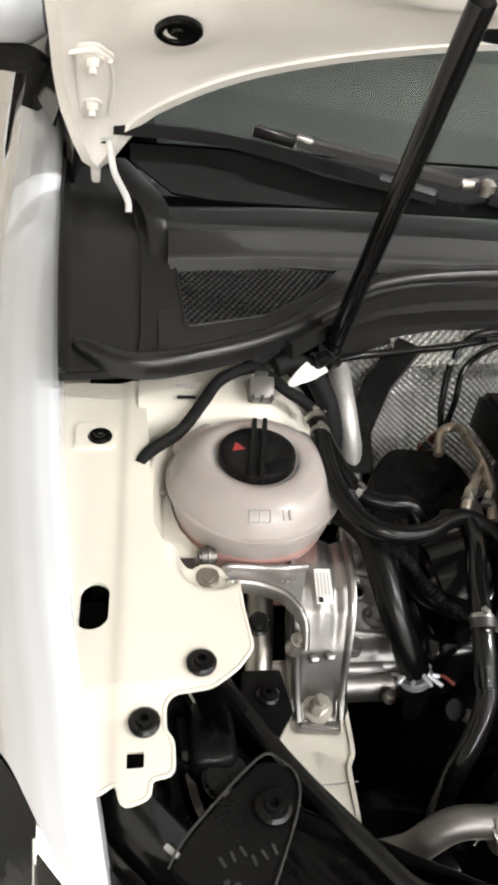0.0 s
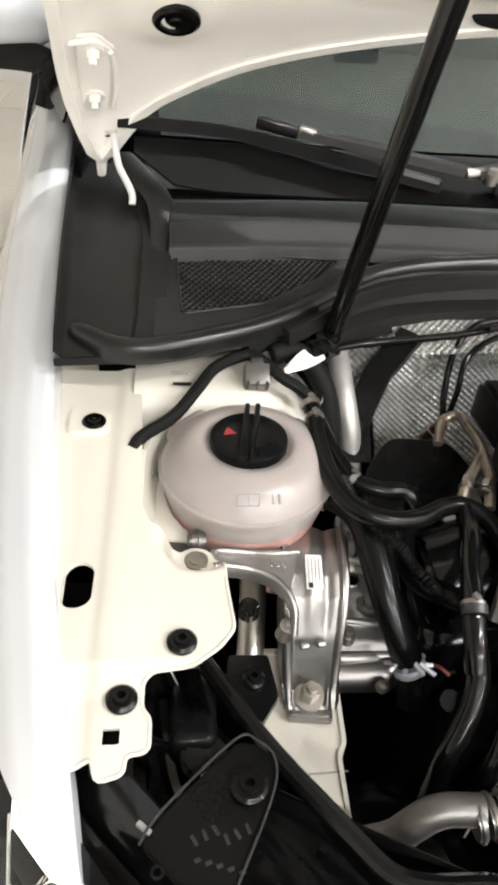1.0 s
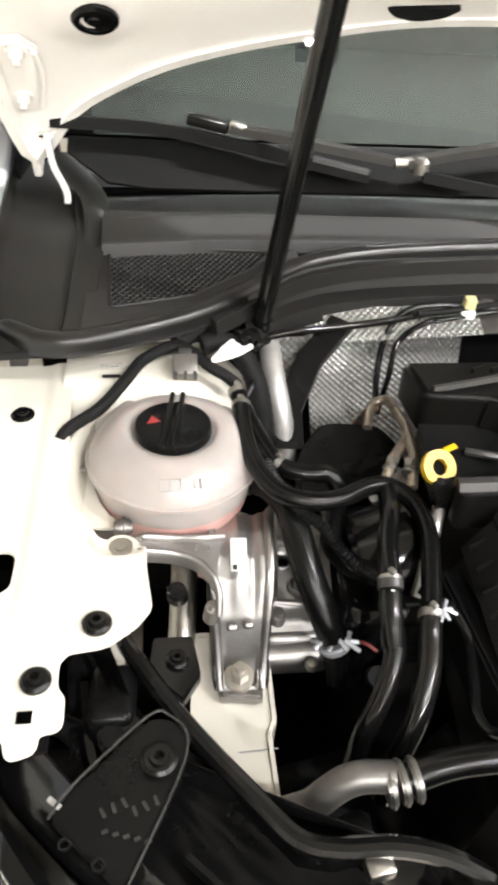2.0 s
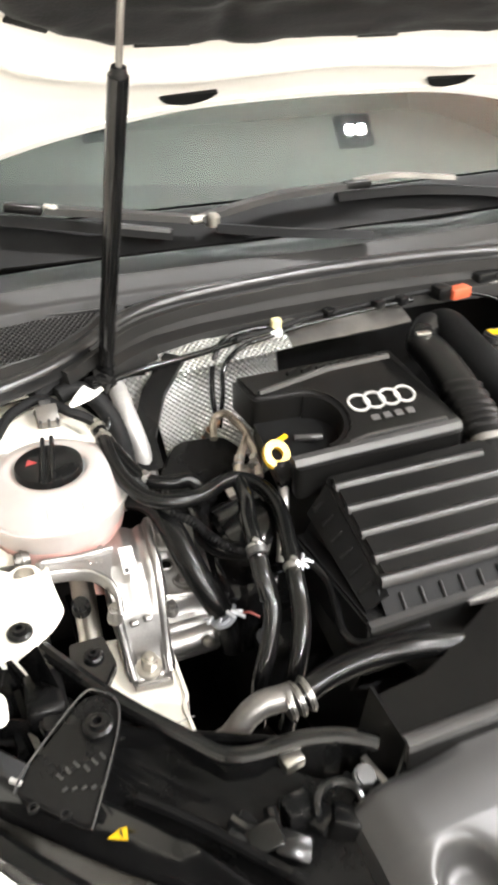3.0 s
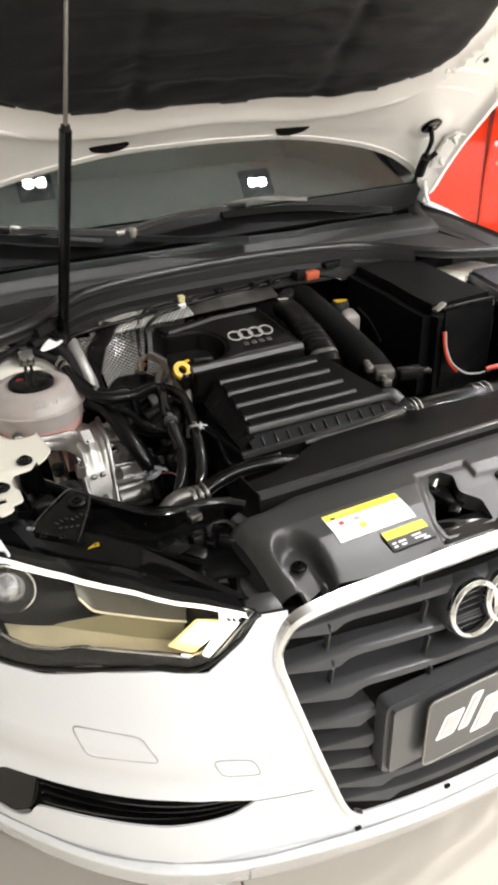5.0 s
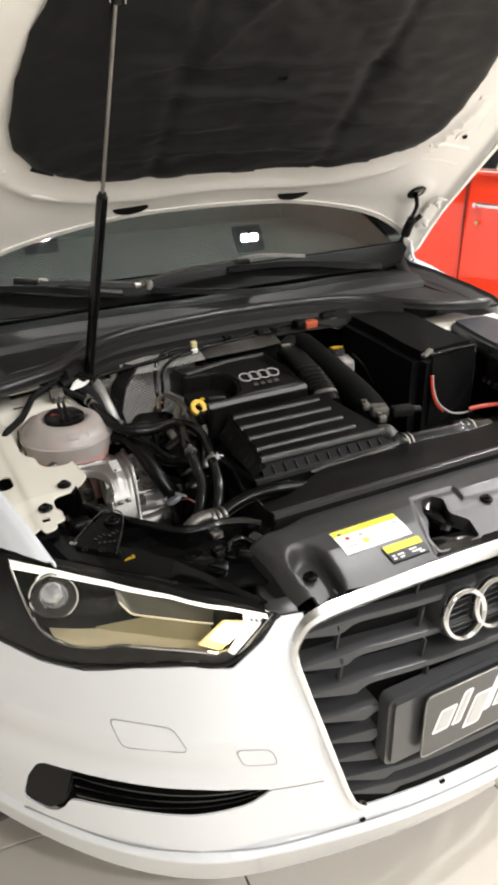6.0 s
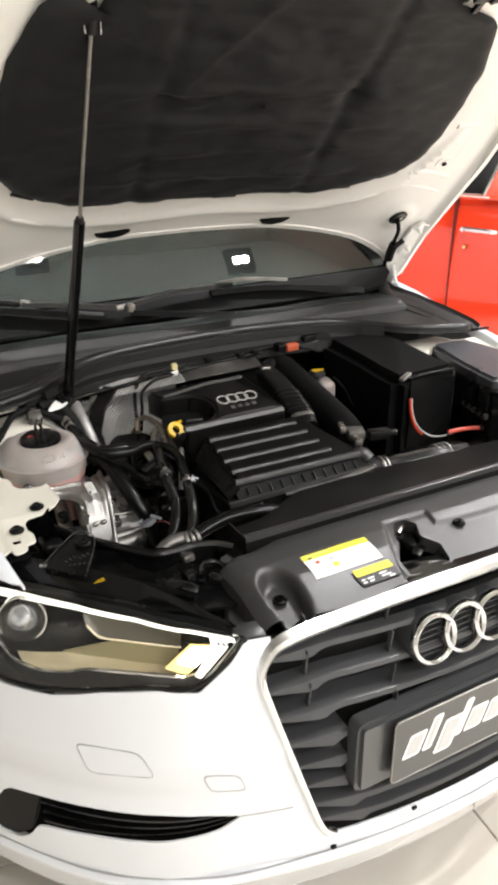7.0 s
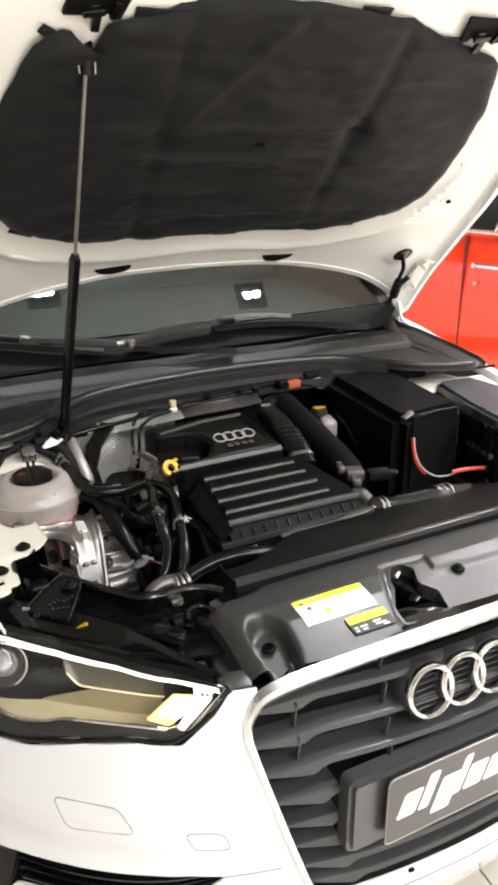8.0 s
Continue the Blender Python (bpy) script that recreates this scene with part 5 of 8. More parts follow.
def aprons():
    for s in (-1, 1):
        edge = [(fender_in(y)[0] - 0.004, y) for y in (0.54, 0.60, 0.66, 0.72, 0.79, 0.88)]
        outline = round_outline(APRON, 0.006, 3)
        outer = [p for p in outline if not (p[0] < -0.62 and p[1] < 0.93 and p[1] > 0.53)]
        poly = outer + edge
        square = [(-0.618, 0.538), (-0.606, 0.538), (-0.606, 0.527), (-0.618, 0.527)]
        x0, x1, y0, y1 = -0.71, -0.52, 0.50, 0.932
        def at(u, v):
            x, y = x0 + (x1 - x0) * u, y0 + (y1 - y0) * v
            return (s * x, y, apron_z(x, y))
        def keep(u, v):
            x, y = x0 + (x1 - x0) * u, y0 + (y1 - y0) * v
            if not inside(x, y, poly) or inside(x, y, square):
                return False
            return math.hypot((x + 0.647) / 0.0125, max(0.0, abs(y - 0.655) - 0.010) / 0.0125) > 1
        oval = [(-0.647 + 0.0125 * math.cos(t), 0.655 + 0.0125 * math.sin(t) + math.copysign(0.010, math.sin(t))) for t in [k * math.pi / 12 + 0.01 for k in range(24)]]
        def snap(x, y, z):
            for p in (poly, square, oval):
                (px, py), d = nearest_on(p, s * x, y)
                if d < 0.004:
                    return (s * px, py, apron_z(px, py))
            return (x, y, z)
        a = part("apron", sheet(fresh(), at, 110, 250, 0.004, keep, snap), CREAM, CAR, "cream white inner wing panel", sharp=60)
        # smooth rims over the cut edges
        part("apron_rim", sweep(fresh(), [Vector((s * x, y, apron_z(x, y) - 0.001)) for x, y in outer if y < 0.69], ring_profile(0.0018, 8)), CREAM, a)
        # near-black boxes below the holes stand in for their shade
        part("hole_shade", box(fresh(), (s * -0.647, 0.655, 0.815), (0.035, 0.06, 0.006), bevel=0), SHADOW, a)
        part("hole_shade", box(fresh(), (s * -0.612, 0.532, 0.815), (0.03, 0.03, 0.006), bevel=0), SHADOW, a)
        for x, y, r in ((-0.651, 0.848, 0.0125), (-0.564, 0.597, 0.0115), (-0.606, 0.557, 0.0115)):
            part("plastic_rivet", screw(fresh(), (s * x, y, apron_z(x, y) + 0.001), r), RUBBER, a, "black plastic rivet")
        pad = prism(fresh(), round_outline([(-0.677, 0.832), (-0.636, 0.832), (-0.636, 0.868), (-0.677, 0.868)], 0.008), 0, 0.004, 0.002, shape=lambda x, y, z: (s * x, y, apron_z(x, y) + z))
        part("rivet_pad", pad, CREAM, a)
        part("long_step", tube(fresh(), [(s * -0.628, y, apron_z(-0.628, y) - 0.001) for y in (0.60, 0.66, 0.74, 0.82, 0.90)], 0.0010, 8, 3), CREAM, a)
        # ledge that carries the tank, cut round it
        part("tank_ledge", sheet(fresh(), lambda u, v: (s * (0.616 - 0.065 * u), 0.735 + 0.175 * v, 0.822 - 0.006 * u + 0.05 * (0.175 * v)), 40, 70, 0.003,
             keep=lambda u, v: math.hypot(0.616 - 0.065 * u - 0.503, 0.735 + 0.175 * v - 0.802) > 0.079), CREAM, a)
        # side wall from the apron down to the long rail, and the dome of the spring tower
        def wall(u, v):
            y = 0.62 + 0.36 * u
            z = min(0.862, apron_z(-0.60, y) - 0.003) - 0.22 * v
            x = 0.600 - 0.06 * v - 0.045 * math.exp(-((y - 0.92) / 0.06) ** 2) * (1 - v)
            return (s * x, y, z)
        part("inner_wall", sheet(fresh(), wall, 24, 14, 0.004), CREAM, CAR, "cream white inner wing wall")
        def dome(u, v):
            x = 0.615 - 0.20 * u
            y = 0.865 + 0.13 * v
            z = 0.872 - 0.30 * max(0, u - 0.55) ** 2 + 0.006 * math.sin(math.pi * v) - 0.22 * max(0, 0.25 - v) ** 2 * 4
            return (s * x, y, z)
        part("spring_tower", sheet(fresh(), dome, 24, 16, 0.004), CREAM, CAR, "cream white spring tower top")
        # box rail that carries the engine mount
        def top(x, y):
            return ip(y, (0.40, 0.640), (0.55, 0.668), (0.612, 0.684), (0.622, 0.693), (0.70, 0.697))
        inner = [(-0.487, 0.70), (-0.414, 0.70), (-0.413, 0.606), (-0.419, 0.598), (-0.416, 0.540), (-0.412, 0.42), (-0.500, 0.42), (-0.494, 0.60)]
        part("chassis_rail", prism(fresh(), [(s * -x, y) for x, y in round_outline(inner, 0.006, 3)], 0.56, 0.0, 0.004, shape=lambda x, y, z: (x, y, z if z > 0.5 else top(x, y) + z)), CREAM, CAR, "cream white chassis rail", sharp=50)
        part("rail_seam", box(fresh(), (s * 0.432, 0.584, 0.6795), (0.036, 0.0012, 0.0010), (18, 0, s * -3), 0), SEAMGREY, CAR)
    # faint stamped marks on the tower, as plain bars
    for k in range(4):
        part("stamped_mark", lathe(fresh(), [(0.0034, 0), (0.0034, 0.0006), (0.0026, 0.0006), (0.0026, 0), (0.0034, 0)], pose(-0.574 + 0.0052 * k, 0.913, 0.8815), 14), INKGREY, CAR)
    part("stamped_mark", box(fresh(), (-0.566, 0.897, 0.8795), (0.019, 0.0045, 0.001), bevel=0), INK, CAR)


aprons()


# ---- coolant tank ----
def tank():
    c = (-0.503, 0.802, 0.0)
    t = thing("expansion_tank", (c[0], c[1], 0.735), "milky round coolant tank with black screw cap, pink coolant inside", "coolant tank")
    m = pose(c[0], c[1], -0.008)
    up = [(0.0, 0.886), (0.038, 0.886), (0.041, 0.889), (0.045, 0.891), (0.052, 0.8905), (0.060, 0.8875), (0.068, 0.882), (0.075, 0.8745), (0.080, 0.867), (0.082, 0.862), (0.0850, 0.861), (0.0850, 0.857), (0.082, 0.856), (0.081, 0.846), (0.078, 0.832)]
    part("tank_body", lathe(fresh(), up, m, 56), TANK, t)
    low = [(0.078, 0.832), (0.073, 0.812), (0.064, 0.795), (0.050, 0.784), (0.0, 0.780)]
    part("tank_base", lathe(fresh(), low, m, 56), PINK, t, "lower half tinted pink by coolant")
    cap = part("cap", lathe(fresh(), [(0.0365, 0.884), (0.0372, 0.889), (0.0360, 0.895), (0.0325, 0.8975), (0.0, 0.8985)], m, 40), PLASTIC, t, "black ribbed screw cap")
    for dx in (-0.005, 0.005):
        part("cap_rib", box(fresh(), tuple(m @ Vector((dx, 0, 0.9005))), (0.0055, 0.078, 0.007), (4, 0, -8), 0.0022), PLASTIC, cap)
    part("warning_mark", prism(fresh(), [(-0.0065, -0.005), (0.0065, -0.005), (0.0, 0.006)], 0.8984, 0.8990, 0, m @ pose(-0.019, 0.003, 0, 0, 0, 12)), surface("dull_red_print", (0.30, 0.03, 0.03), 0.5), cap)
    # moulded shoulders, filler neck, label window
    part("tank_shoulder", box(fresh(), tuple(m @ Vector((-0.050, 0.036, 0.866))), (0.050, 0.046, 0.024), (0, -24, 25), 0.012, 4), TANK, t)
    part("tank_shoulder", box(fresh(), tuple(m @ Vector((0.054, 0.030, 0.860))), (0.046, 0.046, 0.036), (0, 26, -20), 0.012, 4), TANK, t)
    for dx, dz, w, h in ((0, 0.0055, 0.020, 0.0012), (0, -0.0055, 0.020, 0.0012), (-0.0095, 0, 0.0012, 0.011), (0.0095, 0, 0.0012, 0.011), (0, 0, 0.0012, 0.011)):
        part("moulded_line", box(fresh(), tuple(m @ Vector((-0.004 + dx, -0.0700 + 0.75 * dz, 0.8795 + 0.65 * dz))), (w, 0.0016, h), (-48, 0, 0), 0.0004, 1), TANK, t)
    for dx in (0.018, 0.024):
        part("moulded_mark", box(fresh(), tuple(m @ Vector((dx, -0.0680, 0.8790))), (0.003, 0.002, 0.010), (-48, 0, 8), 0.0008, 1), TANK, t)
    part("lug", box(fresh(), tuple(m @ Vector((-0.091, -0.004, 0.846))), (0.012, 0.007, 0.004), (0, 20, 20), 0.001), TANK, t)
    part("neck", rod(fresh(), (-0.466, 0.770, 0.76), (-0.470, 0.756, 0.725), 0.012, 0.012, 16), PINK, t)
    # level sensor plug on the back
    plug = thing("sensor_plug", (-0.489, 0.905, 0.875), "small grey electric plug on the coolant tank", "connector")
    b = box(fresh(), (-0.489, 0.902, 0.886), (0.026, 0.024, 0.022), (35, 0, 0), 0.002)
    part("plug_body", b, PIPE, plug)
    part("plug_latch", box(fresh(), (-0.489, 0.909, 0.900), (0.014, 0.010, 0.006), (35, 0, 0), 0.002), GREYPL, plug)
    for dx in (-0.010, 0, 0.010):
        part("plug_rib", box(fresh(), (-0.489 + dx, 0.890, 0.884), (0.003, 0.004, 0.016), (35, 0, 0), 0.0005, 1), INK, plug)


PINK = surface("pink_tinted_tank_plastic", (0.66, 0.38, 0.34), 0.3, 0, 0.12, 25, 0, 300, 0.05, coat=0.2)
tank()


# ---- harness, hoses and pipes ----
def hose(name, pts, r, mat, label, category="hose", n=14, steps=8, ripple=0.0, clamps=()):
    base = min(pts, key=lambda p: p[2])
    r = r * 0.86 if mat == RUBBER and r > 0.009 else r
    t = thing(name, base, label, category)
    part(name + "_body", tube(fresh(), pts, r, n, steps, ripple), mat, t)
    path = spline(pts, steps)
    for k, cm in clamps:
        i = int(k * (len(path) - 2))
        d = (path[i + 1] - path[i]).normalized()
        part("clamp", rod(fresh(), path[i] - d * 0.0035, path[i] + d * 0.0035, r * 1.10, r * 1.10, 20, 0.001), cm, t)
        part("clamp_ear", box(fresh(), tuple(path[i] + Vector((0, 0, r * 1.25))), (0.005, 0.007, 0.004), (0, 0, 30), 0.001), cm, t)
    return t


CLIPMETAL = surface("bright_spring_clip", (0.60, 0.62, 0.66), 0.35, 0.6, 0.05, 30, 0, 500, 0.05)


def plumbing():
    hose("wiring_harness", [(-0.612, 0.812, 0.862), (-0.603, 0.824, 0.868), (-0.574, 0.843, 0.878), (-0.551, 0.878, 0.886), (-0.533, 0.908, 0.892), (-0.510, 0.922, 0.897), (-0.490, 0.922, 0.899), (-0.463, 0.897, 0.890), (-0.447, 0.892, 0.882), (-0.433, 0.890, 0.870)], 0.0062, TAPE, "taped black wiring harness lying on the tower", "cable", 10, 8, 0.06)
    hose("wiring_harness", [(-0.500, 0.940, 0.896), (-0.478, 0.955, 0.905), (-0.452, 0.972, 0.905), (-0.43, 0.985, 0.90)], 0.015, TAPE, "taped black wiring harness lying on the tower", "cable", 10, 8, 0.04)
    hose("wiring_harness", [(-0.470, 0.935, 0.893), (-0.450, 0.940, 0.896), (-0.428, 0.932, 0.885), (-0.412, 0.915, 0.862), (-0.404, 0.900, 0.830), (-0.402, 0.890, 0.79)], 0.0115, TAPE, "taped black wiring harness dropping beside the tower", "cable", 12, 8, 0.06)
    hose("cable", [(-0.430, 0.955, 0.895), (-0.418, 0.940, 0.888), (-0.412, 0.922, 0.878), (-0.416, 0.905, 0.862), (-0.425, 0.890, 0.85)], 0.0035, RUBBER, "thin black cable beside the tower", "cable", 8)
    q = thing("harness_plug", (-0.418, 0.948, 0.88), "black harness plug at the strut foot", "connector")
    part("plug_body", box(fresh(), (-0.420, 0.945, 0.892), (0.030, 0.022, 0.020), (25, 10, 30), 0.003), PLASTIC, q)
    part("plug_latch", box(fresh(), (-0.424, 0.937, 0.903), (0.012, 0.012, 0.005), (25, 10, 30), 0.001), GLOSS, q)
    for k in range(3):
        part("plug_rib", box(fresh(), (-0.412 - 0.006 * k, 0.934, 0.893 + 0.001 * k), (0.002, 0.004, 0.014), (25, 10, 30), 0.0005, 1), GLOSS, q)
    # tapered white strip stands for a painted metal bracket by the strut foot
    w = thing("white_bracket", (-0.43, 0.94, 0.88), "tapered white painted metal bracket beside the harness", "tag")
    part("bracket_strip", sheet(fresh(), lambda u, v: (-0.462 + 0.040 * u + 0.006 * v * (0.3 + u), 0.902 + 0.050 * u - 0.016 * v * (0.35 + 1.3 * u), 0.897 + 0.006 * u + 0.003 * math.sin(4 * u + 2 * v) - 0.006 * v * v), 14, 6, 0.001), STICKW, w)
    hose("coolant_hose", [(-0.434, 0.850, 0.875), (-0.434, 0.805, 0.872), (-0.428, 0.765, 0.868), (-0.412, 0.735, 0.862), (-0.385, 0.722, 0.858), (-0.352, 0.728, 0.853), (-0.322, 0.748, 0.848), (-0.298, 0.755, 0.843), (-0.277, 0.738, 0.838), (-0.272, 0.700, 0.835), (-0.281, 0.655, 0.830), (-0.290, 0.620, 0.826)], 0.0105, RUBBER,
         "black rubber coolant hose", clamps=((0.02, STEEL),))
    hose("coolant_hose", [(-0.437, 0.868, 0.880), (-0.428, 0.838, 0.868), (-0.412, 0.806, 0.852), (-0.398, 0.786, 0.845), (-0.374, 0.777, 0.842), (-0.352, 0.777, 0.840), (-0.342, 0.768, 0.825), (-0.342, 0.760, 0.79)], 0.0105, RUBBER,
         "black rubber coolant hose", clamps=((0.03, STEEL), (0.42, ALU)))
    hose("coolant_hose", [(-0.430, 0.776, 0.838), (-0.412, 0.764, 0.838), (-0.397, 0.745, 0.832), (-0.390, 0.715, 0.820), (-0.381, 0.682, 0.798), (-0.368, 0.658, 0.770), (-0.360, 0.650, 0.752)], 0.0165, RUBBER,
         "thick black rubber radiator hose", clamps=((0.04, STEEL),))
    b = thing("hose_clamp", (-0.355, 0.650, 0.733), "spring clamp on the radiator hose", "clamp")
    part("clamp_band", rod(fresh(), (-0.3590, 0.6490, 0.7480), (-0.3555, 0.6470, 0.7400), 0.0160, 0.0155, 28, 0.002), CLIPMETAL, b)
    for k in range(9):
        a = k * 2 * math.pi / 9
        part("clamp_leaf", box(fresh(), (-0.357 + 0.017 * math.cos(a), 0.647 + 0.012 * math.sin(a), 0.747 - 0.008 * math.sin(a) + 0.004 * (k % 2)), (0.010 + 0.004 * (k % 3), 0.0045, 0.0030), (35 - 15 * (k % 2), 12, math.degrees(a) + 20 * (k % 2)), 0.001, 1), CLIPMETAL, b)
    part("clamp_wire", tube(fresh(), [(-0.342, 0.654, 0.735), (-0.325, 0.658, 0.729), (-0.313, 0.653, 0.722)], 0.0018, 6), surface("dull_red_wire", (0.22, 0.04, 0.03), 0.5), b)
    hose("radiator_neck", [(-0.3570, 0.6480, 0.744), (-0.354, 0.645, 0.728), (-0.350, 0.640, 0.700)], 0.0150, RUBBER, "black neck under the radiator hose", "hose")
    hose("rubber_hose", [(-0.344, 0.790, 0.797), (-0.347, 0.758, 0.797), (-0.352, 0.725, 0.796), (-0.341, 0.700, 0.796), (-0.320, 0.684, 0.796), (-0.300, 0.672, 0.796)], 0.013, RUBBER, "smooth black rubber hose behind the coolant pipes", n=16, steps=10)
    hose("cable_loom", [(-0.413, 0.784, 0.852), (-0.405, 0.756, 0.847), (-0.392, 0.731, 0.842), (-0.366, 0.717, 0.827), (-0.353, 0.709, 0.812), (-0.333, 0.686, 0.802), (-0.309, 0.672, 0.797)], 0.0048, PLASTIC, "thin corrugated black cable loom", "cable", 10, 14, 0.28)
    # pair of metal heater pipes running down to the front
    hose("coolant_pipe", [(-0.300, 0.750, 0.842), (-0.306, 0.715, 0.846), (-0.316, 0.680, 0.842), (-0.321, 0.648, 0.836), (-0.324, 0.618, 0.822), (-0.323, 0.595, 0.800), (-0.335, 0.572, 0.775), (-0.352, 0.553, 0.745), (-0.36, 0.540, 0.70)], 0.0095, GLOSS,
         "black painted metal coolant pipe", "pipe", clamps=((0.40, ALU),))
    hose("coolant_pipe", [(-0.290, 0.620, 0.826), (-0.295, 0.600, 0.818), (-0.300, 0.575, 0.800), (-0.312, 0.550, 0.775), (-0.328, 0.532, 0.74), (-0.335, 0.525, 0.70)], 0.0100, GLOSS,
         "black painted metal coolant pipe", "pipe", clamps=((0.1, ALU),))
    t = thing("pipe_sleeve", (-0.322, 0.605, 0.80), "bright ribbed sleeve on the coolant pipe", "sleeve")
    part("sleeve_body", tube(fresh(), [(-0.3235, 0.632, 0.832), (-0.3255, 0.612, 0.820), (-0.325, 0.598, 0.806)], 0.0098, 14, 10, 0.02), GLOSS, t)
    part("sleeve_cuff", tube(fresh(), [(-0.3222, 0.642, 0.8375), (-0.3230, 0.635, 0.834)], 0.0112, 16, 4), GREYPL, t)
    for k in range(5):
        part("print_bar", box(fresh(), (-0.3235 - 0.0004 * k, 0.6275 - 0.0065 * k, 0.8395 - 0.0045 * k), (0.0030 + 0.0012 * (k % 2), 0.0038, 0.0010), (35, 0, 4), 0), INKGREY, t)
    # aluminium tube by the strut foot
    hose("metal_tube", [(-0.394, 0.985, 0.880), (-0.390, 0.962, 0.868), (-0.387, 0.928, 0.848), (-0.381, 0.905, 0.820), (-0.376, 0.893, 0.790), (-0.374, 0.886, 0.765)], 0.0125, surface("chalky_aluminium_tube", (0.50, 0.49, 0.47), 0.48, 0.55, 0.25, 40, 0.1, 500, 0.08, dirt=0.15), "chalky bent aluminium coolant tube", "pipe")
    hose("metal_tube", [(-0.395, 0.965, 0.885), (-0.370, 0.968, 0.889), (-0.320, 0.978, 0.889), (-0.255, 0.992, 0.889), (-0.20, 1.010, 0.889)], 0.0046, GLOSS, "thin black tube along the bulkhead", "pipe")
    for dx in (0.0, 0.013):
        hose("metal_tube", [(-0.330 + dx, 0.985, 0.885), (-0.338 + dx, 0.985, 0.865), (-0.350 + dx, 0.965, 0.845), (-0.352 + dx, 0.955, 0.830)], 0.0035, GLOSS, "thin bent tube painted black", "pipe", 8)
    hose("metal_tube", [(-0.262, 0.930, 0.800), (-0.262, 0.955, 0.835), (-0.25, 0.985, 0.872), (-0.225, 1.005, 0.895), (-0.185, 1.012, 0.900), (-0.14, 1.015, 0.898)], 0.0040, RUBBER, "thin looped black tube", "pipe", 8)
    hose("metal_tube", [(-0.262, 0.930, 0.800), (-0.250, 0.948, 0.840), (-0.237, 0.975, 0.870), (-0.20, 0.995, 0.886), (-0.16, 1.0, 0.890)], 0.0035, RUBBER, "thin black looped hose", "hose", 8)
    # breather pipes and sensor by the cover's corner
    tarnish = surface("tarnished_metal_tube", (0.46, 0.40, 0.33), 0.30, 0.85, 0.35, 60, 0.0, 300, 0.08)
    hose("metal_tube", [(-0.290, 0.870, 0.826), (-0.281, 0.895, 0.838), (-0.266, 0.893, 0.846), (-0.263, 0.862, 0.851), (-0.260, 0.829, 0.851), (-0.270, 0.812, 0.848), (-0.284, 0.792, 0.843), (-0.293, 0.775, 0.835)], 0.0055, tarnish, "tarnished bent metal tube", "pipe", 10)
    hose("metal_tube", [(-0.2605, 0.822, 0.851), (-0.263, 0.807, 0.851), (-0.265, 0.785, 0.849), (-0.272, 0.757, 0.838)], 0.0055, tarnish, "tarnished bent metal tube", "pipe", 10)
    s = thing("oxygen_sensor", (-0.272, 0.915, 0.79), "threaded exhaust sensor with copper nut", "sensor")
    part("sensor_body", rod(fresh(), (-0.285, 0.925, 0.79), (-0.272, 0.910, 0.826), 0.007, 0.006, 10, 0.001), surface("copper_nut", (0.50, 0.28, 0.18), 0.3, 1.0), s)
    part("sensor_nut", rod(fresh(), (-0.281, 0.920, 0.80), (-0.278, 0.917, 0.808), 0.010, 0.010, 6), STEEL, s)
    # ribbed joints
    for p in ((-0.282, 0.796, 0.844), (-0.267, 0.784, 0.849)):
        j = thing("pipe_union", p, "small bright pipe union", "connector")
        part("union_nut", rod(fresh(), p, (p[0] - 0.004, p[1] - 0.008, p[2] - 0.003), 0.0068, 0.0068, 6, 0.001), STEEL, j)
        part("union_ring", rod(fresh(), (p[0] - 0.005, p[1] - 0.010, p[2] - 0.004), (p[0] - 0.0065, p[1] - 0.013, p[2] - 0.005), 0.0075, 0.0075, 14, 0.001), ALU, j)
    # thin loom down the air box side
    hose("cable", [(-0.290, 0.650, 0.815), (-0.268, 0.632, 0.812), (-0.256, 0.605, 0.80), (-0.262, 0.572, 0.795), (-0.268, 0.540, 0.792), (-0.255, 0.520, 0.795), (-0.19, 0.515, 0.800)], 0.0045, RUBBER, "thin black electric cable", "cable", 8)
    c = thing("connector", (-0.281, 0.616, 0.818), "small bright clip on the hoses", "connector")
    for k in range(8):
        a = k * 2 * math.pi / 8 + 0.3
        part("clip_leaf", box(fresh(), (-0.281 + 0.006 * math.cos(a), 0.616 + 0.006 * math.sin(a), 0.826 + 0.003 * (k % 2)), (0.008 + 0.004 * (k % 3), 0.0034, 0.0024), (15 - 10 * (k % 2), 10, math.degrees(a)), 0.001, 1), CLIPMETAL, c)
    # large air-conditioning pipe along the front
    hose("charge_pipe", [(-0.450, 0.494, 0.738), (-0.425, 0.494, 0.749), (-0.407, 0.494, 0.758), (-0.395, 0.497, 0.768), (-0.383, 0.500, 0.777), (-0.369, 0.501, 0.782), (-0.345, 0.499, 0.783)], 0.0122, PIPE, "bare grey metal end of the charge pipe", "pipe")
    hose("charge_pipe", [(-0.335, 0.498, 0.779), (-0.305, 0.502, 0.790), (-0.265, 0.500, 0.800), (-0.220, 0.493, 0.803), (-0.17, 0.485, 0.795), (-0.12, 0.480, 0.78)], 0.0140, RUBBER, "satin black charge hose", "hose")
    r = thing("pipe_ribs", (-0.342, 0.497, 0.76), "ribbed metal joint on the charge pipe", "joint")
    for k in range(3):
        a = Vector((-0.352 + 0.010 * k, 0.4955 + 0.001 * k, 0.777 + 0.001 * k))
        part("rib_ring", rod(fresh(), a, a + Vector((0.006, 0.0006, 0.001)), 0.0175, 0.0175, 28, 0.002), DULL, r)


plumbing()


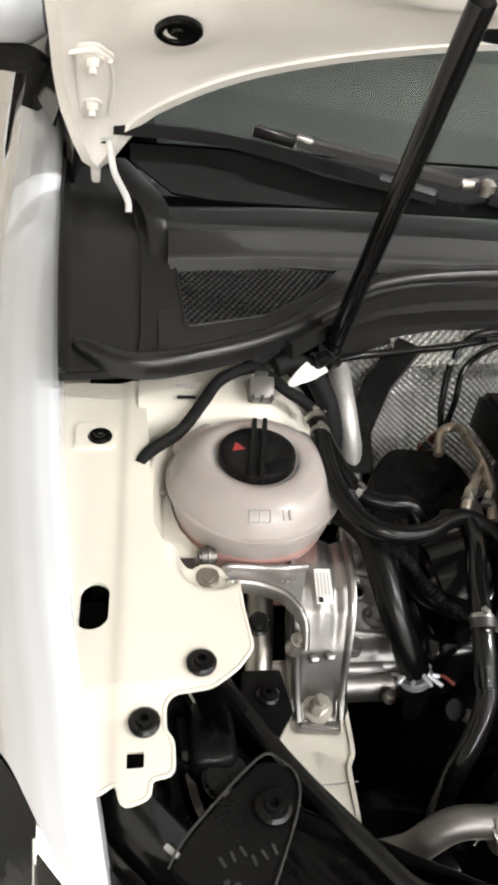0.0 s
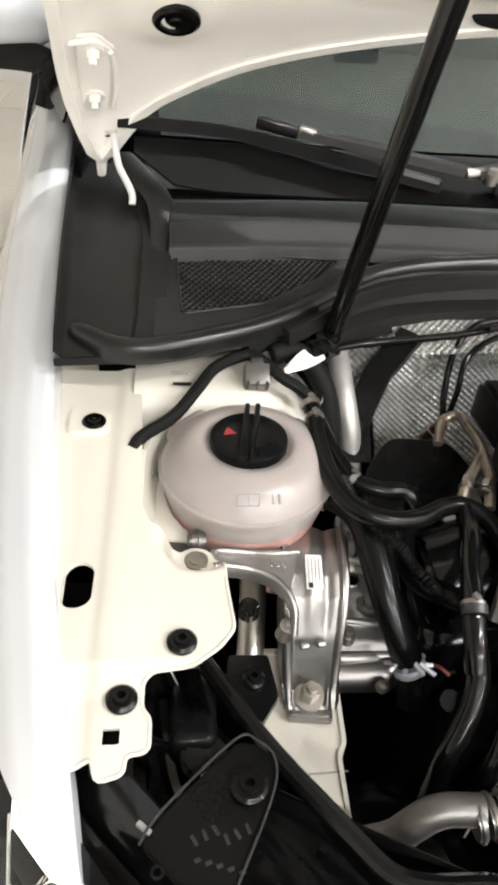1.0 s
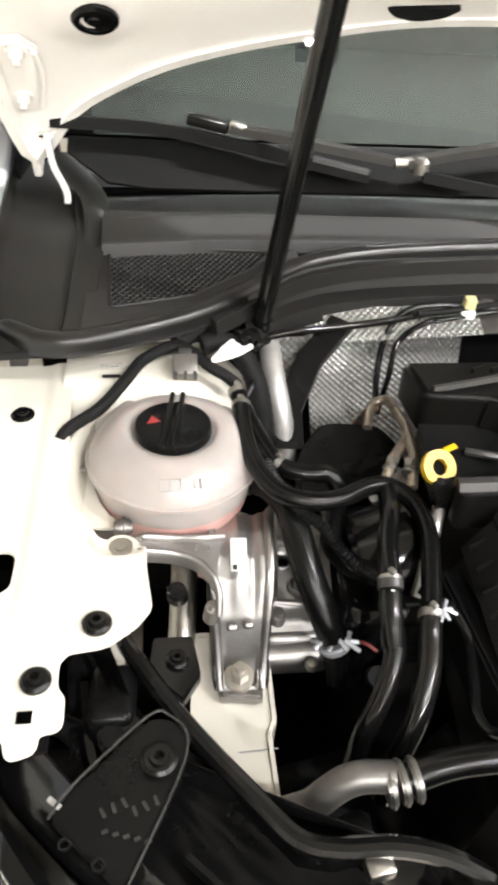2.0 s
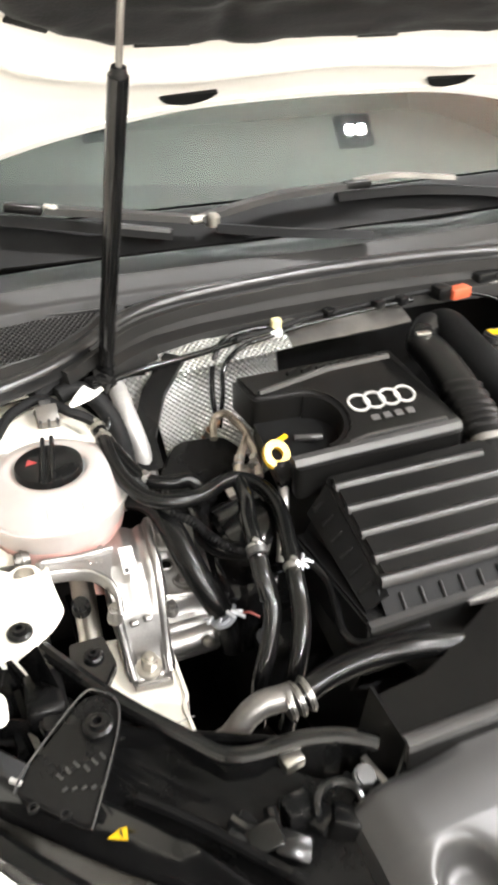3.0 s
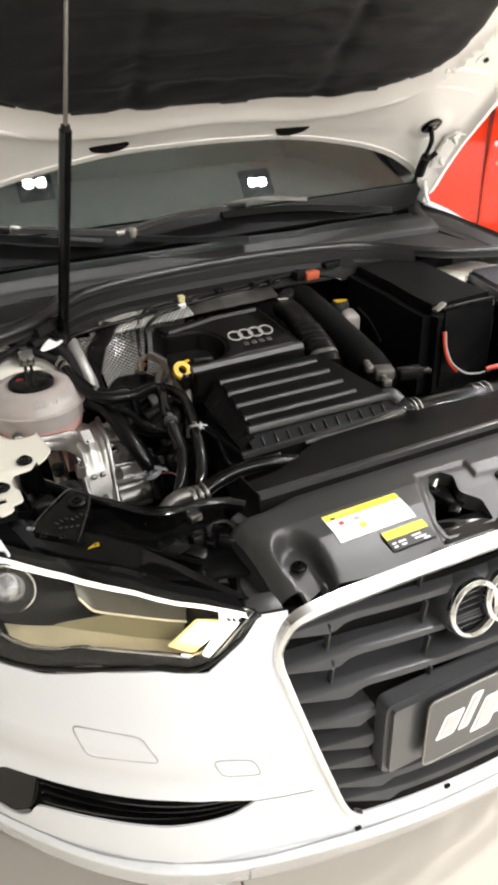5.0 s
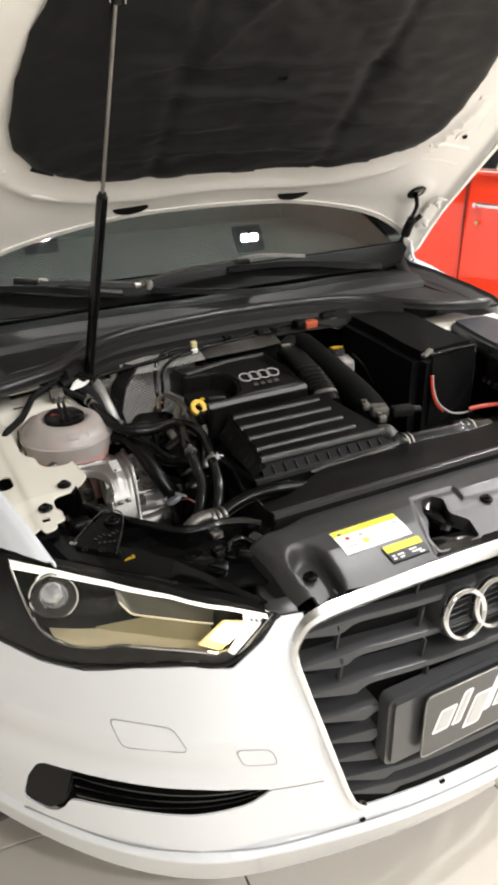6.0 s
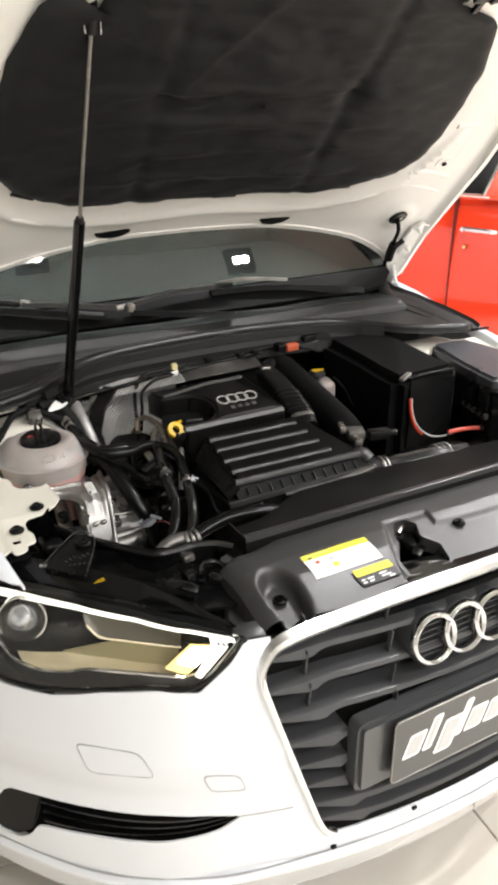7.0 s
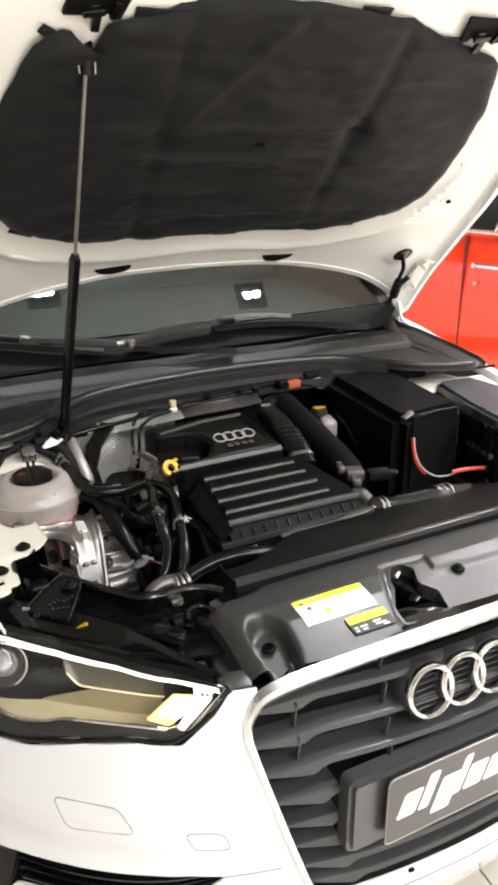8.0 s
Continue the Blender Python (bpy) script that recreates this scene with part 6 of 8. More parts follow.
# ---- engine mount and engine block ----
def engine_mount():
    t = thing("engine_mount", (-0.444, 0.70, 0.695), "cast aluminium engine mount bracket bolted to the rail", "engine mount")

    def spine(u, v):
        """Saddle of the bracket: thin side flanges, a soft middle ridge, a pocket for the bolt at its foot."""
        y = 0.632 + 0.130 * u
        z = ip(u, (0, 0.698), (0.03, 0.704), (0.12, 0.712), (0.22, 0.735), (0.30, 0.758), (0.45, 0.787), (0.6, 0.800), (0.8, 0.806), (1.0, 0.806))
        k = 2 * v - 1
        half = ip(u, (0, 0.0195), (0.2, 0.0225), (0.45, 0.0275), (0.75, 0.028), (1, 0.030))
        z += 0.006 * ip(abs(k), (0.80, 0.0), (0.90, 1.0), (1.0, 0.9))
        z += 0.0035 * math.exp(-((k + 0.12) / 0.22) ** 2) * ip(u, (0.28, 0.0), (0.40, 1.0), (0.85, 0.8))
        z -= 0.004 * math.exp(-((k - 0.42) / 0.16) ** 2) * ip(u, (0.25, 0.0), (0.4, 1.0))
        z -= 0.006 * ip(abs(k), (0.62, 1.0), (0.75, 0.0)) * ip(u, (0.02, 0.0), (0.05, 1.0), (0.17, 1.0), (0.22, 0.0))
        return (-0.4445 + half * k + 0.004 * u, y, z)
    part("bracket", sheet(fresh(), spine, 66, 40, 0.010), ALU, t, sharp=60)
    for v in (0.0, 1.0):
        edge = spline([spine(k / 10, v) for k in range(11)], 3)
        part("bracket_flange", sweep(fresh(), edge, [(-0.0022, -0.034), (-0.0024, 0.0005), (0.0, 0.0018), (0.0024, 0.0005), (0.0022, -0.034)]), ALU, t, sharp=60)
    part("bracket_foot", prism(fresh(), round_outline([(-0.4650, 0.628), (-0.4245, 0.624), (-0.4225, 0.660), (-0.4675, 0.662)], 0.004), 0.690, 0.700, 0.003), ALU, t)
    for x, y in ((-0.453, 0.6625), (-0.4375, 0.6645)):
        part("cast_tab", box(fresh(), (x, y, 0.7565), (0.0095, 0.0070, 0.010), (38, 0, 0), 0.0026, 3), ALU, t)
    # arm to the tower: a thin web between raised rims, spreading into the saddle
    far = [(-0.5370, 0.7139, 0.8245), (-0.5300, 0.7189, 0.8225), (-0.5040, 0.7209, 0.8180), (-0.4780, 0.7188, 0.8193), (-0.4580, 0.7240, 0.8150)]
    near = [(-0.5360, 0.6989, 0.8245), (-0.5260, 0.7019, 0.8215), (-0.5040, 0.7029, 0.8160), (-0.4830, 0.6945, 0.8133), (-0.4700, 0.6800, 0.8085)]
    a, b = spline(far, 6), spline(near, 6)
    part("arm_web", sheet(fresh(), lambda u, v: a[round(u * (len(a) - 1))].lerp(b[round(u * (len(a) - 1))], v) - Vector((0, 0, 0.004)), len(a) - 1, 4, 0.006), ALU, t)
    for lane in (a, b + spline([near[-1], (-0.4655, 0.668, 0.800), (-0.4660, 0.655, 0.783)], 5)[1:]):
        part("arm_rim", sweep(fresh(), lane, [(-0.0030, -0.013), (-0.0032, 0.0), (-0.0012, 0.002), (0.0012, 0.002), (0.0032, 0.0), (0.0030, -0.013)]), ALU, t, sharp=60)
    for k in range(3):
        part("cast_mark", box(fresh(), (-0.485 + 0.006 * k, 0.706, 0.8185 - 0.001 * k), (0.003, 0.006, 0.0012), (10, 0, 10), 0.0004, 1), ALU, t)
    part("arm_end", lathe(fresh(), [(0.0, -0.006), (0.0170, -0.006), (0.0170, -0.001), (0.0150, 0.0008), (0.0, 0.0010)], pose(-0.552, 0.7044, 0.8230), 32), CREAM, t, "cream painted mounting boss")
    b = rod(fresh(), (-0.446, 0.6435, 0.704), (-0.446, 0.6375, 0.727), 0.0088, 0.0086, 6, 0.001)
    rod(b, (-0.446, 0.6450, 0.701), (-0.446, 0.6420, 0.710), 0.0145, 0.0140, 28, 0.001)
    rod(b, (-0.446, 0.6375, 0.727), (-0.446, 0.6355, 0.734), 0.0052, 0.0048, 16, 0.001)
    part("flange_bolt", b, STEEL, t, "flanged hex bolt")
    part("side_lug", rod(fresh(), (-0.4715, 0.672, 0.760), (-0.4705, 0.664, 0.786), 0.0085, 0.0070, 18, 0.002), ALU, t)
    part("lug_pin", rod(fresh(), (-0.4705, 0.664, 0.785), (-0.4700, 0.6625, 0.790), 0.0040, 0.0038, 14, 0.0008), STEEL, t)
    part("label", box(fresh(), (-0.4455, 0.7030, 0.8105), (0.0150, 0.036, 0.0008), (9, 0, -3), 0), STICKW, t, "white part label")
    for k in range(4):
        part("label_bar", box(fresh(), (-0.4505 + 0.0032 * k, 0.7045, 0.8115), (0.0008, 0.024, 0.0006), (9, 0, -3), 0), INKGREY, t)
    part("label_block", box(fresh(), (-0.4500, 0.6885, 0.8095), (0.0040, 0.0050, 0.0006), (9, 0, -3), 0), INK, t)
    bolt = rod(fresh(), (-0.552, 0.7044, 0.8225), (-0.552, 0.7034, 0.8275), 0.0085, 0.0075, 16, 0.002)
    rod(bolt, (-0.552, 0.7044, 0.8215), (-0.552, 0.7044, 0.8250), 0.0115, 0.0115, 24, 0.001)
    part("tower_bolt", bolt, STEEL, t)
    b = rod(fresh(), (-0.559, 0.730, 0.822), (-0.543, 0.732, 0.821), 0.0085, 0.0085, 24, 0.002)
    rod(b, (-0.554, 0.7305, 0.822), (-0.548, 0.7315, 0.821), 0.0105, 0.0105, 24, 0.002)
    part("bush", b, PIPE, t)
    # short silver strut and black cap beside it
    s = thing("sensor_tube", (-0.495, 0.67, 0.67), "bright metal tube with a black knurled cap", "tube")
    part("tube_body", tube(fresh(), [(-0.494, 0.750, 0.765), (-0.496, 0.715, 0.745), (-0.499, 0.680, 0.722), (-0.503, 0.645, 0.690)], 0.0130, 18), STEEL, s)
    part("knob", rod(fresh(), (-0.502, 0.697, 0.762), (-0.503, 0.690, 0.778), 0.0105, 0.0095, 14, 0.001), RUBBER, s)
    for k in range(7):
        a = k * math.pi * 2 / 7
        part("knob_rib", box(fresh(), (-0.503 + 0.008 * math.cos(a), 0.690 + 0.007 * math.sin(a), 0.778), (0.003, 0.003, 0.006), (0, 0, math.degrees(a)), 0.0008, 1), RUBBER, s)


engine_mount()


def engine():
    e = thing("engine", (-0.2, 0.78, 0.42), "dark engine block with cast aluminium cylinder head side", "engine")
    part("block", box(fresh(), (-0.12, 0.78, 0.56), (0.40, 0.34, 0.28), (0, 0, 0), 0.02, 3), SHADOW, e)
    def cover(u, v):
        """Cast timing cover: a sloping face with pockets, folding down to a round lower edge."""
        x = ip(v, (0, -0.412), (1, -0.352)) + 0.010 * u
        y = 0.668 + 0.150 * u
        z = ip(u, (0, 0.692), (0.06, 0.712), (0.16, 0.722), (0.20, 0.742), (0.6, 0.758), (1, 0.768))
        for px, py, r, d in ((0.25, 0.74, 0.10, 0.010), (0.55, 0.80, 0.09, 0.012), (0.20, 0.50, 0.08, 0.012), (0.62, 0.56, 0.10, 0.012)):
            z -= d / (1 + math.exp((math.hypot((v - px) * 0.45, u - py) - r * 0.55) / 0.010))
        return (x, y, z)
    part("timing_cover", sheet(fresh(), cover, 70, 36, 0.014), ALU, e, "cast aluminium timing cover", sharp=60)
    b = rod(fresh(), (-0.420, 0.674, 0.694), (-0.352, 0.672, 0.700), 0.0150, 0.0150, 28, 0.003)
    box(b, (-0.386, 0.690, 0.690), (0.064, 0.040, 0.050), (-14, 0, 0), 0.008, 3)
    part("lower_case", b, ALU, e)
    for pts in ([(-0.409, 0.700, 0.748), (-0.404, 0.735, 0.754), (-0.400, 0.765, 0.760), (-0.396, 0.810, 0.768)],
                [(-0.408, 0.699, 0.746), (-0.388, 0.696, 0.746), (-0.366, 0.694, 0.746)], [(-0.366, 0.694, 0.746), (-0.362, 0.730, 0.754), (-0.354, 0.770, 0.762)],
                [(-0.400, 0.765, 0.760), (-0.380, 0.757, 0.760), (-0.362, 0.745, 0.758)]):
        part("casting_rib", tube(fresh(), pts, 0.0032, 8, 5), ALU, e)
    for x, y, z, r in ((-0.381, 0.716, 0.750, 0.0125), (-0.387, 0.800, 0.764, 0.0120), (-0.405, 0.690, 0.738, 0.0070)):
        q = rod(fresh(), (x, y, z - 0.010), (x, y - 0.003, z + 0.009), r * 0.70, r * 0.66, 6, 0.001)
        rod(q, (x, y, z - 0.012), (x, y - 0.001, z + 0.001), r, r, 28, 0.001)
        part("bolt", q, ALU, e)
    for x, y, z, r in ((-0.396, 0.742, 0.752, 0.0070), (-0.380, 0.758, 0.755, 0.0090), (-0.402, 0.775, 0.757, 0.0065)):
        part("cast_hole", lathe(fresh(), [(r * 1.25, -0.004), (r * 1.2, 0.003), (r, 0.004), (r * 0.92, -0.004), (0, -0.005)], pose(x, y, z, 10), 24), ALU, e)
        # black disc puts the shade inside the hole into colour
        part("hole_dark", lathe(fresh(), [(r * 0.90, 0.0), (0.0, 0.0), (0.0, -0.001), (r * 0.90, -0.001)], pose(x, y - 0.0005, z + 0.0008, 10), 20), SHADOW, e)
    part("front_plate", box(fresh(), (-0.303, 0.694, 0.684), (0.075, 0.044, 0.036), (-8, 0, -2), 0.006), ALU, e)
    part("plate_slot", box(fresh(), (-0.312, 0.696, 0.7022), (0.010, 0.020, 0.002), (-8, 0, -12), 0.001), SHADOW, e)
    for x, y, z in ((-0.376, 0.648, 0.712), (-0.300, 0.632, 0.700)):
        part("ball_stud", lathe(fresh(), [(0, -0.007), (0.005, -0.005), (0.007, 0), (0.005, 0.005), (0, 0.007)], pose(x, y, z), 16), STEEL, e)
    part("dark_port", rod(fresh(), (-0.315, 0.640, 0.700), (-0.315, 0.632, 0.712), 0.010, 0.010, 20), SHADOW, e)
    # black turbo cover with drum behind the hoses
    t = thing("turbo_shroud", (-0.31, 0.85, 0.72), "round matt black turbo shroud", "shroud")
    rim_line = round_outline([(-0.372, 0.812), (-0.368, 0.862), (-0.340, 0.892), (-0.268, 0.894), (-0.246, 0.850), (-0.262, 0.812), (-0.305, 0.796), (-0.350, 0.796)], 0.018, 4)

    def shroud(x, y, z):
        crest = -0.336 + 0.36 * (0.892 - y)
        return (x, y, z + (0.20 * (y - 0.84) - (0.45 if x < crest else 0.10) * abs(x - crest) if z > 0.75 else 0))
    part("shroud_cap", prism(fresh(), rim_line, 0.70, 0.812, 0.006, shape=shroud), PLASTIC, t)
    part("drum", rod(fresh(), (-0.320, 0.740, 0.745), (-0.255, 0.745, 0.765), 0.060, 0.060, 40, 0.006), GLOSS, t)
    part("bright_ring", rod(fresh(), (-0.300, 0.790, 0.792), (-0.288, 0.790, 0.796), 0.020, 0.020, 24, 0.002), ALU, t)
    part("bright_ring", rod(fresh(), (-0.276, 0.792, 0.800), (-0.262, 0.792, 0.804), 0.024, 0.024, 24, 0.002), ALU, t)
    part("lower_case", box(fresh(), (-0.30, 0.735, 0.70), (0.10, 0.16, 0.10), (-10, 0, 0), 0.02, 3), GLOSS, t)
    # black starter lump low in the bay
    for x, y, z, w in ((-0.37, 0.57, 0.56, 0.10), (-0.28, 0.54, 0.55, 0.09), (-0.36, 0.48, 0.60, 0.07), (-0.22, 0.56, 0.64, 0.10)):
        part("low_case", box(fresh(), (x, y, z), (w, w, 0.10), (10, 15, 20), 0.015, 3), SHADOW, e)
    part("low_drum", rod(fresh(), (-0.385, 0.50, 0.665), (-0.345, 0.51, 0.665), 0.020, 0.020, 20, 0.002), PLASTIC, e)


engine()


def heat_shield():
    h = thing("heat_shield", (-0.25, 1.0, 0.70), "dimpled aluminium foil heat shield on the bulkhead", "heat shield")
    def big(u, v):
        x = -0.350 + (0.230 - 0.03 * v) * u
        y = 1.06 - 0.19 * (v ** 1.4) * (1 - 0.35 * u) + 0.015 * math.sin(7 * u)
        z = 0.885 - 0.16 * v
        return (x, y, z + 0.004 * noise.noise((x * 12, y * 14, 2.0)))
    part("shield_sheet", sheet(fresh(), big, 30, 24, 0.002, keep=lambda u, v: u > 0.07 or v > 0.9), FOIL, h, sharp=60)
    def strip(x, v):
        return (x, ip(x, (-0.32, 1.026), (-0.10, 1.045), (0.1, 1.056)) + 0.012 - 0.066 * v, 0.894 - 0.014 * v - 0.006 * v * v + 0.002 * noise.noise((x * 20, v * 2, 4.0)))
    part("shield_strip", sheet(fresh(), lambda u, v: strip(-0.322 + 0.195 * u, v), 24, 8, 0.002), FOIL, h, sharp=60)
    part("bulkhead_strip", sheet(fresh(), lambda u, v: strip(-0.126 + 0.205 * u, v), 24, 8, 0.002), PIPE, h, "dull grey metal bulkhead edge", sharp=60)
    part("shield_bolt", lathe(fresh(), [(0.013, 0), (0.012, 0.004), (0.006, 0.006), (0, 0.006)], pose(-0.115, 1.022, 0.893), 20), ALU, h)
    def left(u, v):
        return (-0.385 + 0.05 * u, 0.995 - 0.03 * v, 0.868 - 0.05 * v)
    part("shield_sheet", sheet(fresh(), left, 8, 6, 0.002), FOIL, h)
    # dark bracket slanting down to the shield
    part("black_bracket", sweep(fresh(), [Vector((-0.300, 1.0, 0.885)), Vector((-0.345, 0.955, 0.86)), Vector((-0.372, 0.915, 0.82)), Vector((-0.372, 0.88, 0.79))], [(-0.016, -0.004), (-0.016, 0.004), (0.016, 0.004), (0.016, -0.004)]), PLASTIC, h)
    c = thing("wire_clip", (-0.146, 1.008, 0.885), "pale yellow plug on the bulkhead wiring", "connector")
    part("clip_body", box(fresh(), (-0.146, 1.008, 0.903), (0.014, 0.012, 0.020), (10, 0, 0), 0.002), surface("pale_yellow_plug", (0.65, 0.58, 0.30), 0.4), c)
    part("clip_foot", box(fresh(), (-0.148, 1.003, 0.893), (0.018, 0.012, 0.010), (10, 0, 0), 0.002), STICKW, c)
    hose("wiring_harness", [(-0.21, 1.0, 0.895), (-0.15, 1.006, 0.898), (-0.09, 1.020, 0.900), (-0.03, 1.026, 0.900), (0.06, 1.035, 0.902), (0.13, 1.032, 0.906)], 0.0042, TAPE, "thin black wiring along the bulkhead", "cable", 8)
    hose("wiring_harness", [(-0.19, 0.992, 0.890), (-0.11, 1.008, 0.894), (-0.02, 1.018, 0.896), (0.09, 1.022, 0.900)], 0.0035, RUBBER, "thin black wiring along the bulkhead", "cable", 8)
    for x in (-0.055, 0.03, 0.07):
        k = thing("cable_clip", (x, 1.022, 0.90), "small black cable clip", "clip")
        part("clip_body", box(fresh(), (x, 1.022, 0.902), (0.018, 0.016, 0.014), (0, 0, 20), 0.003), PLASTIC, k)
    r = thing("red_connector", (0.164, 1.014, 0.89), "red electric connector on the bulkhead", "connector")
    part("connector_body", box(fresh(), (0.168, 1.014, 0.904), (0.036, 0.020, 0.018), (0, 0, 8), 0.003), surface("faded_orange_plug", (0.44, 0.085, 0.035), 0.45), r)
    part("connector_cap", box(fresh(), (0.140, 1.020, 0.906), (0.026, 0.026, 0.022), (0, 0, 8), 0.005), PLASTIC, r)
    hose("cable", [(0.185, 1.014, 0.900), (0.215, 1.0, 0.895), (0.235, 0.99, 0.888), (0.26, 1.0, 0.89)], 0.003, RUBBER, "thin black cable along the engine", "cable", 8)


heat_shield()


# ---- engine cover, air box, intake ----
def cov_z(y):
    return 0.834 + 0.30 * (y - 0.557)


DULLBAR = surface("dull_moulded_silver", (0.085, 0.082, 0.08), 0.4, 0.2)


def engine_cover():
    t = thing("engine_cover", (-0.15, 0.78, 0.86), "charcoal plastic engine cover with four silver rings", "engine cover")
    # main plate with a round bite for the dipstick
    out = [(-0.262, 0.872), (-0.256, 0.892), (-0.052, 0.896), (-0.040, 0.876), (-0.026, 0.716), (-0.034, 0.702), (-0.180, 0.702), (-0.250, 0.700), (-0.262, 0.712), (-0.262, 0.722)]
    bite = [(-0.205 + 0.042 * math.cos(a), 0.763 + 0.040 * math.sin(a)) for a in [math.radians(d) for d in range(-80, 81, 16)]]
    out = out[:8] + [(-0.250, 0.720)] + [(-0.215, 0.722)] + bite + [(-0.215, 0.804), (-0.262, 0.806)]
    bend = lambda x, y, z: (x, y, cov_z(y) + z - 0.020 * max(0, (y - 0.825) / 0.04) ** 1.5)
    part("cover_plate", prism(fresh(), round_outline(out, 0.012, 3), -0.040, 0.004, 0.005, None, 3, bend), COVER, t, sharp=40)
    # raised border lips
    part("lip", sweep(fresh(), [Vector(bend(x, y, 0.005)) for x, y in ((-0.250, 0.814), (-0.150, 0.834), (-0.062, 0.838))], [(-0.0035, -0.003), (-0.002, 0.002), (0.002, 0.002), (0.0035, -0.003)]), GREYPL, t)
    part("lip", sweep(fresh(), [Vector(bend(x, y, 0.005)) for x, y in ((-0.252, 0.709), (-0.175, 0.710), (-0.035, 0.711))], [(-0.009, -0.006), (-0.007, 0.002), (-0.003, 0.005), (0.004, 0.004), (0.008, -0.003)]), GREYPL, t)
    part("lip", sweep(fresh(), [Vector(bend(x, y, 0.004)) for x, y in ((-0.175, 0.718), (-0.150, 0.722), (-0.046, 0.722))], [(-0.003, -0.003), (-0.002, 0.002), (0.002, 0.002), (0.003, -0.003)]), GREYPL, t)
    for k in range(7):
        x = -0.20 + 0.020 * k
        part("slash_rib", sweep(fresh(), [Vector(bend(x, 0.845, 0.003)), Vector(bend(x + 0.018, 0.858, 0.003))], [(-0.0022, -0.003), (-0.001, 0.002), (0.001, 0.002), (0.0022, -0.003)]), COVER, t)
    for k in range(4):
        m = Matrix.Translation(bend(-0.1405 + 0.0207 * k, 0.768, 0.0055)) @ pose(0, 0, 0, 17)
        part("badge_ring", lathe(fresh(), [(0.0140, 0), (0.0140, 0.002), (0.0112, 0.002), (0.0112, 0), (0.0140, 0)], m, 32), SATIN, t, "plain silver ring")
    for k in range(4):
        part("badge_bar", box(fresh(), tuple(bend(-0.1300 + 0.0155 * k, 0.744, 0.005)), (0.0100, 0.0085, 0.0016), (17, 0, 0), 0.0004, 1), DULLBAR, t)
    # moulded wall inside the bite and a clip below it
    part("bite_wall", sweep(fresh(), [Vector(bend(x, y, -0.012)) for x, y in bite], [(-0.003, -0.03), (-0.003, 0.012), (0.003, 0.012), (0.003, -0.03)]), COVER, t)
    part("bite_floor", prism(fresh(), [(-0.26, 0.722), (-0.20, 0.722)] + bite + [(-0.20, 0.806), (-0.26, 0.806)], -0.05, -0.030, 0, None, 2, bend), PLASTIC, t)
    part("bite_clip", tube(fresh(), [(-0.222, 0.770, 0.872), (-0.205, 0.762, 0.874), (-0.192, 0.758, 0.874)], 0.004, 8), GREYPL, t)
    d = thing("dipstick", (-0.252, 0.756, 0.83), "yellow ring handle of the oil dipstick", "dipstick")
    m = Matrix.Translation((-0.252, 0.755, 0.865)) @ pose(0, 0, 0, 42, 8, 0)
    part("handle", (lambda b: (b.transform(m), b)[1])(sweep(fresh(), [Vector((0.0120 * math.cos(a), 0.0128 * math.sin(a), 0)) for a in [k * math.pi / 14 for k in range(28)]], [(-0.0045, -0.004), (-0.0045, 0.004), (0.0045, 0.004), (0.0045, -0.004)], (0, 0, 1), True)), YELLOW, d)
    part("tab", box(fresh(), (-0.236, 0.775, 0.872), (0.016, 0.006, 0.003), (15, 0, 30), 0.001), YELLOW, d)
    part("guide_tube", tube(fresh(), [(-0.251, 0.742, 0.853), (-0.256, 0.722, 0.835), (-0.268, 0.695, 0.812), (-0.280, 0.67, 0.78)], 0.0062, 10), ALU, d)
    part("stopper", rod(fresh(), (-0.250, 0.748, 0.857), (-0.254, 0.735, 0.845), 0.0085, 0.0075, 14, 0.001), PLASTIC, d)


engine_cover()


RIBPL = surface("satin_rib_plastic", (0.019, 0.0186, 0.018), 0.30, 0, 0.2, 10, 0.05, 900, 0.06, spec=0.36)


DULLBLACK = surface("dull_black_plastic", (0.006, 0.006, 0.006), 0.5, 0, 0.2, 10, 0.05, 900, 0.06, spec=0.10)


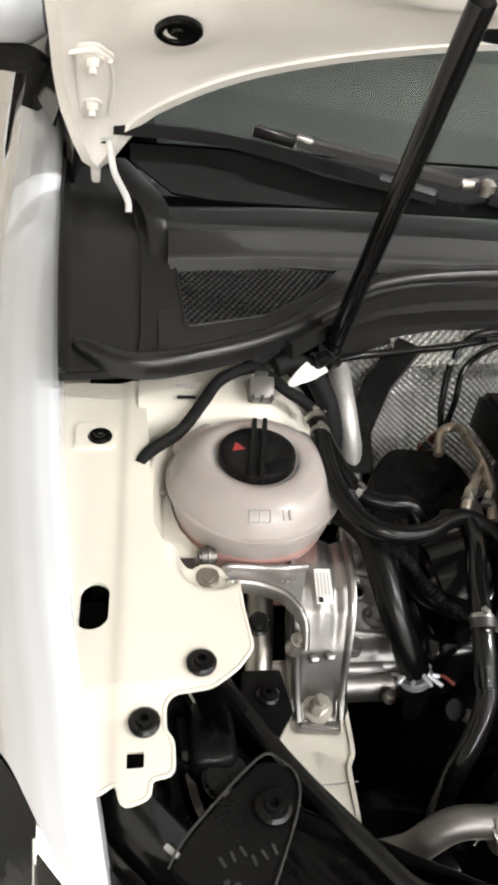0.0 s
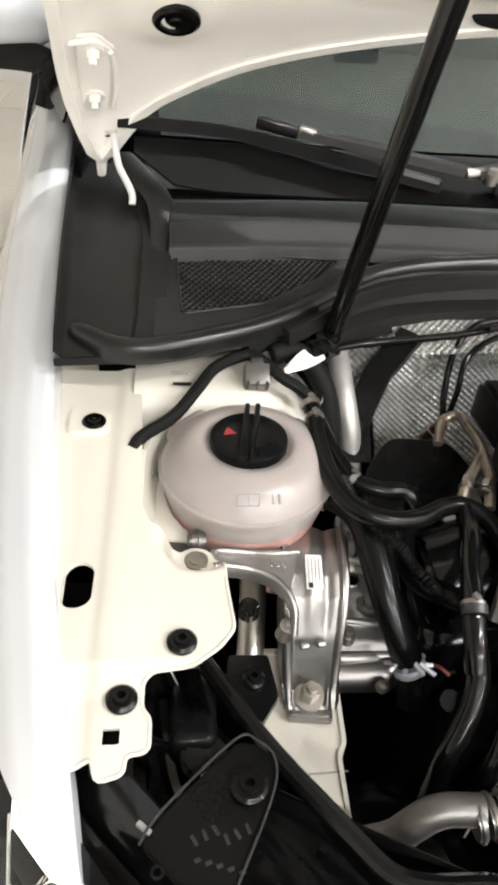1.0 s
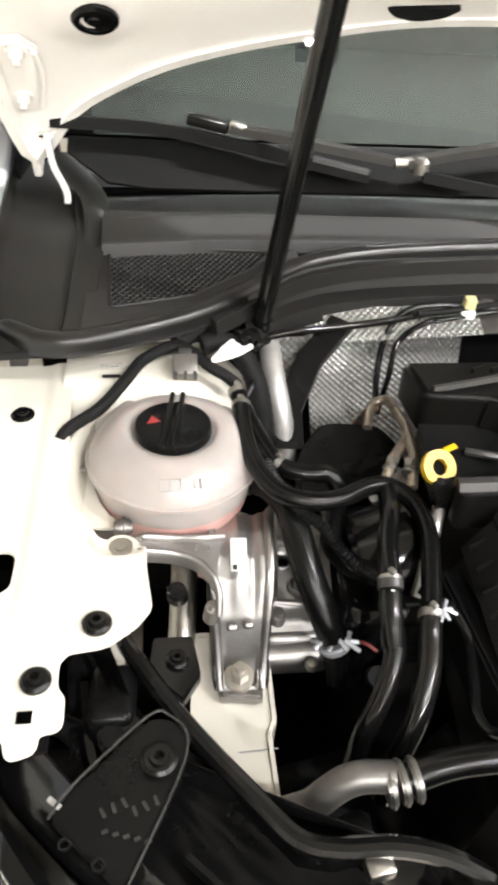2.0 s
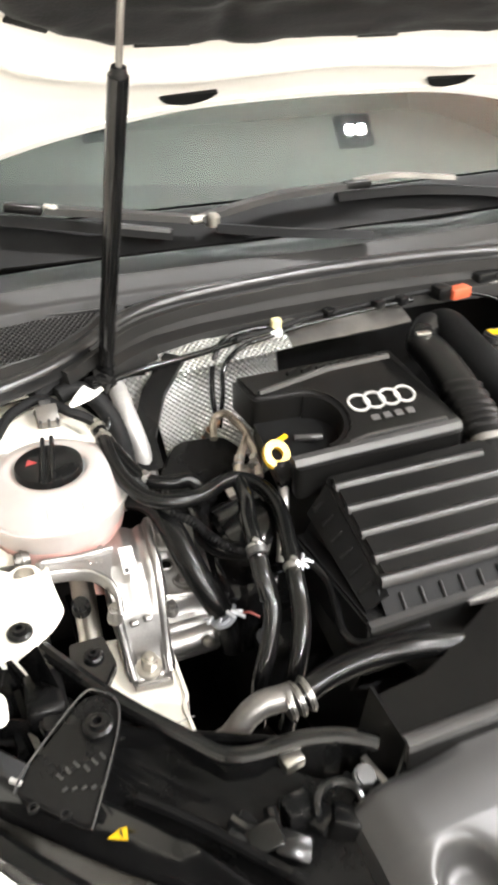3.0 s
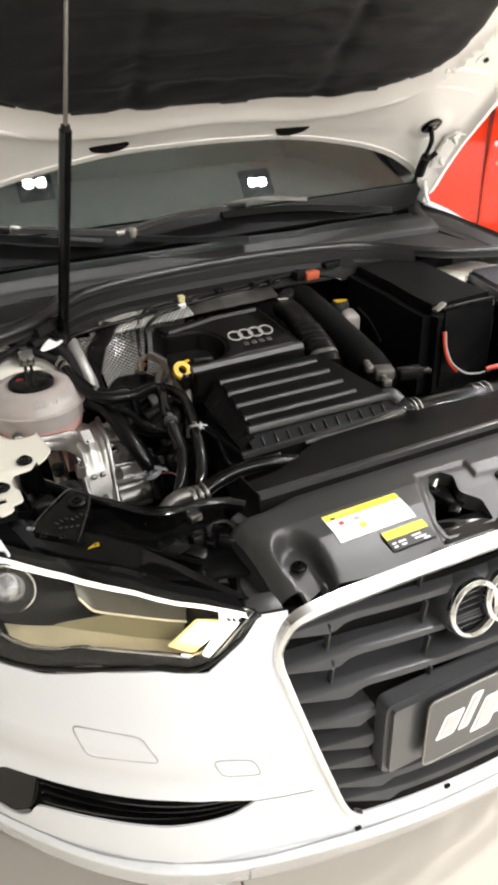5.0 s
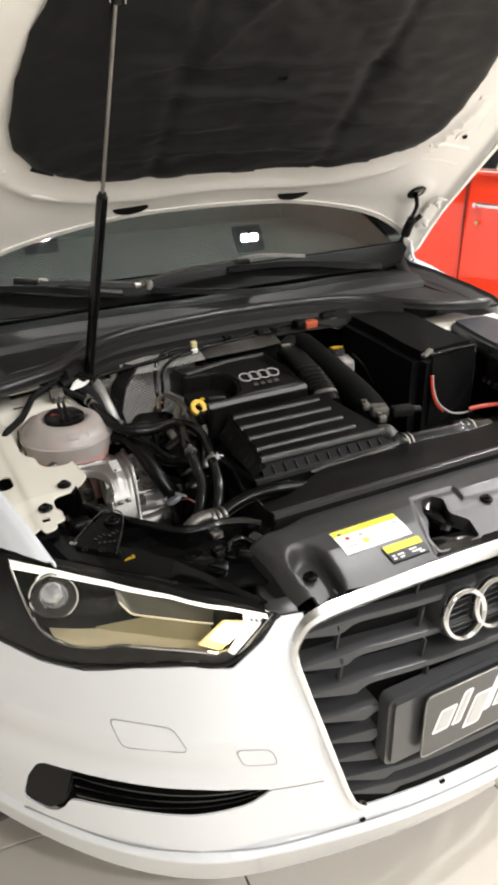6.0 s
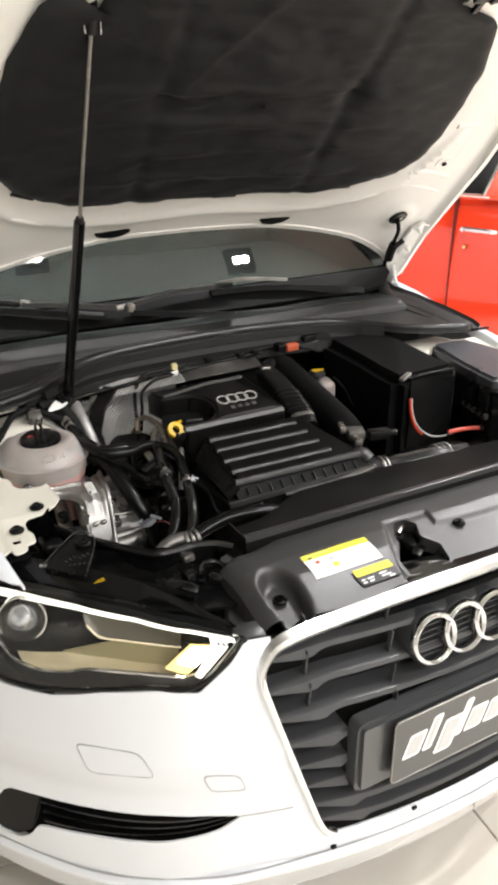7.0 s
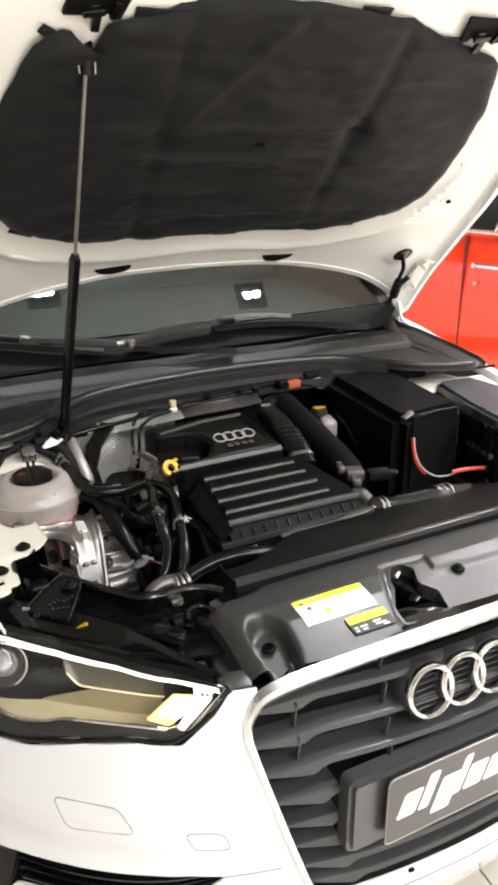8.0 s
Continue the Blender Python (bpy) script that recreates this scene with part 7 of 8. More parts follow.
def air_box():
    t = thing("air_filter_box", (-0.09, 0.61, 0.76), "charcoal ribbed air filter box lid", "air filter box")
    out = [(-0.222, 0.556), (-0.222, 0.690), (-0.012, 0.692), (0.050, 0.560), (0.044, 0.550)]
    bend = lambda x, y, z: (x, y, cov_z(y) + z)
    part("lid", prism(fresh(), round_outline(out, 0.008, 3), -0.030, 0.0, 0.006, None, 3, bend), COVER, t, sharp=40)
    for y in (0.671, 0.641, 0.610, 0.580):
        xr = ip(y, (0.58, -0.006), (0.671, -0.030))
        part("rib", sweep(fresh(), [Vector(bend(-0.219, y, -0.001)), Vector(bend(xr, y - 0.002, -0.001))], [(-0.0055, -0.003), (-0.0035, 0.003), (-0.0012, 0.0048), (0.0012, 0.0048), (0.0035, 0.003), (0.0055, -0.003)]), RIBPL, t, sharp=60)
    part("rib", sweep(fresh(), [Vector(bend(-0.224, 0.557, -0.001)), Vector(bend(0.044, 0.553, -0.001))], [(-0.005, -0.006), (-0.004, 0.003), (0.0, 0.005), (0.004, 0.003), (0.006, -0.006)]), RIBPL, t, sharp=60)
    # stepped skirt with webs at the front and left
    lowz = 0.806
    part("skirt", prism(fresh(), round_outline([(-0.248, 0.526), (-0.262, 0.680), (-0.20, 0.69), (0.0, 0.69), (0.070, 0.560), (0.062, 0.534)], 0.008), 0.74, lowz, 0.003), DULLBLACK, t)
    part("skirt_lip", sweep(fresh(), [Vector((-0.250, 0.527, lowz)), Vector((-0.10, 0.530, lowz)), Vector((0.066, 0.535, lowz))], [(-0.004, -0.004), (-0.004, 0.004), (0.004, 0.004), (0.004, -0.004)]), GREYPL, t)
    for k in range(11):
        x = -0.206 + 0.0232 * k
        part("web", box(fresh(), (x, 0.5415, 0.812), (0.0026, 0.018, 0.012), (38, 0, 0), 0.001, 1), RIBPL, t)
    for k in range(6):
        y = 0.565 + 0.022 * k
        part("web", box(fresh(), (-0.230, y, 0.812 + 0.22 * (y - 0.557)), (0.018, 0.003, 0.018), (0, -38, 0), 0.001, 1), COVER, t)
    part("front_slope", sheet(fresh(), lambda u, v: (-0.228 + 0.285 * u, 0.554 - 0.022 * v, 0.824 - 0.016 * v), 12, 3, 0.003), SHADOW, t)
    part("left_slope", sheet(fresh(), lambda u, v: (-0.220 - 0.024 * v, 0.545 + 0.14 * u, cov_z(0.545 + 0.14 * u) - 0.006 - (0.016 + 0.16 * 0.14 * u) * v), 12, 3, 0.003), DULLBLACK, t)
    part("side_wall", sheet(fresh(), lambda u, v: (-0.222 - 0.040 * v, 0.530 + 0.155 * u, cov_z(0.530 + 0.155 * u) - 0.02 - 0.09 * v), 8, 6, 0.003), DULLBLACK, t)
    part("front_wall", sheet(fresh(), lambda u, v: (-0.25 + 0.31 * u, 0.532 + 0.006 * u - 0.002 * v, 0.806 - 0.07 * v), 8, 4, 0.003), DULLBLACK, t)
    part("edge_strip", sweep(fresh(), spline([(-0.135, 0.528, 0.800), (-0.09, 0.522, 0.801), (-0.03, 0.520, 0.803), (0.02, 0.524, 0.806), (0.062, 0.530, 0.808)], 5), [(-0.005, -0.002), (-0.004, 0.002), (0.004, 0.002), (0.005, -0.002)]), ALU, t, "bright trim strip")
    # ribbed rubber duct up to the back of the cover
    d = thing("intake_duct", (0.01, 0.79, 0.86), "black ribbed air intake duct", "air duct")
    lane = spline([(0.040, 0.905, 0.884), (0.033, 0.865, 0.886), (0.023, 0.805, 0.881), (0.009, 0.740, 0.872), (0.002, 0.700, 0.864), (-0.002, 0.672, 0.850)], 14)
    swell = [1.0 + (0.14 * (0.5 + 0.5 * math.cos((k / len(lane) - 0.46) * 2 * math.pi / 0.0571)) if 0.46 < k / len(lane) < 0.75 else 0.0) for k in range(len(lane))]
    part("duct_body", sweep(fresh(), lane, [(0.0255 * math.copysign(abs(math.cos(a)) ** 0.7, math.cos(a)), 0.017 * math.copysign(abs(math.sin(a)) ** 0.7, math.sin(a))) for a in [k * math.pi / 10 for k in range(20)]], (0, 0, 1), False, swell), COVER, d, sharp=60)
    k = int(0.82 * len(lane))
    part("duct_clamp", sweep(fresh(), lane[k:k + 4], [(0.0272 * math.copysign(abs(math.cos(a)) ** 0.7, math.cos(a)), 0.019 * math.copysign(abs(math.sin(a)) ** 0.7, math.sin(a))) for a in [k * math.pi / 10 for k in range(20)]]), PIPE, d)
    part("duct_clip", box(fresh(), (0.035, 0.905, 0.903), (0.022, 0.010, 0.006), (0, 0, -10), 0.002), STEEL, d)
    # thick pipe beside it with the bright sensor at its front end
    p = thing("intake_pipe", (0.08, 0.76, 0.80), "thick matt black intake pipe", "pipe")
    part("pipe_body", tube(fresh(), [(0.120, 0.985, 0.855), (0.108, 0.955, 0.872), (0.096, 0.900, 0.874), (0.088, 0.800, 0.862), (0.080, 0.700, 0.848), (0.074, 0.640, 0.836), (0.072, 0.610, 0.815)], 0.034, 20), CLOTH, p)
    part("pipe_elbow", tube(fresh(), [(0.086, 0.965, 0.878), (0.075, 0.950, 0.880), (0.050, 0.925, 0.880), (0.040, 0.905, 0.880)], 0.024, 14), PLASTIC, p)
    s = thing("air_sensor", (0.085, 0.585, 0.82), "grey pressure sensor with black plug", "sensor")
    b = box(fresh(), (0.066, 0.598, 0.850), (0.034, 0.030, 0.022), (0, 0, -20), 0.004)
    box(b, (0.045, 0.612, 0.858), (0.014, 0.018, 0.014), (0, 0, -20), 0.003)
    box(b, (0.052, 0.568, 0.846), (0.016, 0.014, 0.014), (0, 0, -20), 0.003)
    part("sensor_body", b, PIPE, s)
    for x, y, z in ((0.043, 0.617, 0.868), (0.047, 0.572, 0.856)):
        part("sensor_screw", rod(fresh(), (x, y, z - 0.006), (x, y, z + 0.003), 0.006, 0.006, 6, 0.001), STEEL, s)
    part("plug", box(fresh(), (0.108, 0.578, 0.848), (0.045, 0.022, 0.020), (0, 0, -12), 0.003), PLASTIC, s)
    part("plug_neck", rod(fresh(), (0.128, 0.574, 0.848), (0.146, 0.570, 0.846), 0.008, 0.007, 12), PLASTIC, s)
    # pipe running across in front of the battery
    f = thing("charge_duct", (0.16, 0.52, 0.78), "black cross duct with bright clamps", "air duct")
    part("duct_body", tube(fresh(), [(0.055, 0.580, 0.815), (0.060, 0.560, 0.805), (0.085, 0.540, 0.796), (0.14, 0.532, 0.796), (0.22, 0.526, 0.796), (0.29, 0.525, 0.79)], 0.021, 16), GLOSS, f)
    for x in (0.082, 0.092, 0.215, 0.228, 0.241):
        part("duct_clamp", rod(fresh(), (x, 0.538 - 0.06 * (x - 0.09), 0.796), (x + 0.005, 0.538 - 0.06 * (x - 0.09), 0.796), 0.0228, 0.0228, 24, 0.001), PIPE, f)
    part("bellows_lip", tube(fresh(), [(0.04, 0.565, 0.822), (0.055, 0.556, 0.824), (0.062, 0.545, 0.815)], 0.014, 12), GREYPL, f)


air_box()


# ---- battery side ----
def battery_side():
    t = thing("battery", (0.36, 0.86, 0.66), "battery in a soft black insulating sleeve", "battery")
    def soft(x, y, z):
        n = 0.006 * noise.noise((x * 9, y * 9, z * 9))
        return (x + n, y + n, z + 0.008 * noise.noise((x * 7, y * 7, 3)) + 0.055 * (y - 0.72) * (z > 0.8))
    b = bmesh.new()
    bmesh.ops.create_cube(b, size=1.0, matrix=Matrix.Translation((0.360, 0.875, 0.785)) @ Matrix.Diagonal((0.190, 0.310, 0.215, 1)))
    bmesh.ops.bevel(b, geom=b.edges[:], offset=0.022, segments=4, affect="EDGES")
    bmesh.ops.subdivide_edges(b, edges=b.edges[:], cuts=3, use_grid_fill=True)
    for v in b.verts:
        v.co = Vector(soft(*v.co))
    part("sleeve", b, CLOTH, t, sharp=70)
    part("front_flap", sheet(fresh(), lambda u, v: (0.300 + 0.135 * u, 0.720 - 0.004 * math.sin(3 * v) + 0.01 * u, 0.888 - 0.17 * v), 10, 10, 0.004), PLASTIC, t, "stiff front flap")
    part("flap_edge", tube(fresh(), [(0.292, 0.716, 0.890), (0.360, 0.717, 0.892), (0.435, 0.728, 0.886)], 0.004, 8), PLASTIC, t)
    part("flap_edge", tube(fresh(), [(0.434, 0.727, 0.884), (0.437, 0.726, 0.83), (0.436, 0.726, 0.75)], 0.0025, 8), ALU, t)
    part("clip", box(fresh(), (0.283, 0.716, 0.896), (0.030, 0.014, 0.008), (0, -20, 10), 0.003), ALU, t)
    c = thing("red_cable", (0.31, 0.70, 0.78), "red battery cable running down the sleeve", "cable")
    part("cable_core", tube(fresh(), [(0.299, 0.714, 0.842), (0.300, 0.710, 0.818), (0.304, 0.706, 0.795), (0.314, 0.702, 0.772), (0.330, 0.698, 0.755)], 0.0032, 8), REDPL, c)
    part("cable_sheath", tube(fresh(), [(0.303, 0.712, 0.842), (0.305, 0.708, 0.810), (0.318, 0.700, 0.775), (0.345, 0.690, 0.752), (0.372, 0.68, 0.748), (0.39, 0.67, 0.755)], 0.0020, 8), INKGREY, c)
    c = thing("red_cable", (0.42, 0.66, 0.75), "thick red battery cable on the radiator panel", "cable")
    part("cable_core", tube(fresh(), [(0.385, 0.672, 0.758), (0.410, 0.664, 0.762), (0.445, 0.652, 0.764), (0.475, 0.640, 0.760), (0.51, 0.63, 0.755), (0.56, 0.62, 0.75)], 0.0050, 10), REDPL, c)
    for x in (0.455, 0.50):
        part("tape_wrap", rod(fresh(), (x, 0.6485 - 0.2 * (x - 0.455), 0.763), (x + 0.014, 0.644 - 0.2 * (x - 0.455), 0.761), 0.008, 0.008, 12, 0.001), TAPE, c)
    # fuse box
    f = thing("fuse_box", (0.52, 0.72, 0.70), "black fuse box with a grey lid", "fuse box")
    lid = round_outline([(0.512, 0.895), (0.620, 0.890), (0.632, 0.760), (0.600, 0.640), (0.525, 0.585), (0.450, 0.620), (0.470, 0.740)], 0.012)
    part("lid", prism(fresh(), lid, 0.868, 0.892, 0.008, None, 3), surface("slate_grey_lid", (0.055, 0.058, 0.066), 0.3, 0, 0.1, 8, 0.1, 700), f)
    part("case", prism(fresh(), [(x + (0.008 if x < 0.5 else -0.008), y) for x, y in lid], 0.70, 0.868, 0.002), PLASTIC, f)
    part("case_band", sweep(fresh(), [Vector((x, y, 0.862)) for x, y in lid], ring_profile(0.006, 8), (0, 0, 1), True), PLASTIC, f)
    for k in range(3):
        part("latch", box(fresh(), (0.462 + 0.012 * k, 0.645 + 0.05 * k, 0.83), (0.03, 0.028, 0.07), (0, 0, 14), 0.005), PLASTIC, f)
    for k in range(5):
        part("clip_tooth", box(fresh(), (0.446 + 0.005 * k, 0.625 + 0.022 * k, 0.80), (0.012, 0.010, 0.012), (0, 10 * k, 0), 0.002), GREYPL, f)
    hose("cable", [(0.46, 0.62, 0.81), (0.50, 0.585, 0.82), (0.56, 0.56, 0.80), (0.61, 0.55, 0.77)], 0.011, RUBBER, "thick black cable by the fuse box", "cable", 12)
    b = thing("brake_reservoir", (0.205, 0.95, 0.80), "pale fluid reservoir with yellow cap", "fluid reservoir")
    part("bottle", box(fresh(), (0.222, 0.940, 0.808), (0.040, 0.060, 0.050), (0, 0, -15), 0.012, 3), TANK, b)
    part("cap", rod(fresh(), (0.210, 0.958, 0.838), (0.210, 0.958, 0.852), 0.021, 0.019, 24, 0.003), INK, b)
    for k in range(5):
        part("cap_mark", box(fresh(), (0.200 + 0.005 * k, 0.960 - 0.003 * (k % 2), 0.8530), (0.004, 0.018, 0.0012), (0, 0, 15 * k), 0), YELLOW, b)
    hose("vacuum_hose", [(0.24, 0.93, 0.84), (0.25, 0.90, 0.82), (0.255, 0.86, 0.78)], 0.004, RUBBER, "thin black rubber vacuum hose", "hose", 8)
    k = thing("servo_end", (0.27, 1.04, 0.86), "black rubber boot on the bulkhead", "boot")
    part("boot", rod(fresh(), (0.285, 1.075, 0.885), (0.275, 1.035, 0.905), 0.026, 0.022, 18, 0.004), SHADOW, k)
    part("boot_rim", box(fresh(), (0.245, 1.05, 0.900), (0.05, 0.02, 0.03), (0, 0, 10), 0.005), PLASTIC, k)
    hose("brake_line", [(0.215, 1.055, 0.905), (0.235, 1.050, 0.898), (0.24, 1.035, 0.898), (0.26, 1.035, 0.900)], 0.0024, DULL, "thin pale metal brake line", "pipe", 8)
    hose("brake_line", [(0.30, 1.05, 0.905), (0.33, 1.045, 0.915), (0.38, 1.035, 0.917), (0.43, 1.01, 0.912), (0.44, 0.995, 0.90)], 0.0028, DULL, "thin pale metal brake line", "pipe", 8)
    n = thing("line_nut", (0.345, 1.042, 0.91), "brass-coloured fitting on the metal line", "fitting")
    part("nut", box(fresh(), (0.345, 1.042, 0.914), (0.024, 0.014, 0.016), (0, 0, -10), 0.003), surface("yellowed_fitting", (0.55, 0.50, 0.36), 0.4, 0.3), n)


battery_side()


# ---- front: lamp housing, lock carrier, radiator panel ----
def lamp_housing(s):
    h = part("lamp_housing", sheet(fresh(), lambda u, v: (s * (ip(v, (0, 0.600), (0.5, 0.585), (1, 0.60)) + (ip(v, (0, 0.330), (0.35, 0.335), (0.6, 0.425), (1, 0.545)) - 0.600) * u),
             ip(v, (0, 0.0), (1, 1.0)) * 0.20 + ip(u, (0, 0.405), (0.5, 0.34), (1, 0.30)) + 0.06 * v,
             0.772 + 0.022 * v - 0.018 * math.sin(math.pi * u) * math.sin(math.pi * v) + 0.004 * noise.noise((u * 9, v * 9, 1))), 30, 26, 0.004), HOUSING, CAR, "satin black back of the headlight", sharp=40)
    edge = [(-0.548, 0.622, 0.800), (-0.539, 0.604, 0.802), (-0.499, 0.541, 0.802), (-0.450, 0.479, 0.802), (-0.426, 0.452, 0.802), (-0.400, 0.444, 0.802), (-0.363, 0.442, 0.803), (-0.329, 0.434, 0.801), (-0.300, 0.420, 0.795)]
    part("housing_edge", tube(fresh(), [(s * -x, y, z) for x, y, z in edge], 0.0075, 10), GLOSS, h)
    part("housing_wall", sheet(fresh(), lambda u, v: (lambda p: (s * -p[0], p[1] - 0.005, p[2] - 0.14 * v))(edge[min(7, int(u * 8))] if u == 1 else [edge[int(u * 8)][k] * (1 - (u * 8) % 1) + edge[int(u * 8) + 1][k] * ((u * 8) % 1) for k in range(3)]), 32, 6, 0.003), GLOSS, h)
    # bracket plate with screw, ribs, and plain moulded bars
    poly = [(-0.577, 0.488), (-0.524, 0.536), (-0.508, 0.534), (-0.497, 0.520), (-0.499, 0.500), (-0.540, 0.420), (-0.590, 0.468)]
    br = part("bracket_plate", prism(fresh(), [(s * -x, y) for x, y in round_outline(poly, 0.008)], 0.812, 0.820, 0.002, shape=lambda x, y, z: (x, y, z + 0.05 * (y - 0.50))), HOUSING, h, "black bracket plate")
    # paler rim paints the highlight along the folded plate edge
    part("plate_rim", tube(fresh(), [(s * -x, y, 0.8218 + 0.05 * (y - 0.50)) for x, y in ((-0.590, 0.468), (-0.577, 0.488), (-0.526, 0.536), (-0.510, 0.535), (-0.498, 0.520), (-0.505, 0.490), (-0.540, 0.420))], 0.0010, 6, 4), RIBRIM, br)
    for x, y in ((0.578, 0.452), (0.556, 0.438)):
        part("eyelet", lathe(fresh(), [(0.0045, 0.0), (0.0045, 0.002), (0.0028, 0.002), (0.0025, 0.0), (0.0045, 0.0)], pose(s * x, y, 0.8175), 14), PLASTIC, br)
    part("plate_screw", screw(fresh(), (s * 0.518, 0.502, 0.822), 0.013), RUBBER, br)
    for k in range(6):
        part("moulded_bar", box(fresh(), (s * (0.555 - 0.007 * k), 0.470 + 0.003 * (k % 3), 0.8192), (0.0022, 0.007, 0.0010), (0, 0, 30 - 10 * (k % 2)), 0), ENGRAVE, br)
    for k in range(5):
        part("moulded_bar", box(fresh(), (s * (0.553 - 0.007 * k), 0.458 - 0.002 * k, 0.819), (0.004, 0.0025, 0.0012), (0, 0, 20), 0), ENGRAVE, br)
    part("cable_clip", box(fresh(), (s * 0.585, 0.478, 0.816), (0.018, 0.004, 0.004), (0, 0, s * 40), 0.001), SATIN, h)
    tip = lambda x, y, z: (s * -x, y, z + 0.343 * (x + 0.5215) - 0.22 * (y - 0.415))
    part("warning_sign", prism(fresh(), [(-0.5305, 0.4175), (-0.5150, 0.4210), (-0.5165, 0.4070)], 0.8062, 0.8077, 0, shape=tip), YELLOW, h, "small yellow warning triangle")
    part("sign_bolt", prism(fresh(), [(-0.5215, 0.4180), (-0.5195, 0.4185), (-0.5195, 0.4115), (-0.5205, 0.4110)], 0.8078, 0.8082, 0, shape=tip), INK, h)
    # lamp motor lump and lever behind the plate
    b = box(fresh(), (s * 0.555, 0.570, 0.790), (0.036, 0.060, 0.03), (-12, 0, 0), 0.008, 3)
    rod(b, (s * 0.548, 0.540, 0.785), (s * 0.546, 0.536, 0.800), 0.018, 0.018, 24, 0.003)
    part("motor", b, PLASTIC, h)
    part("motor_tip", box(fresh(), (s * 0.540, 0.523, 0.792), (0.020, 0.012, 0.016), (0, 0, 20), 0.004), ALU, h)
    part("rib", tube(fresh(), [(s * 0.578, 0.590, 0.785), (s * 0.572, 0.545, 0.780), (s * 0.565, 0.520, 0.775), (s * 0.552, 0.500, 0.775)], 0.008, 8), GLOSS, h)
    part("plate_ear", prism(fresh(), round_outline([(s * 0.524, 0.640), (s * 0.490, 0.640), (s * 0.484, 0.600), (s * 0.500, 0.575), (s * 0.528, 0.605)], 0.004), 0.768, 0.778, 0.002), GLOSS, h)
    part("ear_screw", screw(fresh(), (s * 0.504, 0.614, 0.778), 0.010), RUBBER, h)
    # long ridges across the black top
    for a, b_, c_ in (((0.50, 0.455), (0.46, 0.415), (0.40, 0.345)), ((0.575, 0.44), (0.50, 0.375), (0.40, 0.305))):
        part("ridge", tube(fresh(), [(s * x, y, 0.779) for x, y in (a, b_, c_)], 0.0055, 8), HOUSING, h)
    part("front_shelf", sheet(fresh(), lambda u, v: (s * (0.625 - 0.25 * u), nose(0.625 - 0.25 * u, 0.8) + lean(0.625 - 0.25 * u) + 0.008 + 0.035 * v, lamp_top(0.625 - 0.25 * u) - 0.004 - 0.018 * v), 20, 5, 0.003), GLOSS, h)
    # plugs, valves and clips between lamp and carrier
    rnd = random.Random(5)
    for k in range(9):
        x, y = 0.43 - 0.016 * k, 0.400 - 0.012 * (k % 3)
        part("plug", box(fresh(), (s * x, y, 0.770 + 0.006 * (k % 2)), (0.022 + 0.008 * rnd.random(), 0.022, 0.022), (rnd.uniform(-20, 20), rnd.uniform(-20, 20), rnd.uniform(-40, 40)), 0.003), (PLASTIC, GLOSS, RUBBER)[k % 3], h)
    part("loop", tube(fresh(), [(s * (0.352 + 0.020 * math.cos(a)), 0.385 + 0.018 * math.sin(a), 0.785 + 0.008 * math.sin(a)) for a in [k * 0.6 for k in range(8)]], 0.004, 8, 4), GLOSS, h)
    part("loop_eye", rod(fresh(), (s * 0.321, 0.405, 0.775), (s * 0.320, 0.401, 0.788), 0.010, 0.010, 20, 0.002), GREYPL, h)
    part("bright_clip", box(fresh(), (s * 0.309, 0.400, 0.783), (0.007, 0.040, 0.006), (0, 0, s * -12), 0.002), PIPE, h)
    part("bright_clip", box(fresh(), (s * 0.373, 0.437, 0.790), (0.020, 0.020, 0.012), (0, 0, 10), 0.003), STEEL, h)
    part("hook", tube(fresh(), [(s * 0.436, 0.410, 0.782), (s * 0.425, 0.397, 0.780), (s * 0.408, 0.392, 0.782), (s * 0.405, 0.405, 0.785)], 0.006, 8), GLOSS, h)


lamp_housing(-1)
lamp_housing(1)


def carrier_z(x, y):
    a = abs(x)
    z = ip(y, (0.20, 0.775), (0.25, 0.792), (0.29, 0.805), (0.33, 0.810), (0.40, 0.806)) - 0.05 * max(0, a - 0.10) ** 2 - 0.020 * max(0.0, (a - 0.305) / 0.040) ** 2.2 - 0.016 * max(0.0, (y - 0.372) / 0.020) ** 2 * min(1.0, max(0.0, (a - 0.24) / 0.05))
    for cx in (-0.292, 0.292):
        z -= 0.028 / (1 + math.exp((math.hypot((x - cx) / 1.0, (y - 0.283) / 1.35 if y > 0.283 else (y - 0.283) / 3) - 0.026) / 0.0016))
    if -0.12 < x < 0.22:
        d = nearest_on(LOWER, x, y)[1] * (1 if inside(x, y, LOWER) else -1)
        z -= 0.005 / (1 + math.exp(-max(-0.02, min(0.02, d)) / 0.0009))
    return z


LOWER = [(-0.054, 0.349), (0.032, 0.345), (0.024, 0.308), (0.092, 0.301), (0.20, 0.298), (0.20, 0.150), (-0.105, 0.150), (-0.100, 0.235), (-0.085, 0.285)]


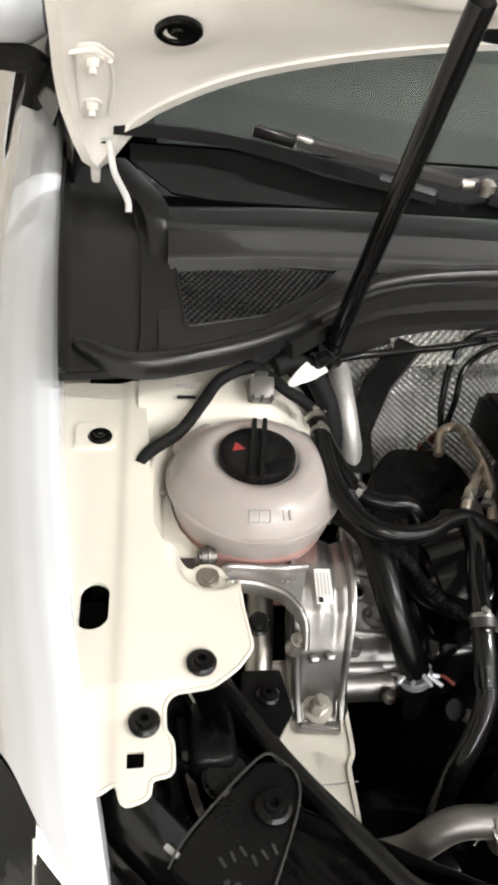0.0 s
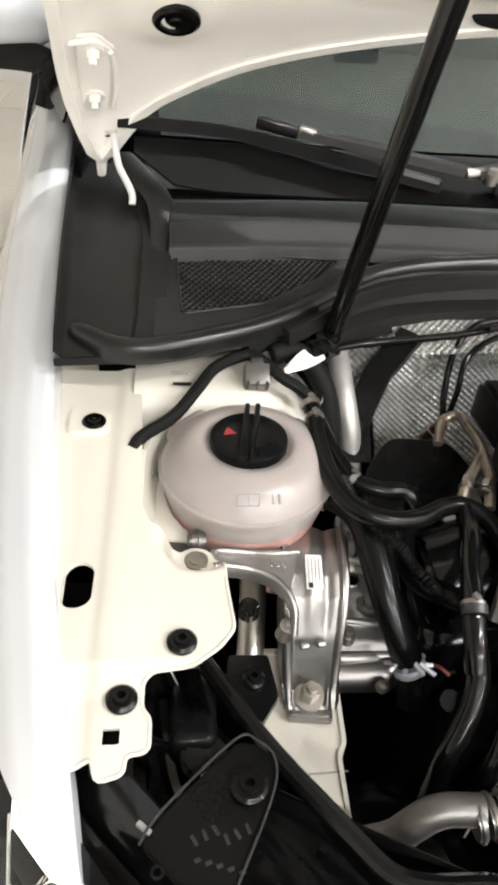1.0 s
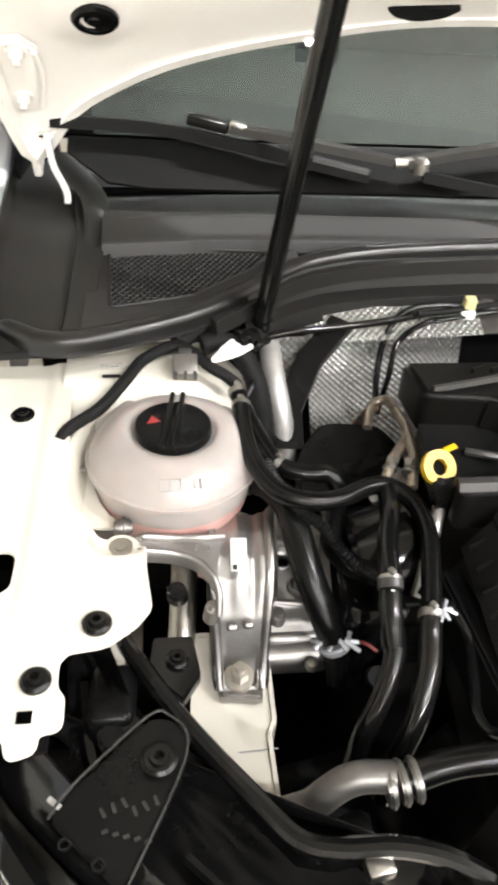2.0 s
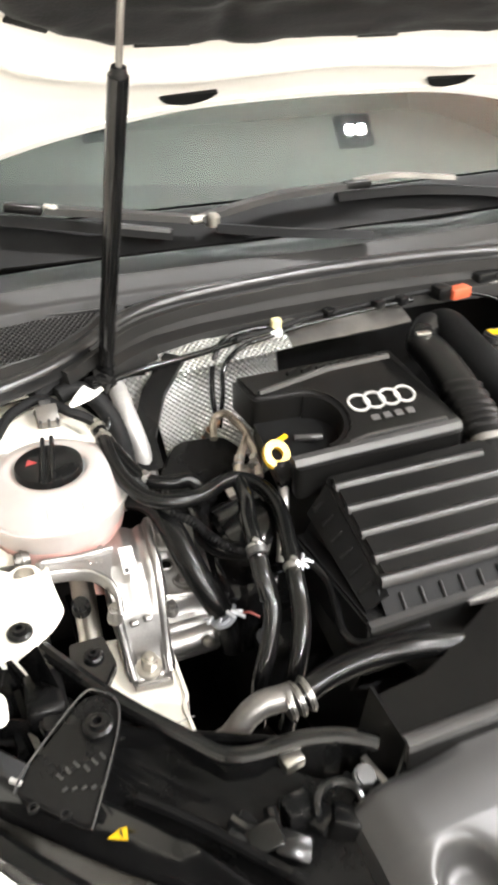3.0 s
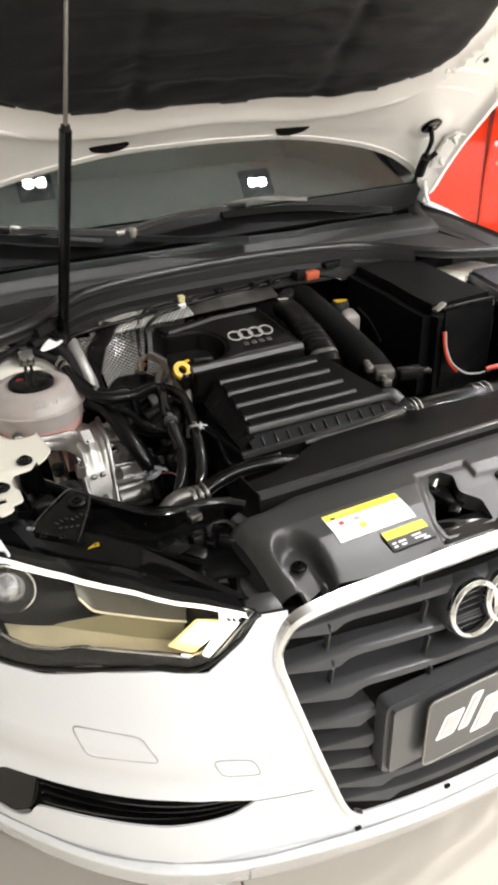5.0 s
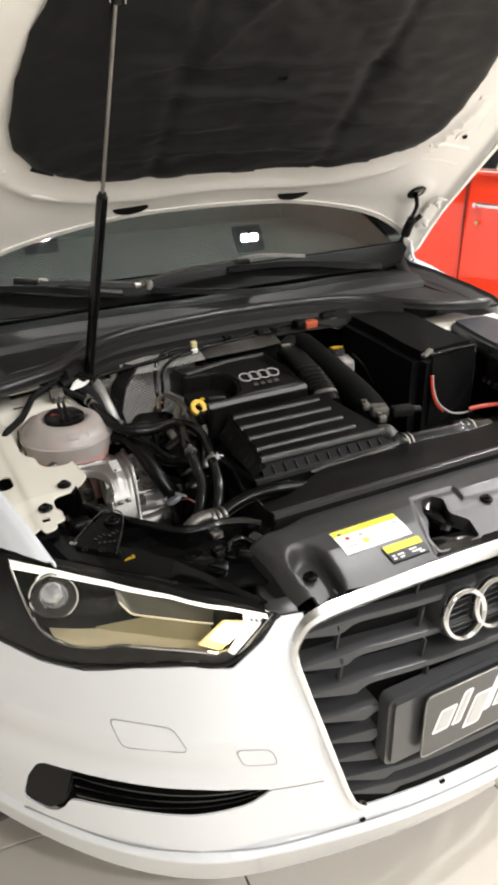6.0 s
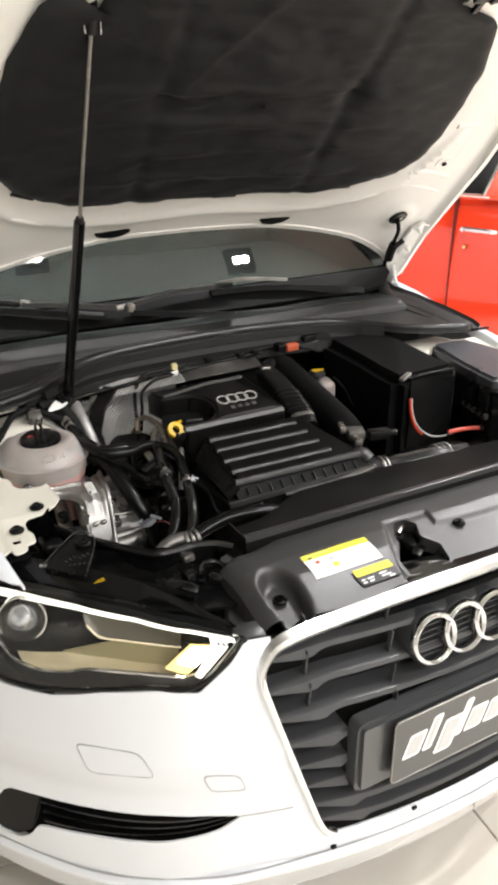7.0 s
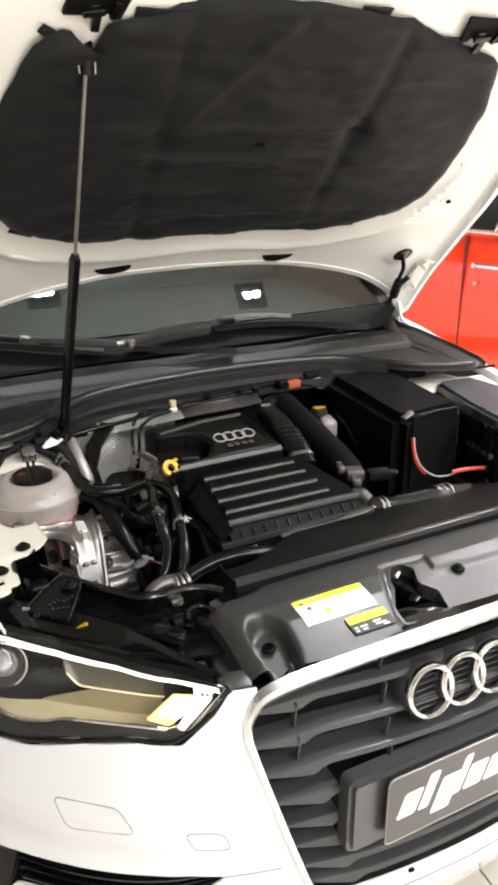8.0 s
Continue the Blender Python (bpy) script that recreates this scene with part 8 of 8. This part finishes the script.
def carrier():
    def at(u, v):
        x = -0.345 + 0.69 * u
        y0 = nose(x, 0.79) + 0.016
        y = y0 + (0.392 - 0.012 * abs(2 * u - 1) ** 8 - y0) * v
        return (x, y, carrier_z(x, y))
    def snap(x, y, z):
        (px, py), d = nearest_on(LATCH[0], x, y)
        return (px, py, carrier_z(px, py)) if d < 0.005 else (x, y, z)
    t = part("lock_carrier", sheet(fresh(), lambda u, v: at(u, v), 230, 90, 0.003, keep=lambda u, v: not any(inside(*at(u, v)[:2], p) for p in LATCH), snap=snap), GREYPL, CAR, "grey plastic lock carrier cover", sharp=40)
    part("opening_rim", sweep(fresh(), [Vector((x, y, carrier_z(x, y) - 0.003)) for x, y in LATCH[0]], [(-0.0028, -0.02), (-0.0028, 0.004), (0.0028, 0.004), (0.0028, -0.02)], (0, 0, 1), True), GREYPL, t)
    part("latch_floor", box(fresh(), (-0.01, 0.295, 0.745), (0.16, 0.16, 0.004), bevel=0), SHADOW, t)
    for s in (-1, 1):
        part("end_wall", sheet(fresh(), lambda u, v: (s * (0.345 + 0.02 * v), 0.235 + 0.16 * u, carrier_z(0.345, 0.235 + 0.16 * u) - 0.05 * v), 10, 4, 0.003), GREYPL, t)
        part("corner_brace", prism(fresh(), round_outline([(s * 0.300, 0.400), (s * 0.330, 0.405), (s * 0.372, 0.300), (s * 0.372, 0.252), (s * 0.345, 0.250), (s * 0.340, 0.300)], 0.006), 0.735, 0.760, 0.003), GREYPL, t)
        part("brace_foot", box(fresh(), (s * 0.362, 0.252, 0.765), (0.045, 0.030, 0.010), (10, 0, s * 12), 0.002), GREYPL, t)
        part("cover_screw", screw(fresh(), (s * 0.292, 0.282, carrier_z(0.292, 0.282) + 0.002), 0.011), RUBBER, t, "black cover screw")
    part("cover_screw", screw(fresh(), (0.062, 0.293, carrier_z(0.062, 0.293) + 0.001), 0.011), RUBBER, t, "black cover screw")
    part("front_tongue", prism(fresh(), round_outline([(-0.130, 0.196), (-0.022, 0.190), (-0.022, 0.218), (-0.126, 0.222)], 0.004), 0.778, 0.784, 0.002), GREYPL, t)
    part("tongue_clip", lathe(fresh(), [(0.004, 0.0), (0.003, 0.002), (0.0, 0.002)], pose(-0.088, 0.208, 0.7842), 12), SHADOW, t)
    # latch mechanics
    la = part("latch", box(fresh(), (-0.012, 0.320, 0.770), (0.05, 0.06, 0.03), (0, 0, 12), 0.005), GLOSS, t, "black bonnet latch")
    part("latch_lever", box(fresh(), (-0.020, 0.290, 0.783), (0.060, 0.016, 0.006), (0, 0, 35), 0.002), GLOSS, la)
    part("latch_hook", tube(fresh(), [(-0.03, 0.335, 0.785), (-0.012, 0.345, 0.792), (0.002, 0.335, 0.790), (-0.002, 0.318, 0.785)], 0.005, 8), STEEL, la)
    part("latch_spring", tube(fresh(), [(-0.05 + 0.004 * k, 0.262 + 0.004 * (k % 2), 0.775) for k in range(14)], 0.002, 6, 3), STEEL, la)
    part("latch_arm", box(fresh(), (-0.045, 0.255, 0.770), (0.09, 0.03, 0.02), (0, 0, -8), 0.005), GLOSS, la)
    # stickers laid on the panel
    def sticker(name, a, b, c, d, lift, mat, parent, label=""):
        def at(u, v):
            p = Vector(a) * (1 - u) * (1 - v) + Vector(b) * u * (1 - v) + Vector(c) * u * v + Vector(d) * (1 - u) * v
            return (p.x, p.y, carrier_z(p.x, p.y) + lift)
        return part(name, sheet(fresh(), at, 12, 8, 0.0004), mat, parent, label)
    la = sticker("warning_label", (-0.234, 0.322), (-0.112, 0.322), (-0.112, 0.272), (-0.234, 0.272), 0.0012, STICKW, t, "white and yellow warning label of plain bars")
    sticker("label_band", (-0.233, 0.3215), (-0.113, 0.3215), (-0.113, 0.310), (-0.233, 0.310), 0.0020, STICKY, la)
    for x, y, w, d, mt in ((-0.222, 0.312, 0.007, 0.003, INK), (-0.205, 0.317, 0.04, 0.0012, INKGREY), (-0.215, 0.300, 0.006, 0.006, REDPL), (-0.19, 0.300, 0.008, 0.006, INKGREY), (-0.19, 0.286, 0.009, 0.008, STICKY), (-0.125, 0.302, 0.01, 0.004, INKGREY),
                           (-0.16, 0.296, 0.05, 0.0012, INKGREY), (-0.16, 0.291, 0.05, 0.0012, INKGREY), (-0.16, 0.286, 0.05, 0.0012, INKGREY), (-0.215, 0.284, 0.03, 0.0012, INKGREY)):
        sticker("label_bar", (x - w / 2, y + d / 2), (x + w / 2, y + d / 2), (x + w / 2, y - d / 2), (x - w / 2, y - d / 2), 0.0027, mt, la)
    lb = sticker("fluid_label", (-0.1780, 0.2640), (-0.1080, 0.2640), (-0.1050, 0.2350), (-0.1750, 0.2350), 0.0032, INK, t, "black fluid label with yellow band of plain bars")
    sticker("label_band", (-0.1770, 0.2635), (-0.1090, 0.2635), (-0.1080, 0.2510), (-0.1760, 0.2510), 0.0040, STICKY, lb)
    for k, (x, y, w) in enumerate(((-0.1690, 0.2440, 0.006), (-0.1690, 0.2390, 0.006), (-0.1560, 0.2440, 0.012), (-0.1560, 0.2390, 0.008), (-0.1320, 0.2460, 0.014), (-0.1280, 0.2410, 0.018), (-0.1200, 0.2370, 0.010))):
        sticker("label_bar", (x - w / 2, y + 0.0012), (x + w / 2, y + 0.0012), (x + w / 2, y - 0.0012), (x - w / 2, y - 0.0012), 0.0040, STICKW, lb)
    # radiator panel behind: broad black duct with a sharp front ridge
    def duct(u, v):
        x = -0.290 + 0.90 * u
        y1 = ip(x, (-0.29, 0.455), (-0.22, 0.462), (-0.17, 0.49), (-0.12, 0.515), (0.1, 0.522), (0.3, 0.512), (0.45, 0.50), (0.61, 0.49))
        y = 0.398 + (y1 - 0.398) * v
        return (x, y, 0.822 - 0.016 * v - 0.05 * max(0, abs(x - 0.05) - 0.3) ** 2)
    d = part("radiator_duct", sheet(fresh(), duct, 60, 14, 0.003), COVER, CAR, "black radiator air duct panel", sharp=30)
    part("duct_ridge", sweep(fresh(), [Vector(duct(k / 20, 0)) + Vector((0, -0.001, -0.001)) for k in range(21)], [(-0.009, -0.022), (-0.009, -0.003), (-0.006, 0.002), (0.0, 0.0045), (0.006, 0.003), (0.008, -0.020)]), GREYPL, d, sharp=60)
    part("duct_front", sheet(fresh(), lambda u, v: (-0.290 + 0.70 * u, 0.393 - 0.004 * v, 0.815 - 0.03 * v), 20, 3, 0.003), COVER, d)
    part("duct_back", sheet(fresh(), lambda u, v: (lambda p: (p[0], p[1] + 0.004 * v, p[2] - 0.07 * v))(duct(u, 1)), 30, 4, 0.003), COVER, d)
    part("duct_end", sheet(fresh(), lambda u, v: (-0.290 - 0.008 * v, 0.396 + 0.06 * u, 0.821 - 0.07 * v), 6, 4, 0.003), COVER, d)


LATCH = [round_outline([(-0.040, 0.343), (-0.014, 0.345), (-0.002, 0.323), (-0.018, 0.290), (0.004, 0.268), (-0.002, 0.234), (-0.050, 0.228), (-0.090, 0.232), (-0.090, 0.262), (-0.068, 0.292), (-0.062, 0.312)], 0.006, 3)]
carrier()


# ---- the red car behind ----
GAPRED = surface("shaded_red_gap", (0.10, 0.008, 0.004), 0.6)


def red_car():
    c = Vector((1.985, 2.31, 0))
    q = Matrix.Translation(c) @ pose(0, 0, 0, 0, 0, -68)       # x along the car's side, y out of it away from the white car
    def put(bm):
        bm.transform(q)
        return bm
    def side(u, v):
        x = -1.9 + 3.4 * u
        z = 0.22 + 0.82 * v
        return (x, 0.03 + 0.05 * (1 - math.sin(math.pi * min(1, 0.15 + 0.8 * v))) + 0.02 * max(0, v - 0.93) / 0.07, z)
    part("body_side", put(sheet(fresh(), side, 40, 20, 0.004)), REDPAINT, RED, "glossy orange-red body side")
    part("body_core", put(box(fresh(), (-0.2, 0.78, 0.62), (3.3, 1.35, 0.75), bevel=0.08, seg=4)), REDPAINT, RED)
    part("belt_line", put(sweep(fresh(), [Vector((-1.9, 0.045, 1.035)), Vector((1.5, 0.045, 1.035))], ring_profile(0.012, 8))), REDPAINT, RED)
    part("belt_chrome", put(sweep(fresh(), [Vector((-0.30, 0.038, 1.045)), Vector((0.06, 0.036, 1.04))], ring_profile(0.005, 6))), CHROME, RED)
    for name, x in (("door_gap", -0.108), ("door_gap", 1.05)):
        part(name, put(box(fresh(), (x, 0.045, 0.66), (0.0035, 0.05, 0.72), bevel=0)), GAPRED, RED)
    h = part("door_handle", put(sweep(fresh(), spline([(-0.05, 0.03, 0.885), (-0.04, 0.0, 0.888), (0.0, -0.008, 0.888), (0.09, -0.006, 0.886), (0.12, 0.02, 0.884)], 5), ring_profile(0.011, 8, 0.6, 1.1))), CHROME, RED, "chrome door handle")
    part("handle_button", put(rod(fresh(), (-0.045, 0.04, 0.886), (-0.045, -0.006, 0.886), 0.015, 0.012, 16, 0.002)), CHROME, h)
    part("door_lock", put(rod(fresh(), (-0.035, 0.05, 0.80), (-0.035, 0.010, 0.80), 0.011, 0.010, 16, 0.002)), BRASS, RED, "small brass door lock")
    glass = put(sheet(fresh(), lambda u, v: (-0.75 + 1.9 * u, 0.07 + 0.16 * v, 1.05 + 0.36 * v), 8, 4, 0.004))
    part("side_window", glass, GLOSS, RED, "dark side windows")
    for x in (0.02, 0.15):
        part("window_frame", put(sweep(fresh(), [Vector((x, 0.05, 1.04)), Vector((x + 0.09, 0.22, 1.42))], ring_profile(0.010, 8))), CHROME, RED, "chrome window frame")
    part("door_pillar", put(sweep(fresh(), [Vector((0.085, 0.06, 1.03)), Vector((0.175, 0.23, 1.42))], [(-0.055, -0.01), (-0.055, 0.01), (0.055, 0.01), (0.055, -0.01)], (0, 1, 0))), REDPAINT, RED)
    part("roof", put(box(fresh(), (0.15, 0.78, 1.44), (2.0, 1.15, 0.06), bevel=0.03, seg=3)), REDPAINT, RED)
    for x in (-1.2, 1.25):
        w = part("wheel", put(rod(fresh(), (x, 0.10, 0.31), (x, 0.28, 0.31), 0.31, 0.31, 40, 0.03)), RUBBER, RED)
        part("hub_cap", put(lathe(fresh(), [(0.0, 0.03), (0.1, 0.02), (0.17, 0.0)], pose(x, 0.095, 0.31, 90), 28)), CHROME, w)


red_car()


# ---- floor tiles, last ----
def tiles():
    size, joint = 0.60, 0.004
    bm = bmesh.new()
    bmesh.ops.create_cube(bm, size=1.0, matrix=Matrix.Diagonal((size - joint, size - joint, 0.010, 1)))
    rims = [e for e in bm.edges if all(v.co.z > 0 for v in e.verts)]
    bmesh.ops.bevel(bm, geom=rims, offset=0.0012, segments=1, affect="EDGES")
    me = bpy.data.meshes.new("tile")
    bm.to_mesh(me)
    bm.free()
    me.materials.append(TILE)
    # grid lines pass through a joint crossing seen beside the front wheel
    ox, oy = (ROOM.inverted() @ Vector((-0.355, 0.40, 0))).x, (ROOM.inverted() @ Vector((-0.70, 0.683, 0))).y
    k0, j0 = math.floor((X0 - ox) / size) + 1, math.floor((Y0 - oy) / size) + 1
    for i in range(16):
        for j in range(21):
            x, y = ox + (k0 + i - 0.5) * size, oy + (j0 + j - 0.5) * size
            if X0 - 0.1 < x < X1 + 0.1 and Y0 - 0.1 < y < Y1 + 0.1:
                ob = new("tile", me)
                ob.matrix_world = ROOM @ pose(x, y, -0.005)
                ob.parent = FLOOR


tiles()
